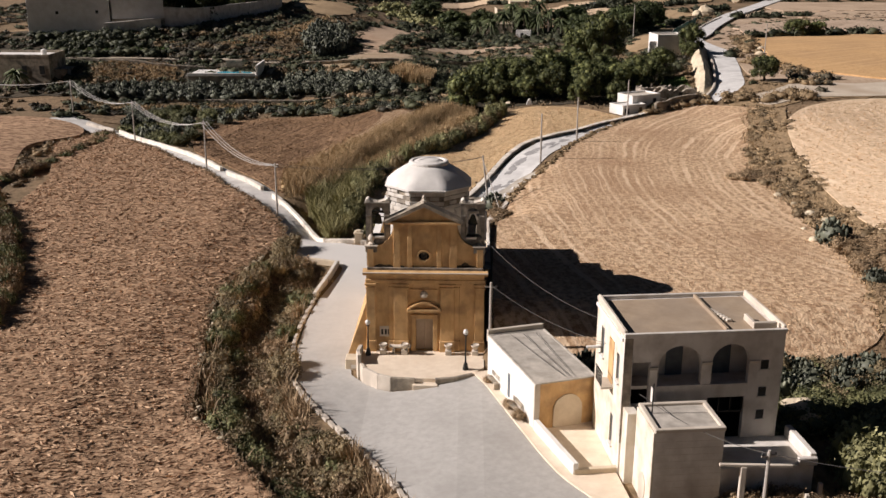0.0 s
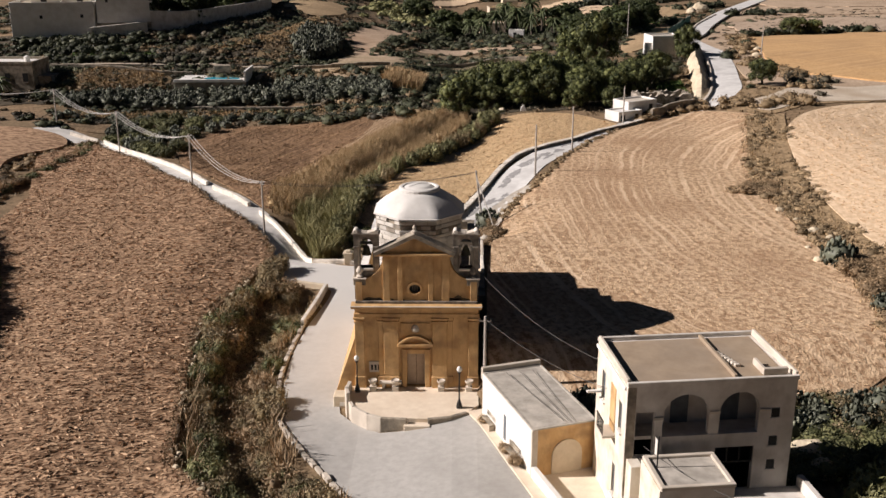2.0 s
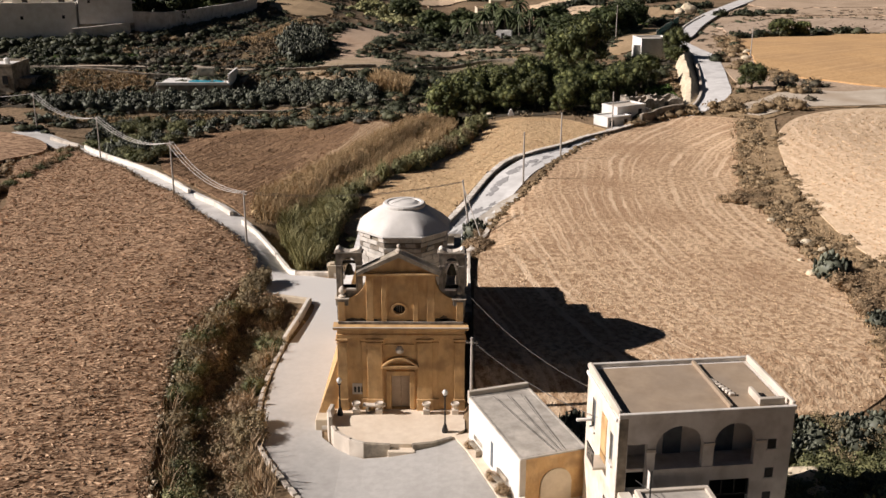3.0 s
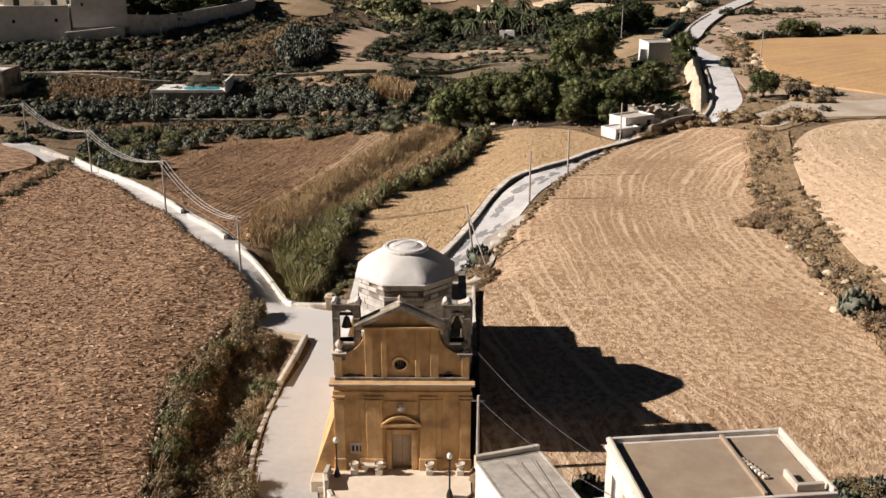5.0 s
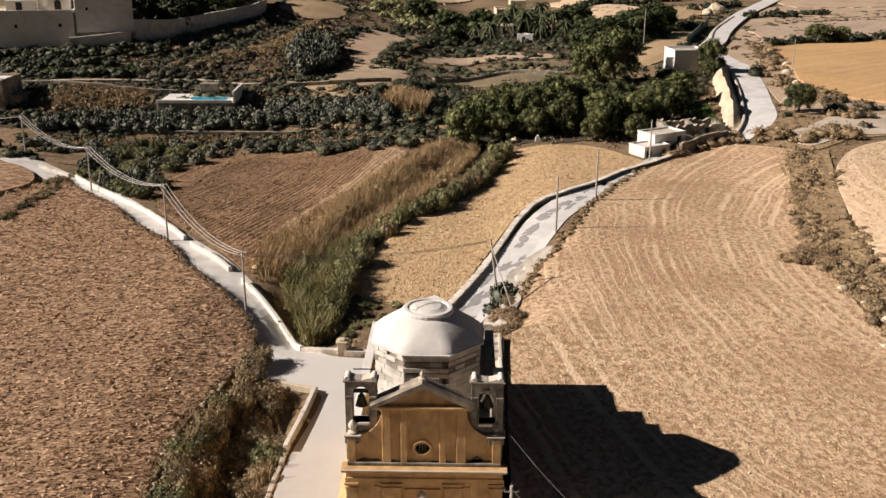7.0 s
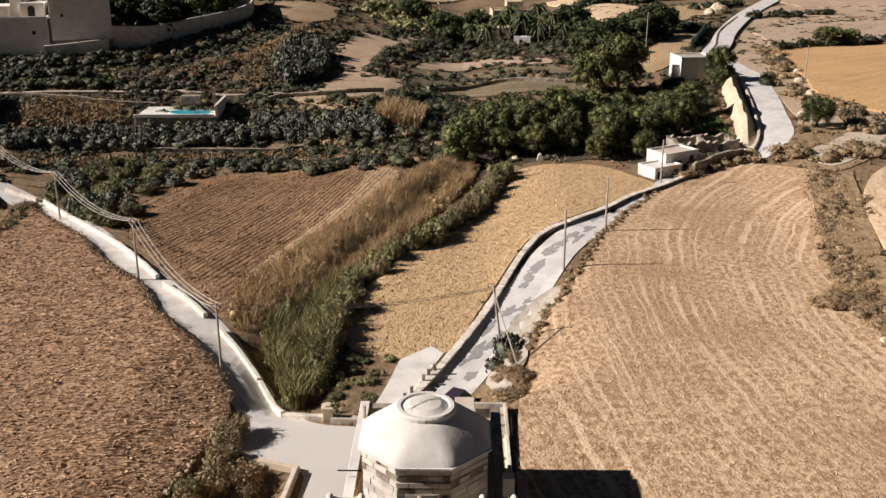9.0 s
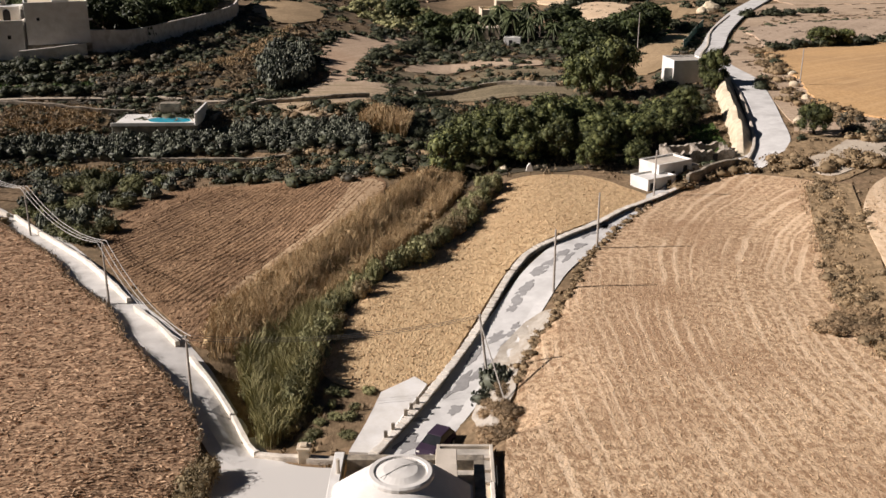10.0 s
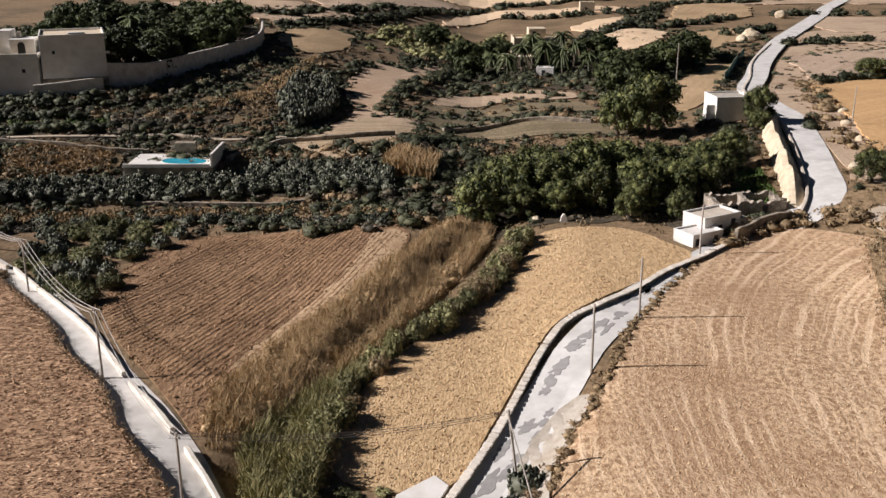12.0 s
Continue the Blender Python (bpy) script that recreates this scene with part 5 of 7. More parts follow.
def np_mesh(name, pieces, material):
    """One mesh out of pieces of vertices and faces."""
    verts, loops, sizes, base = [], [], [], 0
    for v, f in pieces:
        v = np.asarray(v, float)
        if isinstance(f, np.ndarray):
            loops.append(f.ravel() + base)
            sizes.append(np.full(len(f), f.shape[1]))
        else:
            loops.append(np.array([i for q in f for i in q]) + base)
            sizes.append(np.array([len(q) for q in f]))
        verts.append(v)
        base += len(v)
    verts, loops, sizes = np.concatenate(verts), np.concatenate(loops).astype(np.int32), np.concatenate(sizes).astype(np.int32)
    me = bpy.data.meshes.new(name)
    me.vertices.add(len(verts))
    me.vertices.foreach_set("co", verts.ravel().astype(np.float32))
    me.loops.add(len(loops))
    me.loops.foreach_set("vertex_index", loops)
    me.polygons.add(len(sizes))
    me.polygons.foreach_set("loop_start", (np.cumsum(sizes) - sizes).astype(np.int32))
    me.update(calc_edges=True)
    me.validate()
    me.materials.append(material)
    return me


def bush_mesh(name, material, count=60, size=0.13, lumps=6, flat=0.75):
    cl = [(0, 0, 0.45, 0.62, 0.62, 0.5)]
    for k in range(lumps):
        a = 2 * math.pi * (k + rng.random() * 0.7) / lumps
        q = 0.45 + 0.25 * rng.random()
        cl.append((q * math.cos(a), q * math.sin(a), 0.3 + 0.35 * rng.random(), 0.42 + 0.15 * rng.random(), 0.42 + 0.15 * rng.random(), (0.4 + 0.2 * rng.random()) * flat))
    return np_mesh(name, [leaves(cl, count, size), core(cl, 0.6)], material)


def pear_mesh(name, material, pads=130):
    """A clump of cactus pads: thick flat ovals on one another."""
    ring = [(math.cos(a), math.sin(a)) for a in np.arange(0, 6.2, math.pi / 4)]
    vs, fs = [], []
    for k in range(pads):
        a, q = rng.random() * 6.28, 0.85 * rng.random() ** 0.6
        c = Vector((q * math.cos(a), q * math.sin(a), 0.12 + (1.0 - 0.5 * q) * rng.random() ** 0.7))
        rot = Euler((radians(90) + rng.normal() * 0.5, rng.normal() * 0.45, rng.random() * 6.28)).to_matrix()
        s = 0.09 + 0.07 * rng.random()
        base = len(vs)
        vs += [c + rot @ Vector((x * s * 0.75, y * s, 0)) for x, y in ring] + [c + rot @ Vector((0, 0, 0.2 * s)), c + rot @ Vector((0, 0, -0.2 * s))]
        for i in range(8):
            fs += [(base + i, base + (i + 1) % 8, base + 8), (base + (i + 1) % 8, base + i, base + 9)]
    return np_mesh(name, [(np.array([tuple(v) for v in vs]), fs), core([(0, 0, 0.42, 0.85, 0.85, 0.5)], 0.85)], material)


def scatter(poly, gap, tries=4000, most=400):
    out = []
    x0, x1 = min(p[0] for p in poly), max(p[0] for p in poly)
    y0, y1 = min(p[1] for p in poly), max(p[1] for p in poly)
    for _ in range(tries):
        x, y = rng.uniform(x0, x1), rng.uniform(y0, y1)
        if inside(x, y, poly) and all((x - a) ** 2 + (y - b) ** 2 > gap * gap for a, b in out):
            out.append((float(x), float(y)))
            if len(out) >= most:
                break
    return out


def along(line, gap, wide):
    """Places beside a line, spread over a width."""
    pts = curve(line, gap)
    return [(x + float(rng.uniform(-wide, wide)) / 2, y + float(rng.uniform(-wide, wide)) / 2) for x, y in pts]


bush_green = [bush_mesh("scrub_bush", NEARSCRUB, 230, 0.056, 9) for _ in range(5)]
bush_olive = [bush_mesh("garden_shrub", OLIVESCRUB, 130, 0.08, 9, 1.0) for _ in range(3)]
bush_grey = [bush_mesh("scrub_bush", NEARGREY, 230, 0.054, 9) for _ in range(4)]
bush_dry = [bush_mesh("dry_bush", DITCHDRY, 190, 0.06, 9, 0.8) for _ in range(5)]
pears = [pear_mesh("prickly_pear", PEAR) for _ in range(4)]


def plant(meshes, name, x, y, r, h, label, category, group, sink=0.1):
    ob = new(name, meshes[int(rng.integers(len(meshes)))])
    ob.matrix_world = Matrix.LocRotScale((x, y, land(x, y) - sink * h), Euler((0, 0, float(rng.random()) * 6.28)), (r, r * float(rng.uniform(0.85, 1.15)), h))
    return tagged(ob, label, category, group)


# ditch beside the forecourt
for x, y in along([(p[0] + 1.6, p[1]) for p in LEFT_EDGE[7:15]], 1.15, 1.3):
    plant(bush_green if rng.random() < 0.55 else bush_grey, "scrub_bush", x, y, rng.uniform(1.0, 1.45), rng.uniform(1.5, 2.2), "dark green scrub bush at the field edge", "bush", "bushes in the ditch")
for x, y in along([(p[0] + 3.0, p[1]) for p in LEFT_EDGE[8:15]], 0.8, 2.0) + along([(p[0] + 4.4, p[1]) for p in LEFT_EDGE[8:15]], 0.75, 2.0) + along([(p[0] + 5.6, p[1]) for p in LEFT_EDGE[10:15]], 0.9, 1.8):
    plant(bush_dry if rng.random() < 0.6 else bush_grey, "dry_bush", x, y, rng.uniform(0.9, 1.4), rng.uniform(1.5, 2.4), "dry brown scrub bush in the ditch", "bush", "bushes in the ditch")
for x, y in along([(-12.0, 16), (-12.2, 6), (-11.9, 0), (-10.6, -4.8), (-8.7, -8.8), (-6.0, -13.2), (-3.4, -18.2), (0, -26)], 1.0, 1.4):
    plant(bush_green if rng.random() < 0.35 else bush_grey, "scrub_bush", x, y, rng.uniform(0.9, 1.35), rng.uniform(1.1, 1.8), "green roadside scrub bush", "bush", "bushes in the ditch")
for x, y in along([(-11, -10), (-8.8, -14), (-6, -19), (-2.8, -26)], 1.0, 2.6):
    plant(bush_dry, "dry_bush", x, y, rng.uniform(1.0, 1.4), rng.uniform(1.2, 1.7), "dry brown scrub bush in the ditch", "bush", "bushes in the ditch")

# garden east of the house
for x, y in scatter([(22.5, -6.5), (22.5, -2.6), (31, -2.4), (34, -5), (28, -7.5)], 1.3, most=20):
    plant(pears if rng.random() < 0.6 else bush_grey, "prickly_pear", x, y, rng.uniform(1.2, 1.7), rng.uniform(1.3, 2.2), "tall prickly pear clump beside the house", "cactus", "prickly pears by the house")
for x, y in scatter([(22.5, -12), (22.5, -4), (34, -4), (36, -10), (27, -12)], 1.8, most=22):
    plant(bush_green, "scrub_bush", x, y, rng.uniform(1.2, 1.8), rng.uniform(1.2, 1.9), "dark shaded bush in the garden", "bush", "garden bushes")
for x, y in scatter([(25.5, -16), (30, -13), (36, -11.5), (36, -19), (26, -20)], 1.2, most=44):
    plant(bush_olive, "garden_shrub", x, y, rng.uniform(1.4, 2.0), rng.uniform(2.4, 3.2), "broad olive-green garden shrub", "bush", "garden bushes")
for x, y in scatter([(10.0, -3.5), (11.6, -9.5), (13.5, -9), (12.5, -3), (11, -2)], 1.0, most=10):
    plant(pears, "prickly_pear", x, y, rng.uniform(1.0, 1.4), rng.uniform(1.5, 2.4), "prickly pear behind the annex", "cactus", "prickly pears by the house")

for x, y in scatter([(16.5, -22.2), (17.5, -19.8), (22.5, -19.6), (25, -20.5), (24.5, -25), (16, -26)], 0.85, most=46):
    plant(bush_dry, "dry_bush", x, y, rng.uniform(0.6, 1.0), rng.uniform(0.8, 1.5), "pinkish dry grass tussock before the house", "bush", "dry tussocks before the house")

# bank between the eastern fields
BANK = [(49.5, 89), (46.4, 78), (43.4, 66.5), (40.2, 54), (39.4, 44), (39.6, 33), (39.2, 20), (38, 9), (36, 1)]
for x, y in scatter([(34, 47), (37, 49.5), (40, 50), (40, 45), (37, 45.5)], 0.9, most=14):
    plant(bush_dry, "dry_bush", x, y, rng.uniform(0.8, 1.2), rng.uniform(0.7, 1.1), "low brown bramble thicket", "bush", "bushes on the bank")
for x, y in scatter([(37, 20), (42.5, 22), (48, 8), (46, 0), (36, -2), (36.5, 8)], 1.4, most=40):
    plant(bush_dry if rng.random() < 0.92 else pears, "dry_bush", x, y, rng.uniform(1.1, 1.6), rng.uniform(1.0, 1.7), "dry bush on the lower bank", "bush", "bushes on the bank")
plant(pears, "prickly_pear", 37.6, 21.5, 1.9, 2.6, "dark prickly pear on the bank", "cactus", "prickly pears on the bank")
plant(pears, "prickly_pear", 6.2, 40.9, 1.8, 2.2, "prickly pear beside the lane", "cactus", "prickly pears on the bank")
plant(pears, "prickly_pear", 4.9, 39.2, 1.0, 1.3, "prickly pear beside the lane", "cactus", "prickly pears on the bank")
for x, y in scatter([(4.4, 31), (5.2, 38), (7.0, 39.5), (7.6, 34), (6.6, 28.5)], 0.8, most=18):
    plant(bush_dry, "dry_bush", x, y, rng.uniform(0.6, 0.9), rng.uniform(0.5, 0.9), "dry weeds behind the chapel", "bush", "weeds behind the chapel")
# low bushes added to darken the ground where the reeds' shadow should reach
for x, y in scatter([(-9, 33.6), (-5.8, 33.8), (-4.6, 38), (-4.2, 41.4), (-7, 43.5), (-9.2, 42)], 0.9, most=12):
    plant(bush_green if rng.random() < 0.5 else bush_olive, "scrub_bush", x, y, rng.uniform(0.4, 0.8), rng.uniform(0.3, 0.8), "low dark weeds in place of reed shadow beside the stream", "bush", "bushes on the stream bank")
# stream bank
for x, y in along([(-9.8, 38), (-9.6, 46), (-9.0, 54), (-6.0, 61), (-1.4, 68.6), (2.8, 77), (5.6, 86), (7.6, 95)], 0.85, 1.8):
    plant(bush_olive if rng.random() < 0.45 else bush_grey if rng.random() < 0.6 else bush_green, "scrub_bush", x, y, rng.uniform(0.8, 1.5), rng.uniform(1.4, 2.9), "grey-green bush on the stream bank", "bush", "bushes on the stream bank")

# rows of cactus below the pool
for x, y in scatter([(-69, 112.6), (-58, 114.8), (-42, 116), (-30, 118.4), (-24, 118.6), (-10, 117), (-10.6, 125), (-18.7, 125), (-28, 127.5), (-36, 122.6), (-44, 121.6), (-52, 121.4), (-60.5, 119.5), (-68, 116.6)], 1.5, 9000, 190):
    plant(pears, "prickly_pear", x, y, rng.uniform(1.1, 1.7), rng.uniform(1.5, 2.3), "prickly pear in a dense terrace row", "cactus", "prickly pear rows")
for x, y in along([(-66, 104), (-49, 108.8), (-33, 109.4), (-20, 107), (-10, 103.5)], 2.0, 2.0):
    plant(pears, "prickly_pear", x, y, rng.uniform(1.0, 1.5), rng.uniform(1.0, 1.7), "prickly pear along a field edge", "cactus", "prickly pear rows")
for x, y in scatter([(-55, 93), (-56, 107), (-46, 108.5), (-36, 104), (-41, 90), (-36.8, 76), (-42.6, 79)], 2.2, most=36):
    plant(bush_green if rng.random() < 0.6 else pears, "orchard_bush", x, y, rng.uniform(1.2, 1.9), rng.uniform(1.5, 2.6), "dark green orchard bush behind the lane", "bush", "orchard bushes")


# dark hedge banks at the far side of the western field
for x, y in along([(-55.5, 51.5), (-53.6, 57.0), (-52.8, 66.5), (-52.9, 77.1), (-54.6, 85.0)], 0.8, 1.2):
    plant(bush_green if rng.random() < 0.4 else bush_dry, "hedge_bush", x, y, rng.uniform(0.8, 1.2), rng.uniform(1.0, 1.6), "low hedge bush on a field bank", "bush", "hedge bushes")
for x, y in along([(-51.5, 40.5), (-46.3, 31.1), (-40.3, 19.4), (-36.4, 9.9), (-34.4, 2)], 0.8, 1.0):
    plant(bush_green if rng.random() < 0.5 else bush_dry, "hedge_bush", x, y, rng.uniform(0.8, 1.2), rng.uniform(2.2, 3.0), "low hedge bush on a field bank", "bush", "hedge bushes")

# reeds along the stream
def blades(places, height, width, lean, per=5):
    p = np.repeat(np.array(places, float), per, 0)
    n = len(p)
    p[:, :2] += rng.normal(size=(n, 2)) * 0.22
    z = np.array([land(x, y) for x, y in p[:, :2]])
    h = height * (0.6 + 0.55 * rng.random(n))
    a = rng.random(n) * 6.283
    tip = np.stack([np.cos(a), np.sin(a)], 1) * (lean * h * (0.3 + rng.random(n)))[:, None]
    side = np.stack([-np.sin(a + rng.normal(size=n)), np.cos(a)], 1) * width * (0.6 + 0.8 * rng.random(n))[:, None]
    foot = np.column_stack([p[:, :2], z])
    mid = foot + np.column_stack([tip * 0.3, h * 0.6])
    end = foot + np.column_stack([tip, h])
    s3 = np.column_stack([side, np.zeros(n)])
    verts = np.stack([foot - s3 * 0.5, foot + s3 * 0.5, mid + s3, mid - s3, end], 1).reshape(-1, 3)
    b = np.arange(n)[:, None] * 5
    return verts, [q for i in range(n) for q in ((5 * i, 5 * i + 1, 5 * i + 2, 5 * i + 3), (5 * i + 3, 5 * i + 2, 5 * i + 4))]


REEDS = [(-18.5, 46.5), (-19.8, 50), (-20, 55), (-17, 63.7), (-11.9, 74), (-7.1, 88.1), (-2.2, 99.6), (1.4, 105.4), (4.4, 104), (3.8, 96), (0.2, 83), (-4.6, 71.5), (-8.4, 61.5), (-12.4, 55), (-15.4, 49)]
GREENS = [(-16.2, 46.5), (-15, 51), (-12.5, 55), (-9.4, 58.5), (-7.6, 60), (-9.0, 52), (-9.4, 44.5), (-9.6, 37.5), (-11.8, 34.6), (-13.8, 40)]


def poly_points(poly, count):
    x0, x1 = min(p[0] for p in poly), max(p[0] for p in poly)
    y0, y1 = min(p[1] for p in poly), max(p[1] for p in poly)
    out = []
    while len(out) < count:
        x, y = float(rng.uniform(x0, x1)), float(rng.uniform(y0, y1))
        if inside(x, y, poly):
            out.append((x, y))
    return out


def patchy(places, size=6.0, level=-0.12):
    return [p for p in places if noise.noise((p[0] / size, p[1] / size, 4.4)) > level]


def stuff(name, pieces, material, label, category):
    return tagged(new(name, np_mesh(name, pieces, material)), label, category, kind="stuff")


def tussocks(poly, count, r, h, material_size=0.2):
    return [(x, y, land(x, y) + h * 0.45, r * float(rng.uniform(0.5, 1.35)), r * float(rng.uniform(0.5, 1.35)), h * float(rng.uniform(0.3, 0.95))) for x, y in poly_points(poly, count)]


dry_lumps, green_lumps = tussocks(REEDS, 600, 0.95, 1.7), tussocks(GREENS, 150, 0.95, 1.7)
stuff("reed_bed", [blades(patchy(poly_points(REEDS, 5600), 3.0, -0.25), 2.0, 0.022, 0.34, 6), leaves(dry_lumps, 260, 0.1, narrow=0.24), core(dry_lumps, 0.42)], REED, "tall dry brown reeds along the stream", "reeds")
stuff("green_reed_bed", [blades(patchy(poly_points(GREENS, 1700), 2.5, -0.2), 2.4, 0.035, 0.4, 6), leaves(green_lumps, 240, 0.12, narrow=0.24), core(green_lumps, 0.42)], GREENREED, "green giant reeds at the stream's lower end", "reeds")
stuff("reed_clump", [blades(poly_points([(-12, 124), (-4.5, 122), (-3.5, 132), (-10, 133)], 900), 2.6, 0.05, 0.3, 6)], REED, "brown reed clump on a terrace", "reeds")
stuff("dry_grass", [blades(poly_points([(14, -23), (16.5, -22), (18, -21), (24, -20.5), (30, -20), (30, -27), (17, -29)], 1500), 0.9, 0.07, 0.3, 5)], REED, "tall dry grass before the house", "grass")
ditch_places = [p for p in poly_points([(-16, 24), (-12.5, 23), (-11.4, 14), (-11.6, 4), (-10.4, -3), (-7.4, -8.6), (-4, -13.6), (0, -21), (-3.6, -25), (-8, -18), (-11.5, -13), (-14.5, -9), (-15.8, -4), (-17.4, 6), (-18, 14)], 5200) if noise.noise((p[0] / 3, p[1] / 3, 5.5)) > -0.15]
stuff("ditch_grass", [blades(ditch_places[::2], 1.5, 0.03, 0.4, 5)], DITCHDRY, "tall dry grass and weeds in the ditch", "grass")
edge = [p for p in along([(x - 0.2, y) for x, y in LEFT_EDGE], 0.2, 0.6)]
eb = blades(edge + edge[::2], 0.32, 0.03, 0.7, 7)
eb[0][:, 2] += 0.62
stuff("field_edge_grass", [eb], DRYSCRUB, "ragged dry grass along the stubble edge", "grass")
tuft_places = poly_points([(-60, 60), (-25, 30), (-20, -30), (12, -40), (40, -20), (60, 20), (62, 110), (40, 170), (-80, 170)], 5200)
roads_and_fields = [o for o in TILLED if o not in SCRUBBY] + [plaza]
tuft_places = [p for p in tuft_places if not any(inside(*p, q) for q in roads_and_fields) and off_line(*p, EAST_LANE) > 3 and off_line(*p, LANE) > 2.6 and not (-7 < p[0] < 23 and -24 < p[1] < 24)]
stuff("dry_tufts", [blades(tuft_places, 0.45, 0.09, 0.45, 5)], DRYSCRUB, "dry grass tufts on banks and fallow strips", "grass")


# scrub on the terraces, too far to tell bush from bush
def far_scrub(name, places, r0, r1, h, material, label, count=64, size=0.22):
    cl = []
    for x, y in places:
        r = float(rng.uniform(r0, r1))
        z = land(x, y)
        for _ in range(2):
            cl.append((x + float(rng.normal()) * r * 0.45, y + float(rng.normal()) * r * 0.45, z + h * r * 0.4, r, r, h * r * float(rng.uniform(0.5, 0.8))))
    return stuff(name, [leaves(cl, count, size), core(cl, 0.7)], material, label, "scrub")


dark, dry, grey = [], [], []
for line, gap, wide, share in (
    ([(-30, 208), (-24, 225), (-19, 242), (-8, 275)], 1.9, 9, 0.85), ([(-15.5, 168), (-15.6, 178), (-14, 200), (-10, 222), (-5, 242)], 1.2, 3, 0.7),
    ([(-34, 136), (-24, 134), (-14, 137), (-8, 146), (-7, 153)], 1.2, 3, 0.5), ([(-36, 131), (-26, 129.5), (-14, 132)], 1.4, 3, 0.4),
    ([(-4, 119), (0, 113), (1, 104)], 1.5, 7, 0.6), ([(-4, 160), (10, 171), (24, 168), (30, 155)], 1.9, 2, 0.3),
    ([(-5, 178), (8, 184), (22, 180)], 2.4, 2.5, 0.4), ([(-6, 150), (2, 140), (6, 133)], 1.6, 7, 0.7), ([(-8, 204), (4, 214), (20, 205)], 2.2, 5, 0.7),
    ([(-2, 224), (14, 226), (30, 220)], 2.2, 6, 0.8), ([(30, 198), (38, 216), (52, 226), (58, 250)], 1.4, 9, 1.0), ([(-90, 130), (-74, 128), (-72, 118)], 1.5, 5, 0.8),
    ([(44, 97), (48, 97.5), (54, 95), (60, 100)], 0.9, 4, 0.05), ([(32, 92), (38, 97), (44, 99)], 1.1, 3.5, 0.05), ([(62, 112), (66, 124), (62, 138), (64, 156), (72, 182), (77, 210)], 2.0, 5, 0.1),
    ([(48, 148), (44, 157), (50, 165)], 1.6, 5, 0.9), ([(40, 126), (45, 140)], 1.8, 5, 0.8),
    ([(-84, 139), (-76, 139.4), (-67, 140), (-60, 142)], 0.8, 2.2, 0.9), ([(-86, 144), (-73, 145.4), (-62, 147)], 0.9, 2.2, 0.9), ([(-92, 149), (-81, 149.5), (-68, 152)], 0.7, 4.5, 1.0)):
    for p in along(line, gap, wide):
        (dark if rng.random() < (0.35 + 0.65 * share if share > 0.15 else share) else dry).append(p)
for poly, count, share in (([(-60, 140), (-61, 147.5), (-52.6, 151), (-46, 149), (-50, 143)], 75, 0.15), ([(-66, 155.5), (-60, 159), (-55, 170), (-53, 196), (-51.6, 225), (-46.5, 228), (-46, 202), (-46.5, 176), (-50, 161), (-57, 153)], 190, 0.35), ([(-12, 127), (2, 122), (4, 150), (-6, 155)], 100, 0.6), ([(-20, 228), (10, 216), (30, 225), (30, 262), (-10, 272)], 200, 0.85), ([(-14, 100), (0, 104), (-2, 120), (-16, 120), (-30, 112), (-30, 106)], 60, 0.6), ([(62, 100), (70, 114), (64, 124), (60, 110)], 25, 0.05), ([(-48, 124), (-37, 124), (-36, 133), (-42, 138), (-48, 136)], 60, 0.3), ([(-75, 172), (-60, 166), (-56, 190), (-56, 226), (-70, 262), (-110, 250)], 170, 1.0)):
    for p in poly_points(poly, count):
        (dark if rng.random() < share else grey if rng.random() < 0.6 else dry).append(p)
grass = poly_points([(-71, 120), (-64, 120.5), (-54, 124), (-56, 134.5), (-66, 132.5), (-73, 127)], 150) + poly_points([(-60, 140), (-61, 147), (-52, 151), (-46, 149), (-50, 143)], 60) + poly_points([(-36, 124), (-30, 127), (-24, 129), (-26, 135), (-33, 136)], 60) + poly_points([(-39, 143), (-33, 144), (-31, 150), (-34, 165), (-38, 165)], 60)
far_scrub("golden_brush", grass, 0.5, 0.95, 0.9, DRYSCRUB, "low golden dry brush on the terraces", 50, 0.2)
far_scrub("grey_brush", grey, 0.8, 1.5, 1.0, GREYSCRUB, "grey-green half-dry hedge scrub")
bank = along([(51, 79), (46.5, 64), (43, 42), (43, 22), (48, 6)], 0.7, 1.4) + along(BANK, 0.5, 3.4) + along(BANK, 0.9, 2.0) + along([(-52, 34), (-53, 50), (-57.5, 66), (-57, 80), (-54, 88)], 0.9, 2.2)
far_scrub("bank_brush", patchy(bank[::2]), 0.4, 0.85, 0.75, DRYSCRUB, "dry brown brush along the field banks", 80, 0.11)
far_scrub("bank_scrub", patchy(bank[1::2], 6.0, -0.05), 0.4, 0.9, 0.8, TAWNYSCRUB, "tawny brown scrub along the field banks", 80, 0.11)
stuff("bank_edge_grass", [blades(along(BANK, 0.12, 4.6), 0.55, 0.05, 0.5, 6)], DRYSCRUB, "dry grass on the bank between fields", "grass")
far_scrub("lane_weeds", along([(8.0, 38.5), (9.8, 45.6), (11.9, 50.8), (14.5, 57.9), (17.5, 66.8), (20.4, 72.6), (28, 86.5)], 0.7, 0.7), 0.25, 0.6, 0.8, DRYSCRUB, "low dry weeds along the lane", 70, 0.08)
for x, y in scatter([(-34, 163), (-34, 182), (-28.6, 184), (-25, 166), (-26.8, 151.5), (-30.6, 147)], 2.4, most=40):
    plant(pears, "prickly_pear", x, y, rng.uniform(1.9, 2.6), rng.uniform(2.8, 4.2), "huge dark prickly pear thicket on the terrace", "cactus", "prickly pear thicket")
plot = []
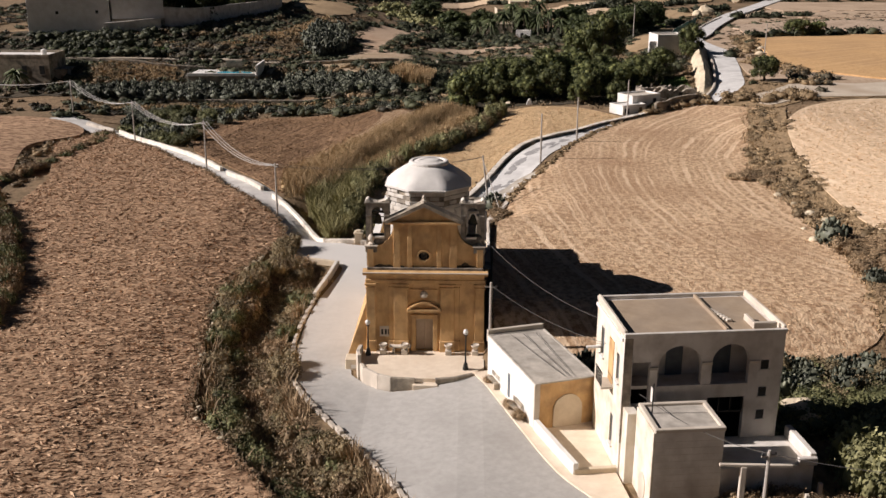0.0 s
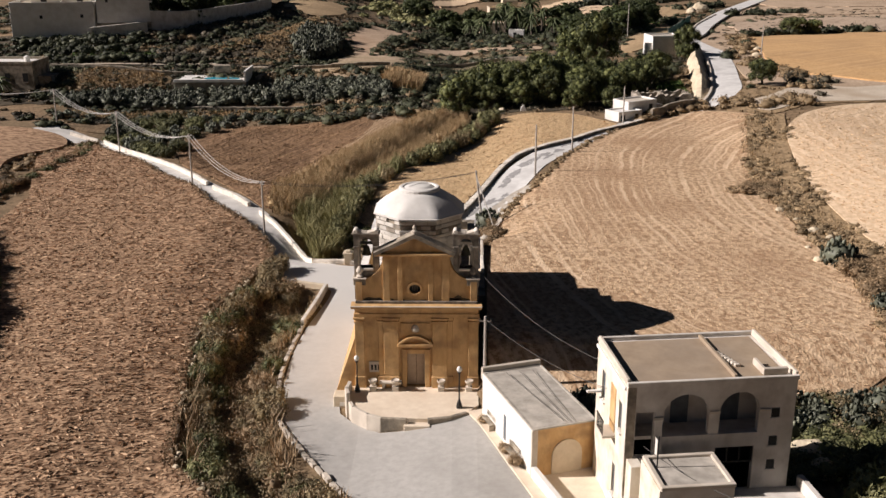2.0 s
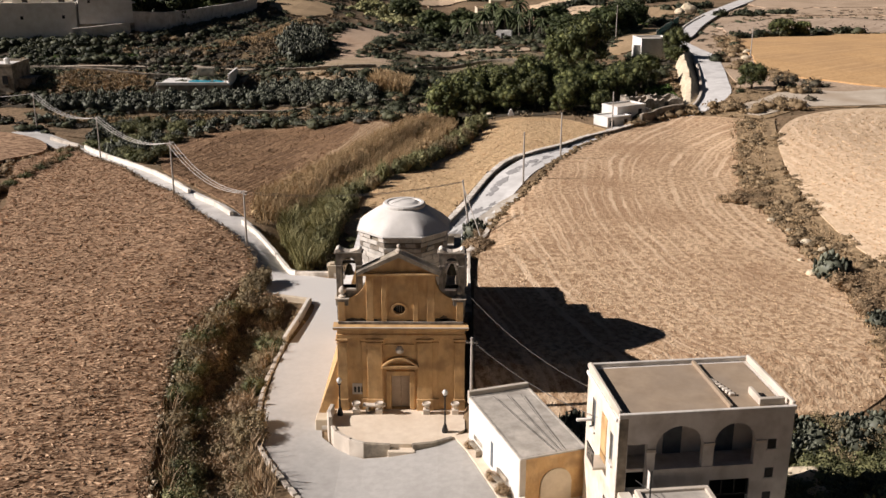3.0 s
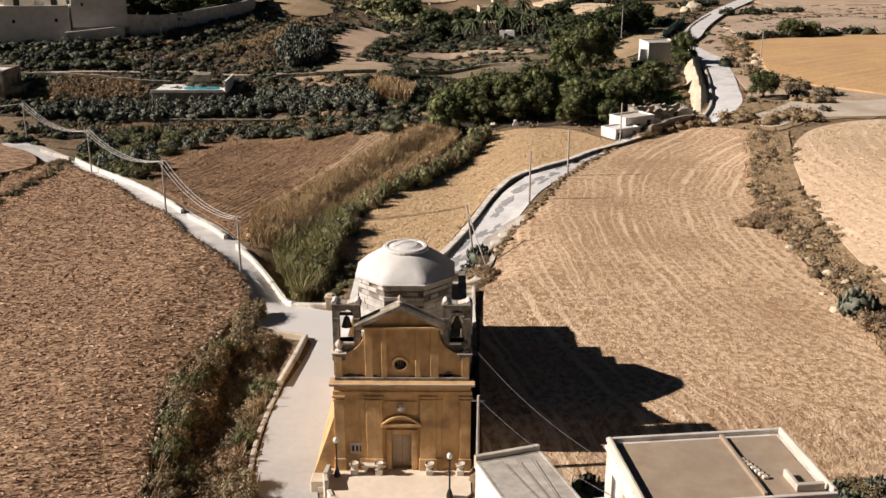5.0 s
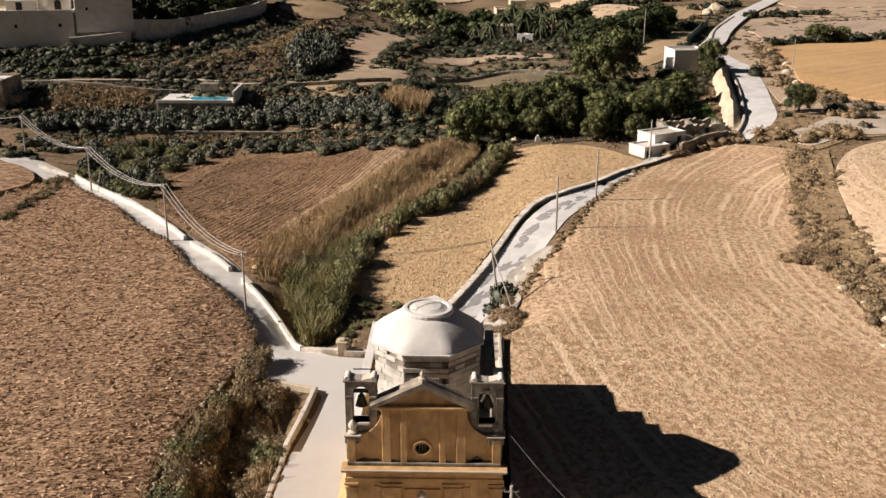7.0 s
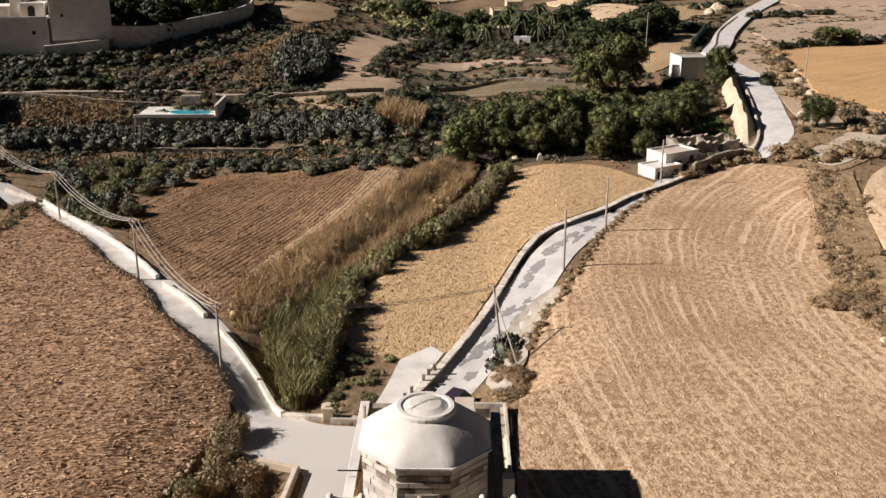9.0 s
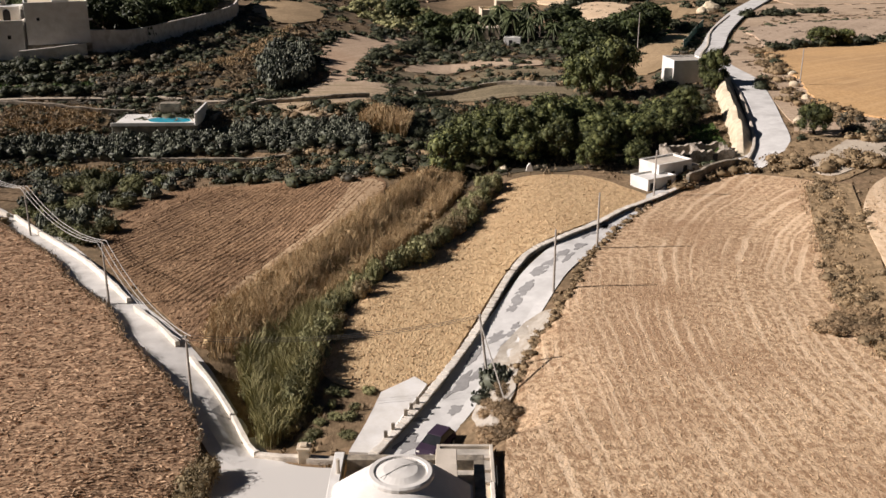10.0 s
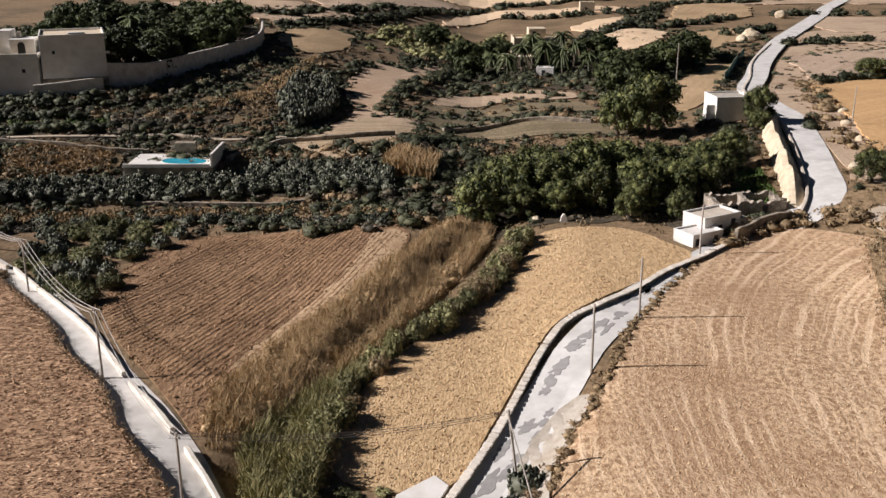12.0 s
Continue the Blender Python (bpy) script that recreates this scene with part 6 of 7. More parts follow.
for k in range(8):
    plot += [q for q in along([(-27 + k * 0.8, 138.2 + 1.5 * k), (-12 + k * 0.5, 141 + 1.5 * k)], 1.0, 0.5) if rng.random() < 0.6]
far_scrub("plot_rows", plot, 0.28, 0.45, 0.8, GREYSCRUB, "low crop tufts in rows on the terrace plot", 20, 0.15)
cover_dark, cover_dry, cover_grey = [], [], []
bare = [q for q in TILLED if q not in SCRUBBY]
for p in poly_points([(-120, 100), (-60, 96), (-40, 105), (-5, 101), (10, 102), (40, 100), (62, 108), (66, 130), (62, 150), (66, 195), (84, 246), (110, 300), (70, 330), (-130, 330)], 6500):
    if p[1] > 230 and rng.random() < 0.35 or any(inside(*p, q) for q in bare) or off_line(*p, EAST_LANE) < 3.4:
        continue
    v = noise.noise((p[0] / 14, p[1] / 22, 0.5)) + 0.35 * float(rng.normal())
    (cover_dark if v > 0.22 else cover_grey if v > -0.12 else cover_dry).append(p)
for p in poly_points([(62, 108), (66, 130), (64, 150), (66, 195), (84, 246), (110, 300), (200, 330), (220, 240), (130, 238), (80, 212), (76, 182), (66, 152), (64, 128)], 700):
    (cover_dry if rng.random() < 0.85 else cover_grey).append(p)
for q in TILLED[9:]:
    if min(v[1] for v in q) < 120 or q in SCRUBBY:
        continue
    for x, y in curve(q, 1.6, True):
        if noise.noise((x / 18, y / 18, 2.2)) > -0.1 and y < 420 and off_line(x, y, EAST_LANE) > 4:
            (cover_dark if rng.random() < 0.7 else cover_grey).append((x + float(rng.normal()) * 0.7, y + float(rng.normal()) * 1.2))
for p in poly_points([(-100, 117), (-70, 114), (-45, 118), (-20, 117), (-4, 103), (1, 125), (-6, 146), (-22, 150), (-27, 190), (-30, 206), (-48, 214), (-54, 165), (-70, 152), (-100, 153)], 2300):
    if any(inside(*p, q) for q in bare):
        continue
    v = noise.noise((p[0] / 11, p[1] / 16, 7.5)) + 0.3 * float(rng.normal())
    (cover_dark if v > 0.0 else cover_grey if v > -0.3 else cover_dry).append(p)
for p in poly_points([(-64, 101), (-55.9, 104.5), (-48.2, 107), (-39.6, 110.4), (-20.1, 109.2), (-8.3, 101.8), (-2, 104), (-8, 112), (-22, 115), (-48, 113.5), (-66, 111)], 620):
    (cover_grey if rng.random() < 0.45 else cover_dry if rng.random() < 0.6 else cover_dark).append(p)
bank_grass = poly_points([(-66, 103), (-50, 108.5), (-33, 112), (-18, 110.4), (-8.3, 103), (-4, 106), (-20, 114), (-48, 113), (-66, 110)], 1500) + poly_points([(-61.6, 148.7), (-49.6, 152.2), (-40.1, 165.0), (-38.9, 200.3), (-37.2, 222.1), (-34.7, 190.1), (-37.1, 160.7), (-49.0, 147.8), (-60.9, 145.0)], 1300) + poly_points([(-71, 120), (-64, 120.5), (-54, 124), (-56, 134.5), (-66, 132.5), (-73, 127)], 1500)
stuff("bank_grass", [blades(bank_grass, 0.9, 0.06, 0.4, 5)], REED, "tall dry grass on the terrace banks", "grass")
far_scrub("low_green_cover", cover_dark, 0.5, 1.2, 0.8, SCRUB, "low dark green scrub over the hillside", 30, 0.24)
far_scrub("low_grey_cover", cover_grey, 0.45, 1.0, 0.7, GREYSCRUB, "low grey-brown scrub over the hillside", 30, 0.22)
far_scrub("low_dry_cover", cover_dry, 0.4, 0.8, 0.6, DRYSCRUB, "low dry grass clumps over the hillside", 26, 0.2)
far_scrub("terrace_scrub", dark, 0.8, 1.7, 1.15, SCRUB, "dark green scrub along the terrace walls")
far_scrub("terrace_brush", dry, 0.8, 1.6, 0.9, DRYSCRUB, "brown dry brush on the terraces")
wide_dark = []
for line, gap, wide in (
    ([(-115, 300), (-60, 300), (-54.4, 319.7), (-42.7, 333.3), (-30.3, 376.1)], 2.6, 7), ([(-120, 400), (-70, 408), (-46, 450)], 4.5, 10), ([(-54.9, 274), (-35.5, 306), (-17.5, 387), (15.9, 449), (60.2, 453)], 2.6, 4), ([(12.2, 396), (37.4, 395), (68.5, 390), (83.6, 424), (117.6, 443.2)], 2.4, 5),
    ([(36.3, 313), (52.4, 337), (72.1, 377)], 2.0, 4), ([(62.2, 334.7), (77.8, 344.5), (96.9, 365.6)], 2.2, 7), ([(86.6, 314.0), (102.9, 328.3)], 2.0, 5), ([(66.5, 260.3), (69.4, 246.8)], 1.6, 5), ([(97.0, 286.8), (108.1, 289.9), (124, 298.9)], 2.2, 5), ([(80, 206.5), (97, 217.5), (120, 229)], 2.6, 1.5),
    ([(120, 380), (180, 390)], 4, 8), ([(-120, 520), (0, 540), (160, 530)], 6, 14), ([(-200, 680), (0, 700), (240, 690)], 8, 20), ([(120, 436), (150, 470)], 4, 8)):
    wide_dark += along(line, gap, wide)
wide_dark += poly_points([(32.9, 246), (40.1, 266.4), (57.5, 264.2), (53, 233.0), (46.2, 214), (34, 208)], 90)
orchard = [q for q in poly_points([(-32.8, 253.3), (-25.3, 312), (12, 338), (9.8, 284.9), (-20.3, 252.0)], 190) if noise.noise((q[0] / 9, q[1] / 14, 1.3)) > -0.18]
far_scrub("far_orchard", orchard, 1.0, 2.2, 1.0, OLIVESCRUB, "mixed green orchard slope far up the valley", 40, 0.4)
far_scrub("far_hedges", wide_dark, 1.3, 2.8, 1.0, SCRUB, "far dark hedges along field edges", 34, 0.6)


# trees
def tree_mesh(trunk_h, r, h, lumps, count, size, leaf):
    cl = [(0, 0, trunk_h + 0.42 * h, 0.55 * r, 0.55 * r, 0.36 * h)]
    for k in range(lumps):
        a = 2.4 * k + rng.random() * 0.5
        q = r * 0.8 * math.sqrt((k + 0.3) / lumps)
        top = math.sqrt(max(0.06, 1 - (q / r) ** 2))
        cl.append((q * math.cos(a), q * math.sin(a), trunk_h + h * (0.12 + 0.62 * top * rng.uniform(0.8, 1.1)), r * rng.uniform(0.2, 0.33), r * rng.uniform(0.2, 0.33), h * rng.uniform(0.15, 0.23)))
        if k > lumps * 0.55:
            cl.append((q * 0.95 * math.cos(a + 0.3), q * 0.95 * math.sin(a + 0.3), trunk_h + h * rng.uniform(0.1, 0.28), r * 0.26, r * 0.26, h * 0.16))
    bm = bmesh.new()
    tube(bm, [(0, 0, -0.4), (0.05, 0.02, trunk_h * 0.5), (0, 0.1, trunk_h)], 0.32, 0.24, 8)
    for c in cl[1::2]:
        tube(bm, [(0, 0.08, trunk_h * 0.8), (c[0] * 0.5, c[1] * 0.5, trunk_h + 0.45 * (c[2] - trunk_h)), (c[0], c[1], c[2])], 0.14, 0.04, 5)
    return finish("trunk", bm, BARK), np_mesh("crown", [leaves(cl, count, size), core(cl, 0.68)], leaf)


tree_kinds = [tree_mesh(1.3, 3.7, 5.8, 24, 190, 0.16, CAROB) for _ in range(3)] + [tree_mesh(0.8, 4.2, 5.0, 18, 120, 0.26, GARDENTREE) for _ in range(2)]


def tree(x, y, s, label, group, sz=None, kind=None):
    trunk, crown = tree_kinds[int(rng.integers(3)) if kind is None else kind]
    t = thing("carob_tree", label, "tree", group)
    t.matrix_world = Matrix.LocRotScale((x, y, land(x, y)), Euler((0, 0, float(rng.random()) * 6.28)), (s, s, sz or s))
    for n, me in (("trunk", trunk), ("crown", crown)):
        o = new(n, me)
        o.parent = t
    return t


for x, y, s in ((13, 105, 0.7), (18, 106.5, 0.8), (23.5, 105, 0.75), (8, 105, 0.75), (33, 112, 0.85), (37, 116, 0.65), (2.5, 106, 1.0), (7.5, 110.5, 1.1), (12.5, 110, 0.9), (5, 116, 0.9), (11, 117, 0.95), (17.5, 113.5, 1.05), (22, 117.5, 0.95), (24.5, 110, 0.95), (28.5, 118, 0.95), (29.5, 110, 0.75), (35, 121, 0.85), (40, 125, 0.75), (28.5, 101.8, 0.55), (22, 102, 0.5), (32.5, 152, 1.45), (27.5, 154, 1.1), (51.5, 152, 0.8), (50, 146, 0.55)):
    tree(x, y, s * float(rng.uniform(0.98, 1.14)), "broad dark green carob tree in the grove", "grove trees", s * float(rng.uniform(1.0, 1.3)))
tree(56, 111, 0.75, "lone olive-green tree beside the track", "lone trees")
tree(95, 217, 1.1, "lone dark tree in a straw field", "lone trees", 0.8)
tree(101, 218, 0.7, "lone dark tree in a straw field", "lone trees", 0.7)
for x, y in scatter([(-72, 174), (-61, 170), (-57, 190), (-57, 222), (-66, 255), (-80, 275), (-110, 262), (-108, 200), (-84, 184)], 7.0, most=34):
    tree(x, y, rng.uniform(1.0, 1.6), "dark garden tree behind the villa", "villa trees", None, 3 + int(rng.integers(2)))
for x, y, s in ((34, 205, 1.4), (40, 220, 1.5), (47, 228, 1.5), (53, 236, 1.5), (38, 238, 1.3), (58, 248, 1.5), (-2, 262, 1.4), (8, 270, 1.4), (-12, 285, 1.4), (20, 262, 1.3), (36, 262, 1.5), (0, 245, 1.1)):
    tree(x, y, s, "dark spreading tree far up the valley", "valley trees", None, 3 + int(rng.integers(2)))


def palm(x, y, h, big=1.0):
    t = thing("palm_tree", "tall palm tree with drooping fronds", "palm", "palms")
    t.matrix_world = pose(x, y, land(x, y))
    o = new("trunk", finish("trunk", tube(bmesh.new(), [(0, 0, -0.3), (0.1, 0, h * 0.5), (0, 0, h)], 0.3, 0.22, 8), BARK))
    o.parent = t
    bm = bmesh.new()
    for k in range(34):
        a, el = k * 2.4 + rng.normal() * 0.2, 1.15 - 2.0 * k / 34 + rng.normal() * 0.12
        d = Vector((math.cos(a), math.sin(a), 0))
        s = Vector((-math.sin(a), math.cos(a), 0))
        last = None
        for j in range(6):
            u = j / 5
            p = Vector((0, 0, h)) + big * (d * 2.6 * u * math.cos(el * (1 - u * 0.3)) + Vector((0, 0, 2.4 * u * math.sin(el) - 1.9 * u * u)))
            w = 0.26 * big * (1 - abs(2 * u - 0.8) * 0.6)
            row = [bm.verts.new(p - s * w - Vector((0, 0, 0.2))), bm.verts.new(p), bm.verts.new(p + s * w - Vector((0, 0, 0.2)))]
            if last:
                bm.faces.new((last[0], last[1], row[1], row[0]))
                bm.faces.new((last[1], last[2], row[2], row[1]))
            last = row
    c = new("crown", finish("crown", bm, PALM))
    c.parent = t


for x, y, h, big in ((10, 243, 5.5, 1.3), (14, 246, 7, 1.5), (20, 244, 8, 1.5), (24.5, 243, 6.5, 1.4), (28, 248, 7.5, 1.5), (31, 242, 5, 1.3), (6, 252, 5, 1.2), (17, 252, 9, 1.4), (25, 254, 9.5, 1.4), (-82, 117, 3.2, 1.0), (-73, 196, 8, 1.7), (-66, 190, 6, 1.5)):
    palm(x, y, h, big)

# crop rows
crop = []
for k in range(7):
    crop += along([(37.8 + k * 0.75, 106), (39.5 + k * 0.7, 122)], 0.8, 0.3)
far_scrub("garden_rows", crop, 0.3, 0.45, 1.2, CROP, "green vegetable rows beside the rock cut", 16, 0.16)
green = along([(-86, 142), (-73, 142.6), (-62, 144)], 0.5, 1.8) + along([(60, 243), (66, 258)], 0.9, 5)
far_scrub("crop_strip", green, 0.4, 0.7, 1.0, CROP, "green crop strip on a terrace", 20, 0.2)


# loose straw on the stubble
def straw(name, poly, count, size, material, label, lift, lie, thin=0.2, steep=0.6):
    """Short strands that lie along a direction, given at each place, with some spread."""
    pts = np.array(poly_points(poly, count))
    n = len(pts)
    z = np.array([land(x, y) for x, y in pts]) + lift
    a = np.array([lie(x, y) for x, y in pts]) + 0.55 * rng.normal(size=n)
    u = np.column_stack([np.cos(a), np.sin(a), 0.16 * rng.normal(size=n)]) * (size * (0.5 + rng.random(n)))[:, None]
    v = np.column_stack([-np.sin(a), np.cos(a), steep * rng.normal(size=n)]) * (size * thin * (0.5 + rng.random(n)))[:, None]
    c = np.column_stack([pts, z + 0.02 + 0.06 * rng.random(n)])
    verts = np.stack([c - u, c - v, c + u, c + v], 1).reshape(-1, 3)
    return stuff(name, [(verts, np.arange(4 * n).reshape(-1, 4))], material, label, "straw")


def round_east(x, y):
    return math.atan2(x - 58, -(y - 44) * 0.62)


STRAW = leaf_mat("loose_straw", (0.22, 0.132, 0.072), (0.70, 0.48, 0.30), 0.9, 0.0)
PALESTRAW = leaf_mat("pale_loose_straw", (0.40, 0.265, 0.145), (0.78, 0.575, 0.355), 0.9, 0.0)
CLODS = leaf_mat("earth_clods", (0.17, 0.10, 0.05), (0.43, 0.285, 0.165), 0.95, 0.0)
straw("straw_west", [p for p in left_outline if p[1] > -62], 108000, 0.225, STRAW, "loose chopped straw over the brown field", 0.72, lambda x, y: 0.25)
straw("straw_east", TILLED[2], 26000, 0.17, PALESTRAW, "loose pale straw over the stubble field", 0.11, round_east, 0.16, 0.3)
straw("straw_valley", TILLED[4], 12000, 0.15, PALESTRAW, "loose golden straw over the valley field", 0.12, lambda x, y: radians(62))
straw("clods", TILLED[5], 7000, 0.2, CLODS, "rough clods over the ploughed field", 0.16, lambda x, y: radians(72), 0.3, 0.5)
bm = bmesh.new()
for k in range(36):
    u = k / 35
    a, b = Vector((-40.5, 77.0)).lerp(Vector((-20.4, 53.5)), u), Vector((-30.0, 104.0)).lerp(Vector((-8.0, 99.5)), u)
    n = int((b - a).length / 0.6)
    last = None
    for i in range(n + 1):
        c = a.lerp(b, i / n)
        c.x += 0.25 * noise.noise((c.y * 0.12, k * 0.07, 1.5)) + 1.2 * math.sin(math.pi * i / n) * (u - 0.2)
        if not inside(c.x, c.y, TILLED[5]) or noise.noise((c.x * 0.2, c.y * 0.12, 6.1)) < -0.6:
            last = None
            continue
        z = land(c.x, c.y) + 0.1
        h, w = 0.085 + 0.06 * noise.noise((c.x * 1.3, c.y * 1.3, 2.0)), 0.3 + 0.07 * noise.noise((c.x * 0.9, c.y * 0.9, 4.0))
        row = [bm.verts.new((c.x - w, c.y, z)), bm.verts.new((c.x - 0.05, c.y, z + h)), bm.verts.new((c.x + 0.08, c.y, z + h * 0.92)), bm.verts.new((c.x + w, c.y, z))]
        if last:
            for q in range(3):
                bm.faces.new((last[q], last[q + 1], row[q + 1], row[q]))
        last = row
tagged(new("plough_ridges", finish("plough_ridges", bm, PLOWED)), "parallel turned ridges of reddish brown earth", "furrows", kind="stuff")
straw("straw_upper", [(51, 79), (60, 92), (76, 94), (80, 60), (60, 12), (48, 8), (43.5, 22), (43.5, 42), (47, 64)], 16000, 0.2, PALESTRAW, "loose pale straw over the upper field", 0.3, lambda x, y: math.atan2(x - 84, -(y - 60) * 0.62))


# ---- bridge, kerbs and gate pillar ----
low_wall("wall_bridge", [(-9.75, 23.6), (-10.05, 19.5), (-10.55, 14.6)], -3.0, -0.6, 0.34, WALLTOP, "pale bridge parapet")
low_wall("wall_bridge_north", [(-12.6, 24.9), (-9.7, 23.9)], -3.2, -0.75, 0.4, CREAM, "pale bridge edge wall")
pillar = thing("gate_pillar", "pale square stone gate pillar with cap", "pillar", at=pose(-8.4, 31.5, land(-8.4, 31.5)))
for nm, b in (("shaft", (-0.4, 0.4, -0.4, 0.4, -0.6, 1.15, 0.03)), ("cap", (-0.5, 0.5, -0.5, 0.5, 1.15, 1.3, 0.03)), ("top", (-0.3, 0.3, -0.3, 0.3, 1.3, 1.5, 0.08))):
    o = part(nm, new_box(*b), CREAM, pillar)
    o.matrix_basis = Matrix.Identity(4)


def stone_mesh(seed):
    bm = bmesh.new()
    bmesh.ops.create_icosphere(bm, subdivisions=2, radius=0.5)
    for v in bm.verts:
        v.co *= 1 + 0.35 * noise.noise(v.co * 2.2 + Vector((seed * 7.1, 0, 0)))
        v.co.z *= 0.7
    return finish("stone", bm, ROCK)


def kerb_mesh():
    return finish("kerb_stone", new_box(-0.5, 0.5, -0.5, 0.5, -0.5, 0.5, 0.12), MORTAR)


stones = [stone_mesh(k) for k in range(4)]
kerb_block = kerb_mesh()
kerb = thing("kerb", "row of rough pale kerb stones along the ditch", "kerb")
pts = curve([(-10.5, 14.2), (-10.75, 6.8), (-10.2, -0.3), (-9.1, -4), (-6.7, -8.3), (-3.7, -13), (-0.8, -18.5), (2.2, -25), (4, -30)], 0.95)
for (ax, ay), (bx, by) in zip(pts, pts[1:]):
    o = new("kerb_stone", kerb_block)
    o.parent = kerb
    a = math.atan2(by - ay, bx - ax)
    h = random.uniform(0.2, 0.38)
    o.matrix_world = Matrix.LocRotScale(((ax + bx) / 2, (ay + by) / 2, land((ax + bx) / 2, (ay + by) / 2) + h / 2 - 0.02), Euler((random.uniform(-0.06, 0.06), random.uniform(-0.06, 0.06), a + random.uniform(-0.08, 0.08))), (0.93, random.uniform(0.26, 0.38), h))
for x, y, s in ((37.6, 39, 0.9), (36.6, 26.5, 0.6), (38.7, 31.3, 1.1), (39.4, 28.6, 1.0), (36.2, 22.5, 0.9), (40, 52, 0.6), (38.3, 35.5, 0.7), (56.5, 119, 1.8), (58.5, 122, 1.5), (66, 150, 2.0), (70, 163, 1.8), (64, 138, 1.6), (63, 131, 1.2), (88, 300, 6), (84, 294, 4), (118, 372, 5), (24.8, -9.6, 2.4), (25.2, -11.4, 2.0), (15.2, 107.4, 1.2), (-15.4, -3, 0.8), (-16.2, -1.5, 0.7), (10.2, 102.5, 1.4)):
    o = new("boulder", stones[random.randrange(4)])
    o.matrix_world = Matrix.LocRotScale((x, y, land(x, y) + 0.25 * s), Euler((0, 0, random.random() * 6)), (s, s * random.uniform(0.7, 1.1), s))
    tagged(o, "pale weathered limestone boulder on the ground", "boulder", "boulders")

edge_stones = thing("field_edge_stones", "pale rubble stones along the stubble field edge", "stones")
for x, y in along([(p[0] + 0.15, p[1]) for p in LEFT_EDGE[5:14]], 0.75, 0.5):
    if noise.noise((x / 4, y / 4, 8.8)) < -0.02:
        continue
    o = new("stone", stones[random.randrange(4)])
    o.parent = edge_stones
    k = random.uniform(0.28, 0.55)
    o.matrix_world = Matrix.LocRotScale((x, y, land(x, y) + 0.7), Euler((0, 0, random.random() * 6)), (k, k * 0.8, k))

# ---- lamps, urns and bench before the chapel ----
def street_lamp(x, y, z, h):
    t = thing("street_lamp", "black iron lamp post with white globe", "lamp", "parvis lamps", at=pose(x, y, z))
    for nm, bm, m in (("base", lathe(bmesh.new(), [(0.2, 0), (0.2, 0.2), (0.12, 0.5), (0.08, 0.6)], 10), IRON), ("post", lathe(bmesh.new(), [(0.06, 0.6), (0.05, h - 0.4), (0.12, h - 0.36), (0.12, h - 0.3)], 8), IRON), ("globe", lathe(bmesh.new(), [(0.05, h - 0.3), (0.15, h - 0.2), (0.19, h - 0.06), (0.14, h + 0.08), (0.03, h + 0.14)], 12), WHITE)):
        o = part(nm, bm, m, t, "white glass globe" if nm == "globe" else "", smooth=nm == "globe")
        o.matrix_basis = Matrix.Identity(4)


street_lamp(3.05, -3.05, -0.02, 3.0)
street_lamp(-4.25, -0.65, -0.02, 2.7)


def urn(x, y):
    t = thing("stone_urn", "pale stone planter urn on a plinth", "planter", "urns at the facade", at=pose(x, y, -0.02))
    for nm, bm in (("plinth", new_box(-0.24, 0.24, -0.22, 0.22, 0, 0.35, 0.03)), ("bowl", lathe(bmesh.new(), [(0.1, 0.35), (0.13, 0.45), (0.28, 0.66), (0.32, 0.78), (0.29, 0.82), (0.24, 0.76), (0.02, 0.73)], 12))):
        o = part(nm, bm, MORTAR, t)
        o.matrix_basis = Matrix.Identity(4)


for x in (-3.15, -1.55, 1.75, 3.75):
    urn(x, -0.35)
bench = thing("stone_bench", "pale stone bench against the facade", "bench", at=pose(-1.9, -0.1, -0.02))
for nm, b in (("seat", (-0.8, 0.8, -0.25, 0.2, 0.45, 0.6, 0.03)), ("leg", (-0.6, -0.4, -0.2, 0.2, 0, 0.45, 0.02)), ("leg", (0.4, 0.6, -0.2, 0.2, 0, 0.45, 0.02))):
    o = part(nm, new_box(*b), MORTAR, bench)
    o.matrix_basis = Matrix.Identity(4)


def iron_bench(x, y, turn):
    t = thing("iron_bench", "weathered grey iron bench against the white wall", "bench", "roadside benches", at=pose(x, y, land(x, y) + 0.2, 0, 0, turn))
    bits = [("leg", (-0.65, -0.6, -0.2, 0.2, 0, 0.45)), ("leg", (0.6, 0.65, -0.2, 0.2, 0, 0.45))] + [("slat", (-0.75, 0.75, -0.2 + 0.1 * k, -0.13 + 0.1 * k, 0.45, 0.48)) for k in range(4)] + [("back_slat", (-0.75, 0.75, 0.2, 0.23, 0.6 + 0.12 * k, 0.68 + 0.12 * k)) for k in range(3)]
    for nm, b in bits:
        o = part(nm, new_box(*b), GREYSTONE, t)
        o.matrix_basis = Matrix.Identity(4)


iron_bench(6.3, -10.0, -70)
iron_bench(5.0, -5.9, -70)
for x, y, s in ((6.0, -9.2, 0.5), (6.55, -10.9, 0.55), (4.7, -5.2, 0.4)):
    plant(bush_dry, "potted_shrub", x, y, s, s * 1.4, "small dry shrub beside the bench", "bush", "roadside shrubs", -0.2)

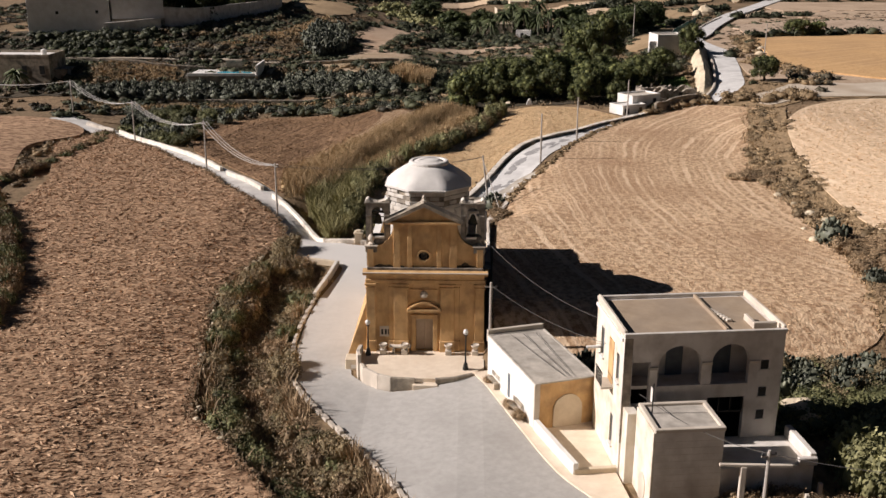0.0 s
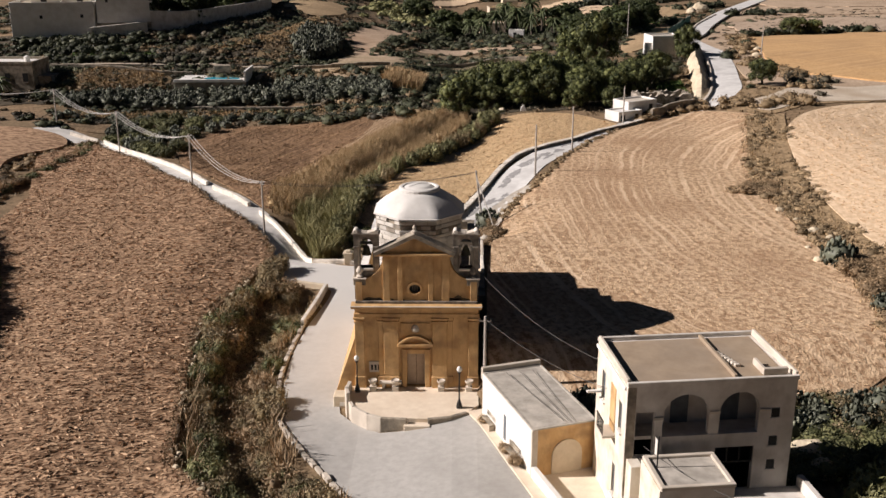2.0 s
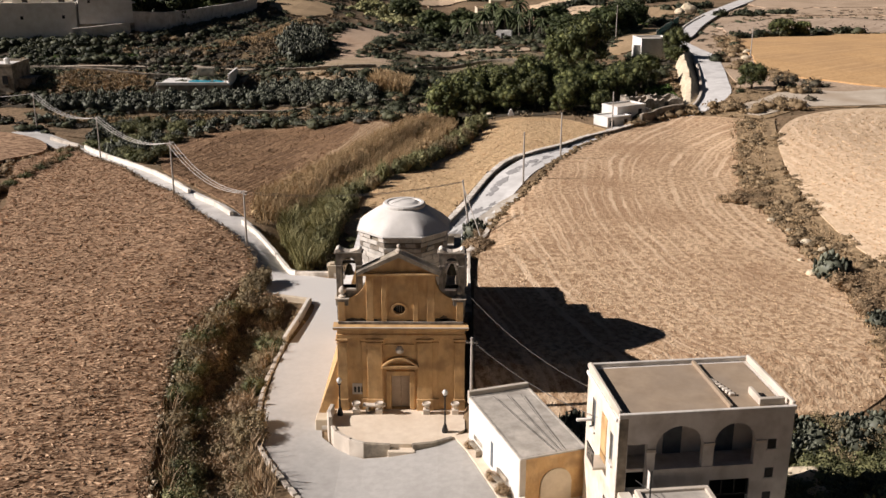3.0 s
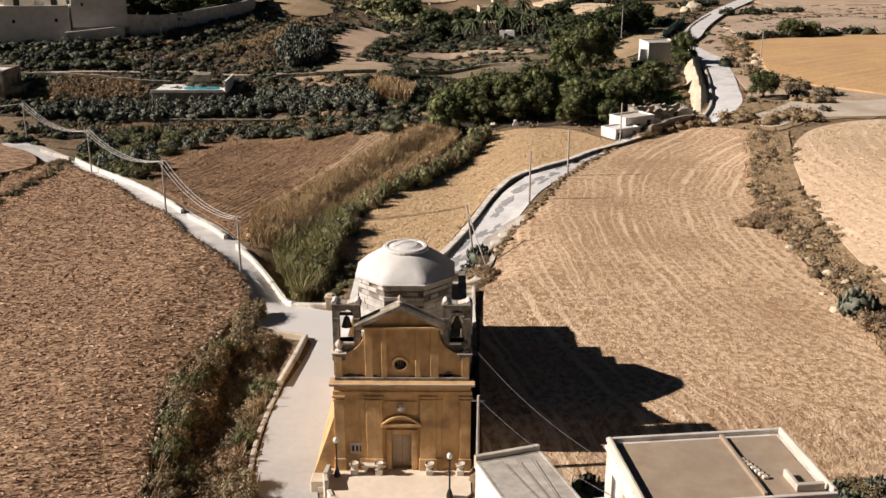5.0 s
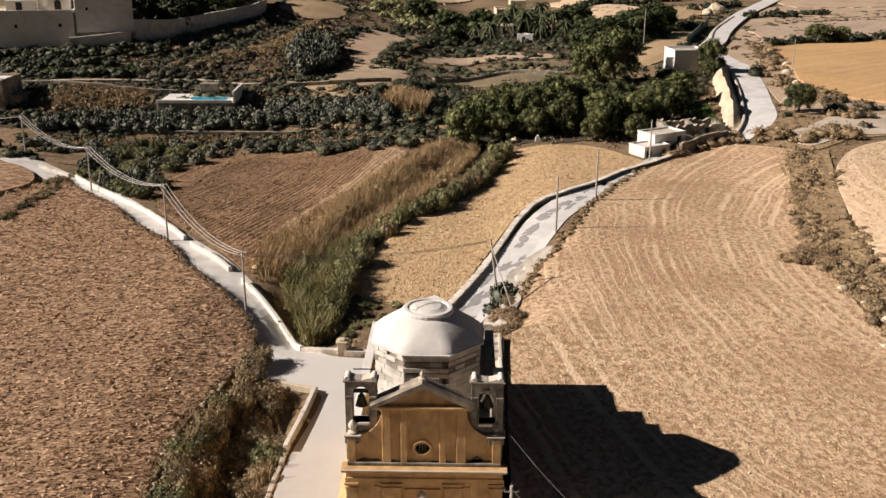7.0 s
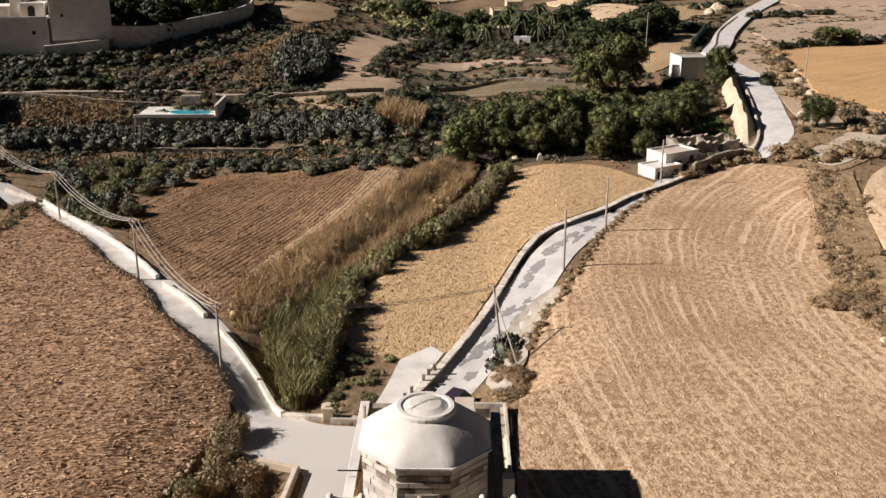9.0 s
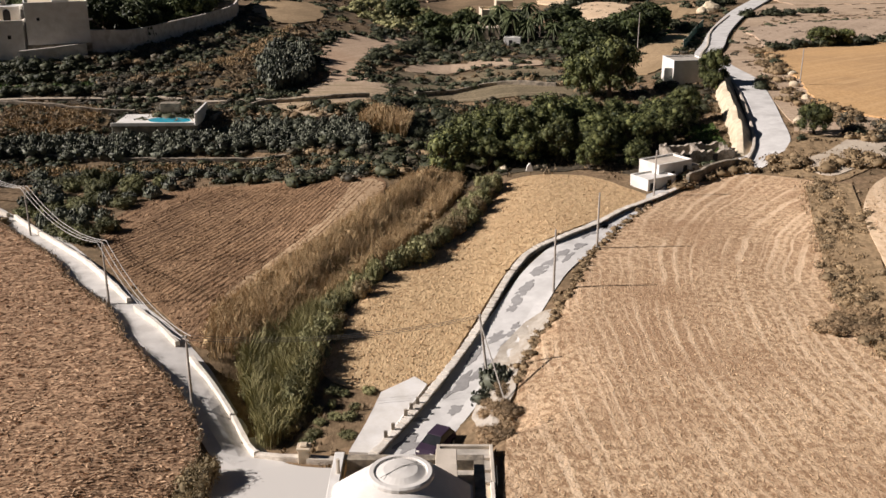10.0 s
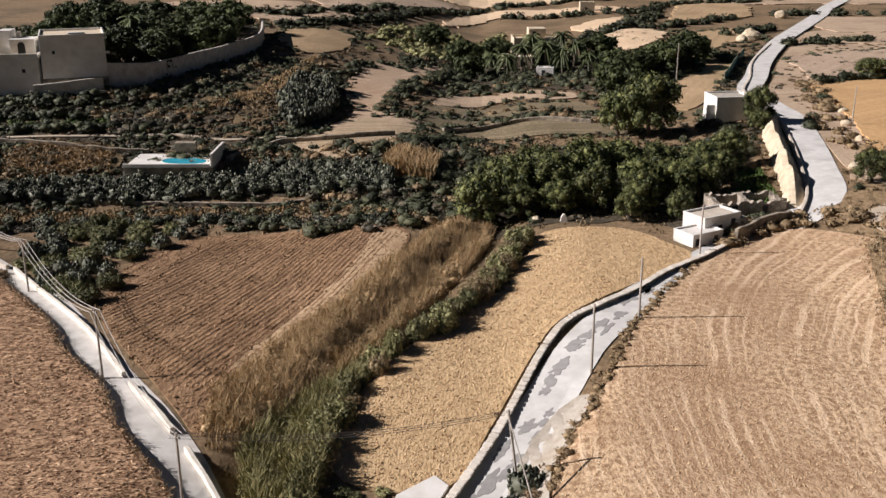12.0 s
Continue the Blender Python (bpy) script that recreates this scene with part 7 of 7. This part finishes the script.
# ---- poles and cables ----
def pole(x, y, h, lean=(0, 0), arm=True, turn=0.0):
    t = thing("utility_pole", "weathered wooden utility pole with cross-arm", "pole", "utility poles", at=pose(x, y, land(x, y)))
    o = part("shaft", tube(bmesh.new(), [(0, 0, -0.5), (lean[0], lean[1], h)], 0.13, 0.09, 8), POLEWOOD, t)
    o.matrix_basis = Matrix.Identity(4)
    if arm:
        o = part("cross_arm", new_box(-0.42, 0.42, -0.04, 0.04, -0.05, 0.05), POLEWOOD, t)
        o.matrix_basis = pose(lean[0], lean[1], h - 0.35, 0, 0, turn)
        for k in (-0.36, 0.0, 0.36):
            i = part("insulator", lathe(bmesh.new(), [(0.05, 0.06), (0.06, 0.14), (0.02, 0.2)], 6, k, 0), IRON, o)
            i.matrix_basis = Matrix.Identity(4)
    return Vector((x + lean[0], y + lean[1], land(x, y) + h - 0.2))


def cable(a, b, sag, r=0.035, name="overhead_cable"):
    pts = [a.lerp(b, k / 14) - Vector((0, 0, 4 * sag * (k / 14) * (1 - k / 14))) for k in range(15)]
    return tagged(new(name, finish(name, tube(bmesh.new(), pts, r, r, 4), CABLE if r > 0.02 else THINWIRE)), "sagging grey overhead cable between poles, on the roof a wire shadow", "cable", "overhead cables")


p = [pole(-18.3, 38.3, 6.6, turn=-40), pole(-31.3, 58.2, 6.8, turn=-45), pole(-48.6, 82.0, 6.4, turn=-45), pole(-64.5, 98.6, 6.2, turn=-45), pole(-96, 108, 6.2, turn=-80)]
q = [pole(5.7, 41.4, 6.6, (-0.9, 0.4), False), pole(12.5, 57.0, 6.5, (0, 0), False), pole(18.3, 68.4, 6.3, (0, 0), False), pole(28.3, 88.2, 6.0, (0, 0), False)]
for a, b in list(zip(p, p[1:])):
    for k in (-0.45, 0.0, 0.45):
        off = Vector((k * 0.7, k * 0.7, 0))
        cable(a + off, b + off, 1.5, 0.034)
tagged(new("pole_stay", finish("pole_stay", tube(bmesh.new(), [(6.7, 35.5, land(6.7, 35.5)), q[0] - Vector((0, 0, 0.3))], 0.06, 0.06, 6), POLEWOOD)), "leaning wooden stay of a utility pole", "pole", "utility poles")
for k in (-0.4, 0, 0.4):
    cable(p[0] + Vector((k, k, 0)), q[0] + Vector((k * 0.5, k, 0)), 0.9, 0.018)
pole(48.9, 213.9, 9.0, (0, 0), False)
pole(67, 150, 7.0, (0, 0), False)
side_top = pole(4.85, -0.9, 5.6, turn=0)
low_pole = pole(18.6, -23.6, 5.2, turn=10)
cable(side_top, Vector((12.1, -14.5, 6.8)), 0.6, 0.016)
cable(side_top, Vector((5.2, 20.5, 5.2)), 0.4, 0.016)
cable(Vector((4.4, 1.0, 8.6)), Vector((12.0, -12.2, 7.4)), 0.8, 0.016)
cable(Vector((12.8, -18.4, 5.6)), low_pole, 0.5, 0.018)
cable(low_pole, Vector((34, -27, 5.5)), 0.6, 0.018)
# dark thin tubes laid on the annex roof in place of wire shadows
for k in range(3):
    cable(Vector((6.2 + 0.9 * k, -4.4 + 0.2 * k, 3.32)), Vector((9.4 + 0.3 * k, -11.2, 3.3)), 0.02, 0.015, "roof_wire_shadow")
tagged(new("roof_mast", finish("roof_mast", tube(bmesh.new(), [(13.4, -19.2, 4.6), (13.4, -19.2, 6.6)], 0.04, 0.03, 6), IRON)), "thin iron mast on the block roof", "mast")
beam = thing("beam_gate", "pale concrete post with a long cross beam", "gate", at=pose(18.0, -21.6, land(18, -21.6)))
for nm, b in (("post", (-0.15, 0.15, -0.15, 0.15, -0.3, 3.1, 0.02)), ("beam", (-1.3, 2.6, -0.1, 0.1, 3.1, 3.26, 0.02))):
    o = part(nm, new_box(*b), MORTAR, beam)
    o.matrix_basis = Matrix.Identity(4)
for x, y in ((21.5, -21.8), (22.6, -20.6)):
    t = new("fence_post", finish("fence_post", new_box(-0.12, 0.12, -0.12, 0.12, -0.3, 1.6, 0.04), MORTAR))
    t.matrix_world = pose(x, y, land(x, y))
    tagged(t, "short pale concrete fence post in dry grass", "post", "fence posts")

# ---- posts on the lane wall and small pieces behind the chapel ----
for k, (x, y) in enumerate(((-1.1, 37.0), (-0.7, 37.9), (-0.2, 38.8), (-2.0, 35.0), (-2.5, 33.9))):
    t = new("wall_post", finish("wall_post", new_box(-0.14, 0.14, -0.11, 0.11, -0.2, 0.5, 0.03), GREYSTONE))
    t.matrix_world = pose(x, y, land(x, y) + 0.62)
    tagged(t, "short pale stone post on the lane wall", "post", "wall posts")

# ---- farm buildings ----
def block(name, label, x, y, w, d, h, turn, wall, roof, openings=(), parapet=0.35, category="building", base=1.0):
    """A flat-roofed building with parapet and dark openings (wall, along, up, width, height); wall s, w, e."""
    t = thing(name, label, category, at=pose(x, y, land(x, y), 0, 0, turn))

    def p_(nm, bm, m, parent=None, label_=""):
        o = part(nm, bm, m, parent or t, label_)
        o.matrix_basis = Matrix.Identity(4)
        return o
    p_("wall", new_box(0, w, 0, d, -base, h, 0.03), wall)
    p_("roof", new_box(0.2, w - 0.2, 0.2, d - 0.2, h, h + 0.06), roof)
    for a in ((-0.03, w + 0.03, -0.03, 0.22), (-0.03, w + 0.03, d - 0.22, d + 0.03)):
        p_("parapet", new_box(*a, h, h + parapet, 0.03), wall)
    for a in ((-0.03, 0.22, 0.22, d - 0.22), (w - 0.22, w + 0.03, 0.22, d - 0.22)):
        p_("parapet", new_box(*a, h, h + parapet, 0.03), wall)
    for side_, u, v, ww, hh in openings:
        if side_ == "s":
            f, g = (u, u + ww, -0.05, 0.03, v, v + hh), (u - 0.1, u + ww + 0.1, -0.14, 0.0, v - 0.14, v - 0.02)
        elif side_ == "w":
            f, g = (-0.05, 0.03, u, u + ww, v, v + hh), (-0.14, 0.0, u - 0.1, u + ww + 0.1, v - 0.14, v - 0.02)
        else:
            f, g = (w - 0.03, w + 0.05, u, u + ww, v, v + hh), (w, w + 0.14, u - 0.1, u + ww + 0.1, v - 0.14, v - 0.02)
        win = p_("window", new_box(*f), DARK)
        p_("sill", new_box(*g), wall, win)
    return t, p_


block("farm_shed", "low whitewashed farm shed with flat roof", 28.0, 90.6, 4.8, 3.4, 1.3, 32, WHITE, WHITE, (("s", 0.4, 0.1, 0.9, 0.9), ("s", 3.4, 0.2, 0.6, 0.8)), 0.25, category="shed")
t, p_ = block("farm_store", "white farm store with taller flat roof", 30.0, 94.0, 6.0, 3.8, 2.3, 32, WHITE, MORTAR, (("s", 2.2, 0.4, 0.7, 1.0), ("s", 4.4, 0.4, 0.7, 1.5)), 0.3, category="shed")
p_("lean_to", new_box(6.0, 7.8, 0.4, 3.2, -1, 1.5, 0.03), MORTAR, None, "rough stone lean-to")
ruin = thing("stone_ruin", "roofless pale rubble farmhouse with broken wall tops", "ruin", at=pose(33.4, 101.5, land(33.4, 101.5), 0, 0, 10))
for ends, steps_ in ((((0, 0), (9.0, 0)), 22), (((0, 4.6), (9.0, 4.6)), 22), (((0, 0.3), (0, 4.3)), 11), (((9.0, 0.3), (9.0, 4.3)), 11), (((4.6, 0.3), (4.6, 4.3)), 11)):
    (ax, ay), (bx, by) = ends
    tops = [(k / steps_, random.uniform(1.8, 2.4)) for k in range(steps_ + 1)]
    n = math.hypot(bx - ax, by - ay)
    bm = prism(bmesh.new(), [(0, -1)] + [(u * n, h) for u, h in tops] + [(n, -1)], -0.3, 0.3, "y")
    part("wall", bm, RUBBLE, ruin).matrix_basis = pose(ax, ay, 0, 0, 0, math.degrees(math.atan2(by - ay, bx - ax)))
for u, w in ((1.6, 0.8), (5.8, 0.7)):
    part("opening", new_box(u, u + w, -0.34, -0.2, 0.6, 1.8), DARK, ruin).matrix_basis = Matrix.Identity(4)
for k in range(14):
    part("fallen_stone", new_box(-0.25, 0.25, -0.2, 0.2, -0.2, 0.2, 0.06), RUBBLE, ruin).matrix_basis = pose(random.uniform(0.6, 8.4), random.uniform(0.6, 4.0), 0.15, random.uniform(-20, 20), 0, random.uniform(0, 180))
wall_thing("wall_farm_yard", [(33.5, 92.6), (37.5, 96.5), (41.5, 98.6)], 1.7, 0.5, GREYSTONE, "rough grey farmyard wall", rough=0.5)
t, p_ = block("white_house", "small white cubic house beside the lane", 45.0, 156.0, 6.6, 6.4, 4.5, 8, WHITE, GREYROOF, (("s", 5.0, 2.4, 0.8, 0.9),), category="house")
p_("stair_wall", new_box(-1.6, 0.0, 0.5, 1.2, -1, 3.4, 0.03), WHITE)
p_("porch", new_box(6.6, 8.2, 2.5, 6.0, -1, 3.8, 0.03), WHITE)
shrine = new("shrine", finish("shrine", prism(bmesh.new(), [(-0.7, 0), (0.7, 0), (0.5, 0.9), (0.15, 1.5), (-0.15, 1.5), (-0.5, 0.9)], -0.4, 0.4, "y"), WHITE))
shrine.matrix_world = pose(13.6, 101.2, land(13.6, 101.2)) @ Matrix.Scale(0.7, 4)
tagged(shrine, "small white garden shrine at the grove", "shrine")

# green wind screen along the far lane
NET = mat("green_net", (0.035, 0.12, 0.10), (0.06, 0.17, 0.14), 0.8, 0.8, 0.2, 0.3, (0.10, 0.16, 0.12), 2.0, 0.5)
screen = thing("wind_screen", "teal green net wind screen on thin posts", "fence")
line = curve([(62.6, 209), (65.4, 217), (71.6, 236.5), (79.6, 259)], 3.0)
for (ax, ay), (bx, by) in zip(line, line[1:]):
    a, z = math.degrees(math.atan2(by - ay, bx - ax)), land((ax + bx) / 2, (ay + by) / 2)
    n = math.hypot(bx - ax, by - ay) / 2
    o = part("net_panel", new_box(-n, n, -0.03, 0.03, -0.2, 2.3), NET, screen)
    o.matrix_world = pose((ax + bx) / 2 - 3.4, (ay + by) / 2 + 1.2, z, 0, 0, a)
    o = part("post", new_box(-0.06, 0.06, -0.06, 0.06, -0.2, 2.6), POLEWOOD, screen)
    o.matrix_world = pose(ax - 3.4, ay + 1.2, z)

# rock cut below the far lane
bm = bmesh.new()
line = curve([(42.3, 101.5), (44.6, 112), (47.6, 128), (50.5, 144), (53.5, 156)], 0.8)
rows = []
for i, (x, y) in enumerate(line):
    z = land(x, y)
    h = 0.6 + 2.7 * ramp(0, 12, i) * (0.9 + 0.22 * noise.noise((x * 0.2, y * 0.2, 0)))
    rows.append([bm.verts.new((x - 0.9 + 0.35 * noise.noise((x * 0.7, y * 0.7, 1.0)), y, z - 1.6)), bm.verts.new((x - 0.3 + 0.3 * noise.noise((x * 0.7, y * 0.7, 3.0)), y, z + h * 0.4 - 0.6)), bm.verts.new((x + 0.2 + 0.25 * noise.noise((x * 0.7, y * 0.7, 5.0)), y, z + h * 0.8 - 0.6)), bm.verts.new((x + 1.0, y, z + h - 0.7)), bm.verts.new((x + 3.4, y, z - 0.2))])
for a, b in zip(rows, rows[1:]):
    for k in range(4):
        bm.faces.new((a[k], a[k + 1], b[k + 1], b[k]))
structure("wall_rock_cut", bm, ROCK, "pale cut rock face below the lane")

# ---- pool terrace ----
pool = thing("pool_terrace", "walled white terrace with a blue swimming pool", "pool", at=pose(-50.8, 121.8, land(-50.8, 121.8), 0, 0, 2))


def pp(nm, bm, m, label_=""):
    o = part(nm, bm, m, pool, label_)
    o.matrix_basis = Matrix.Identity(4)
    return o


pp("retaining_wall", new_box(0, 13.4, 0, 8.5, -2, 2.3, 0.03), GREYSTONE, "grey stone retaining wall")
pp("deck", new_box(0.1, 13.3, 0.1, 8.4, 2.3, 2.36), WHITE, "white pool deck")
rim = [(8.3 + 3.9 * math.cos(a) * (1 - 0.12 * math.cos(2 * a)), 3.3 + 1.9 * math.sin(a) - 0.15 * math.cos(a) * 3) for a in np.arange(0, 6.2, 0.26)]
pp("coping", prism(bmesh.new(), [(8.3 + (x - 8.3) * 1.09, 3.3 + (y - 3.3) * 1.12) for x, y in rim], 2.3, 2.42), WHITE)
pp("water", prism(bmesh.new(), rim, 2.36, 2.44), WATER, "bright blue pool water")
pp("parapet", new_box(-0.15, 13.0, -0.2, 0.05, 2.2, 2.75, 0.03), WHITE)
pp("side_wall", new_box(13.1, 13.5, -0.2, 8.5, 2.2, 4.3, 0.03), WHITE, "tall white end wall")
pp("shelter", new_box(6.0, 9.2, 7.0, 8.6, 2.3, 4.4, 0.03), GREYSTONE, "small dark pool shelter")
wall_thing("wall_terrace_a", [(-50, 131.5), (-60, 131), (-80, 132)], 1.1, 0.5, GREYSTONE, "long dry-stone terrace wall", rough=0.5)
wall_thing("wall_terrace_b", [(-62, 115.2), (-47, 115.3), (-31.4, 115.2), (-22.4, 115.6)], 0.6, 0.5, GREYSTONE, "pale dry-stone terrace wall", rough=0.5)
wall_thing("wall_terrace_c", [(-36.6, 128), (-30, 139), (-22, 141), (-12, 147)], 1.0, 0.6, GREYSTONE, "dry-stone terrace wall", rough=0.5)
wall_thing("wall_terrace_d", [(-4, 158), (10, 169), (24, 166)], 1.0, 0.6, GREYSTONE, "far dry-stone terrace wall", rough=0.5, step=2)

# ---- villa and neighbours ----
t, p_ = block("villa", "large plain cream villa with flat roofs", -76.4, 155.8, 11.2, 11, 9.9, 22, WHITE, CREAM, (("s", 2.0, 6.9, 0.5, 0.6),), 0.4, category="villa", base=3)
p_("plinth", new_box(-0.15, 11.35, -0.18, 0.0, -3, 2.5, 0.03), GREYSTONE, None, "darker rendered base of the wall")
p_("roof_curb", new_box(5.0, 8.0, 0.2, 1.4, 9.9, 10.6, 0.03), WHITE)
p_("wall_lamp", new_box(11.2, 11.9, 0.3, 0.6, 6.6, 7.0, 0.03), WHITE)
t, p_ = block("villa_wing", "low cream villa wing with roof terrace and white upper rooms", -94, 152.4, 17.4, 10, 7.4, 10, WHITE, CREAM, (("s", 14.5, 4.5, 0.6, 0.7), ("s", 6.0, 4.4, 0.6, 0.7)), 0.5, category="villa", base=3)
p_("upper_room", new_box(12.2, 16.6, 2.6, 7.0, 7.4, 10.2, 0.03), WHITE)
p_("upper_door", prism(bmesh.new(), arch_outline(13.6, 14.9, 7.5, 9.7), 2.52, 2.6, "y"), DARK)
p_("stair_tower", new_box(10.0, 12.2, 4.5, 8.0, 7.4, 11.6, 0.03), WHITE)
p_("roof_room", new_box(4.0, 10.0, 3.0, 9.0, 7.4, 9.6, 0.03), WHITE)
p_("terrace_door", new_box(6.0, 7.2, 2.94, 3.02, 7.5, 9.2), DARK)
p_("chimney", new_box(13.0, 13.7, 5.0, 5.7, 10.2, 11.3, 0.03), MORTAR)
wall_thing("wall_villa_garden", [(-66.4, 160.4), (-60, 163), (-57.5, 170), (-55.5, 182), (-52.5, 197), (-50.5, 219), (-56, 250)], 4.2, 0.5, HOUSEWALL, "tall grey garden wall of the villa", step=3)
wall_thing("wall_villa_low", [(-77, 152.8), (-71.5, 154.6), (-66, 157.2)], 2.6, 0.5, HOUSEWALL, "low grey wall before the villa", step=2)
t, p_ = block("old_farmhouse", "weathered flat-roofed stone farmhouse", -90, 119.5, 13.5, 8, 5.0, 0, GREYSTONE, WHITE, (("s", 11.5, 1.8, 1.0, 1.6), ("s", 8.2, 1.8, 0.9, 1.6)), 0.5, category="house")
p_("water_tank", lathe(bmesh.new(), [(0.5, 5.0), (0.55, 6.0), (0.1, 6.2)], 12, 11, 4), WHITE)
p_("side_room", new_box(13.5, 16.0, 2.0, 6.5, -1, 2.6, 0.03), GREYSTONE)
t, p_ = block("palm_villa", "tan stone villa with terraces among palms", 12.5, 268, 13.5, 9, 6.4, 4, CREAM, CREAM, (("s", 1.2, 3.4, 1.2, 2.0), ("s", 4.0, 3.4, 1.2, 2.0), ("s", 10.5, 3.4, 1.6, 2.2), ("s", 7.4, 0.6, 1.6, 2.2)), 0.7, category="villa")
p_("upper_room", new_box(4.5, 9.5, 2.5, 8.0, 6.4, 9.4, 0.03), CREAM)
p_("upper_window", new_box(5.6, 6.6, 2.44, 2.52, 7.2, 8.6), DARK)
p_("porch", new_box(2.5, 7.0, -3.4, 0.0, -1, 3.0, 0.03), CREAM, None, "projecting stone porch terrace")
p_("porch_rail", new_box(2.5, 7.0, -3.45, -3.2, 3.0, 3.8, 0.03), MORTAR)
block("palm_villa_wing", "low tan villa wing among palms", 9, 254, 8, 7, 3.6, 0, CREAM, MORTAR, (("s", 2, 1.2, 1.2, 1.5), ("s", 5, 1.2, 1.2, 1.5)), 0.5, category="villa")
block("garden_store", "small white garden store among palms", 17.5, 240, 4.5, 3, 2.2, -10, WHITE, WHITE, (("s", 1.4, 0.2, 0.9, 1.6),), 0.3, category="shed")
block("field_hut", "small pale stone field hut", 44, 400, 6, 5, 4.5, 0, CREAM, CREAM, (("s", 2, 1, 1, 1.6),), 0.3, category="hut")

# far fields in strips between the hedges
for k, (x0, x1, y0, y1, m) in enumerate(((-110, -50, 312, 345, FARFIELD), (-120, -30, 420, 500, FARFIELD), (-20, 90, 462, 515, UPPERFIELD), (110, 190, 290, 310, FARFIELD), (126, 190, 322, 372, FARFIELD), (100, 220, 440, 520, FARFIELD), (-200, 260, 560, 670, FARFIELD), (-260, 320, 720, 900, UPPERFIELD))):
    wob = [(x0 + 4 * math.sin(k), y0), ((x0 + x1) / 2, y0 + 5 * math.sin(k * 2.1)), (x1, y0 + 3 * math.cos(k)), (x1 + 5 * math.sin(k * 1.7), (y0 + y1) / 2), (x1 - 3, y1), ((x0 + x1) / 2, y1 + 4 * math.cos(k * 1.3)), (x0 + 2, y1 - 3)]
    field("ground_far_field", curve(wob, 5, True), m, "pale far field strip", 0.35, 9)


for outline, m in (([(40.9, 310.7), (55.7, 330.8), (64.3, 313.6), (49.7, 279.4), (40.6, 274.9)], UPPERFIELD), ([(38, 357.2), (70, 377), (56, 348.2), (42, 320.7), (39, 340)], UPPERFIELD),
                   ([(-11, 352), (5.5, 427.0), (54.4, 420.8), (71.3, 404.2), (66.3, 396.2), (39.8, 400.4), (9.8, 398.5)], UPPERFIELD), ([(-50, 340), (-34, 352), (-26, 392), (-6, 440), (-40, 446), (-70, 400)], SLOPEFIELD),
                   ([(76, 362), (104, 372), (118, 430), (92, 428), (82, 396)], FARTAN), ([(-70, 290), (-48, 284), (-36, 312), (-58, 326)], FARFIELD)):
    field("ground_far_field", curve(outline, 4, True), m, "pale far field strip", 0.5, 7)


# ---- parked car behind the chapel ----
car = thing("car", "dark plum hatchback parked at the lane's edge", "car", at=pose(1.35, 32.9, land(1.35, 32.9) + 0.12, 0, 0, -27))


def cp(nm, bm, m, parent=None, label_="", smooth=False):
    o = part(nm, bm, m, parent or car, label_, smooth)
    o.matrix_basis = Matrix.Identity(4)
    return o


bm = prism(bmesh.new(), [(-1.85, 0.32), (-1.9, 0.6), (-1.78, 0.88), (-0.9, 0.98), (1.5, 1.0), (1.82, 0.85), (1.85, 0.4), (1.7, 0.28), (-1.7, 0.28)], -0.8, 0.8, "x")
bmesh.ops.bevel(bm, geom=bm.edges[:], offset=0.07, segments=2, affect="EDGES")
body = cp("body", bm, PLUM, None, "dark plum body")
bm = bmesh.new()
low = [bm.verts.new((x, y, 0.96)) for x, y in ((-0.74, -1.0), (0.74, -1.0), (0.74, 1.6), (-0.74, 1.6))]
high = [bm.verts.new((x, y, 1.42)) for x, y in ((-0.58, -0.3), (0.58, -0.3), (0.58, 1.2), (-0.58, 1.2))]
for k in range(4):
    bm.faces.new((low[k], low[(k + 1) % 4], high[(k + 1) % 4], high[k]))
bm.faces.new(high)
bm.faces.new(low)
cp("cabin", bm, GLASS, None, "dark window glass")
cp("roof", new_box(-0.6, 0.6, -0.34, 1.24, 1.4, 1.47, 0.03), PLUM)
for x in (-0.78, 0.78):
    for y in (-1.2, 1.2):
        w = new("wheel", finish("wheel", lathe(bmesh.new(), [(0.3, -0.1), (0.31, 0.0), (0.3, 0.1)], 14), TYRE))
        w.parent = car
        w.matrix_basis = Matrix.Translation((x, y, 0.3)) @ Euler((0, radians(90), 0)).to_matrix().to_4x4()
        rim = new("rim", finish("rim", lathe(bmesh.new(), [(0.19, -0.11), (0.19, 0.11)], 10), MORTAR))
        rim.parent = w
    cp("headlight", new_box(x * 0.75 - 0.14, x * 0.75 + 0.14, -1.89, -1.8, 0.62, 0.76, 0.02), WHITE)
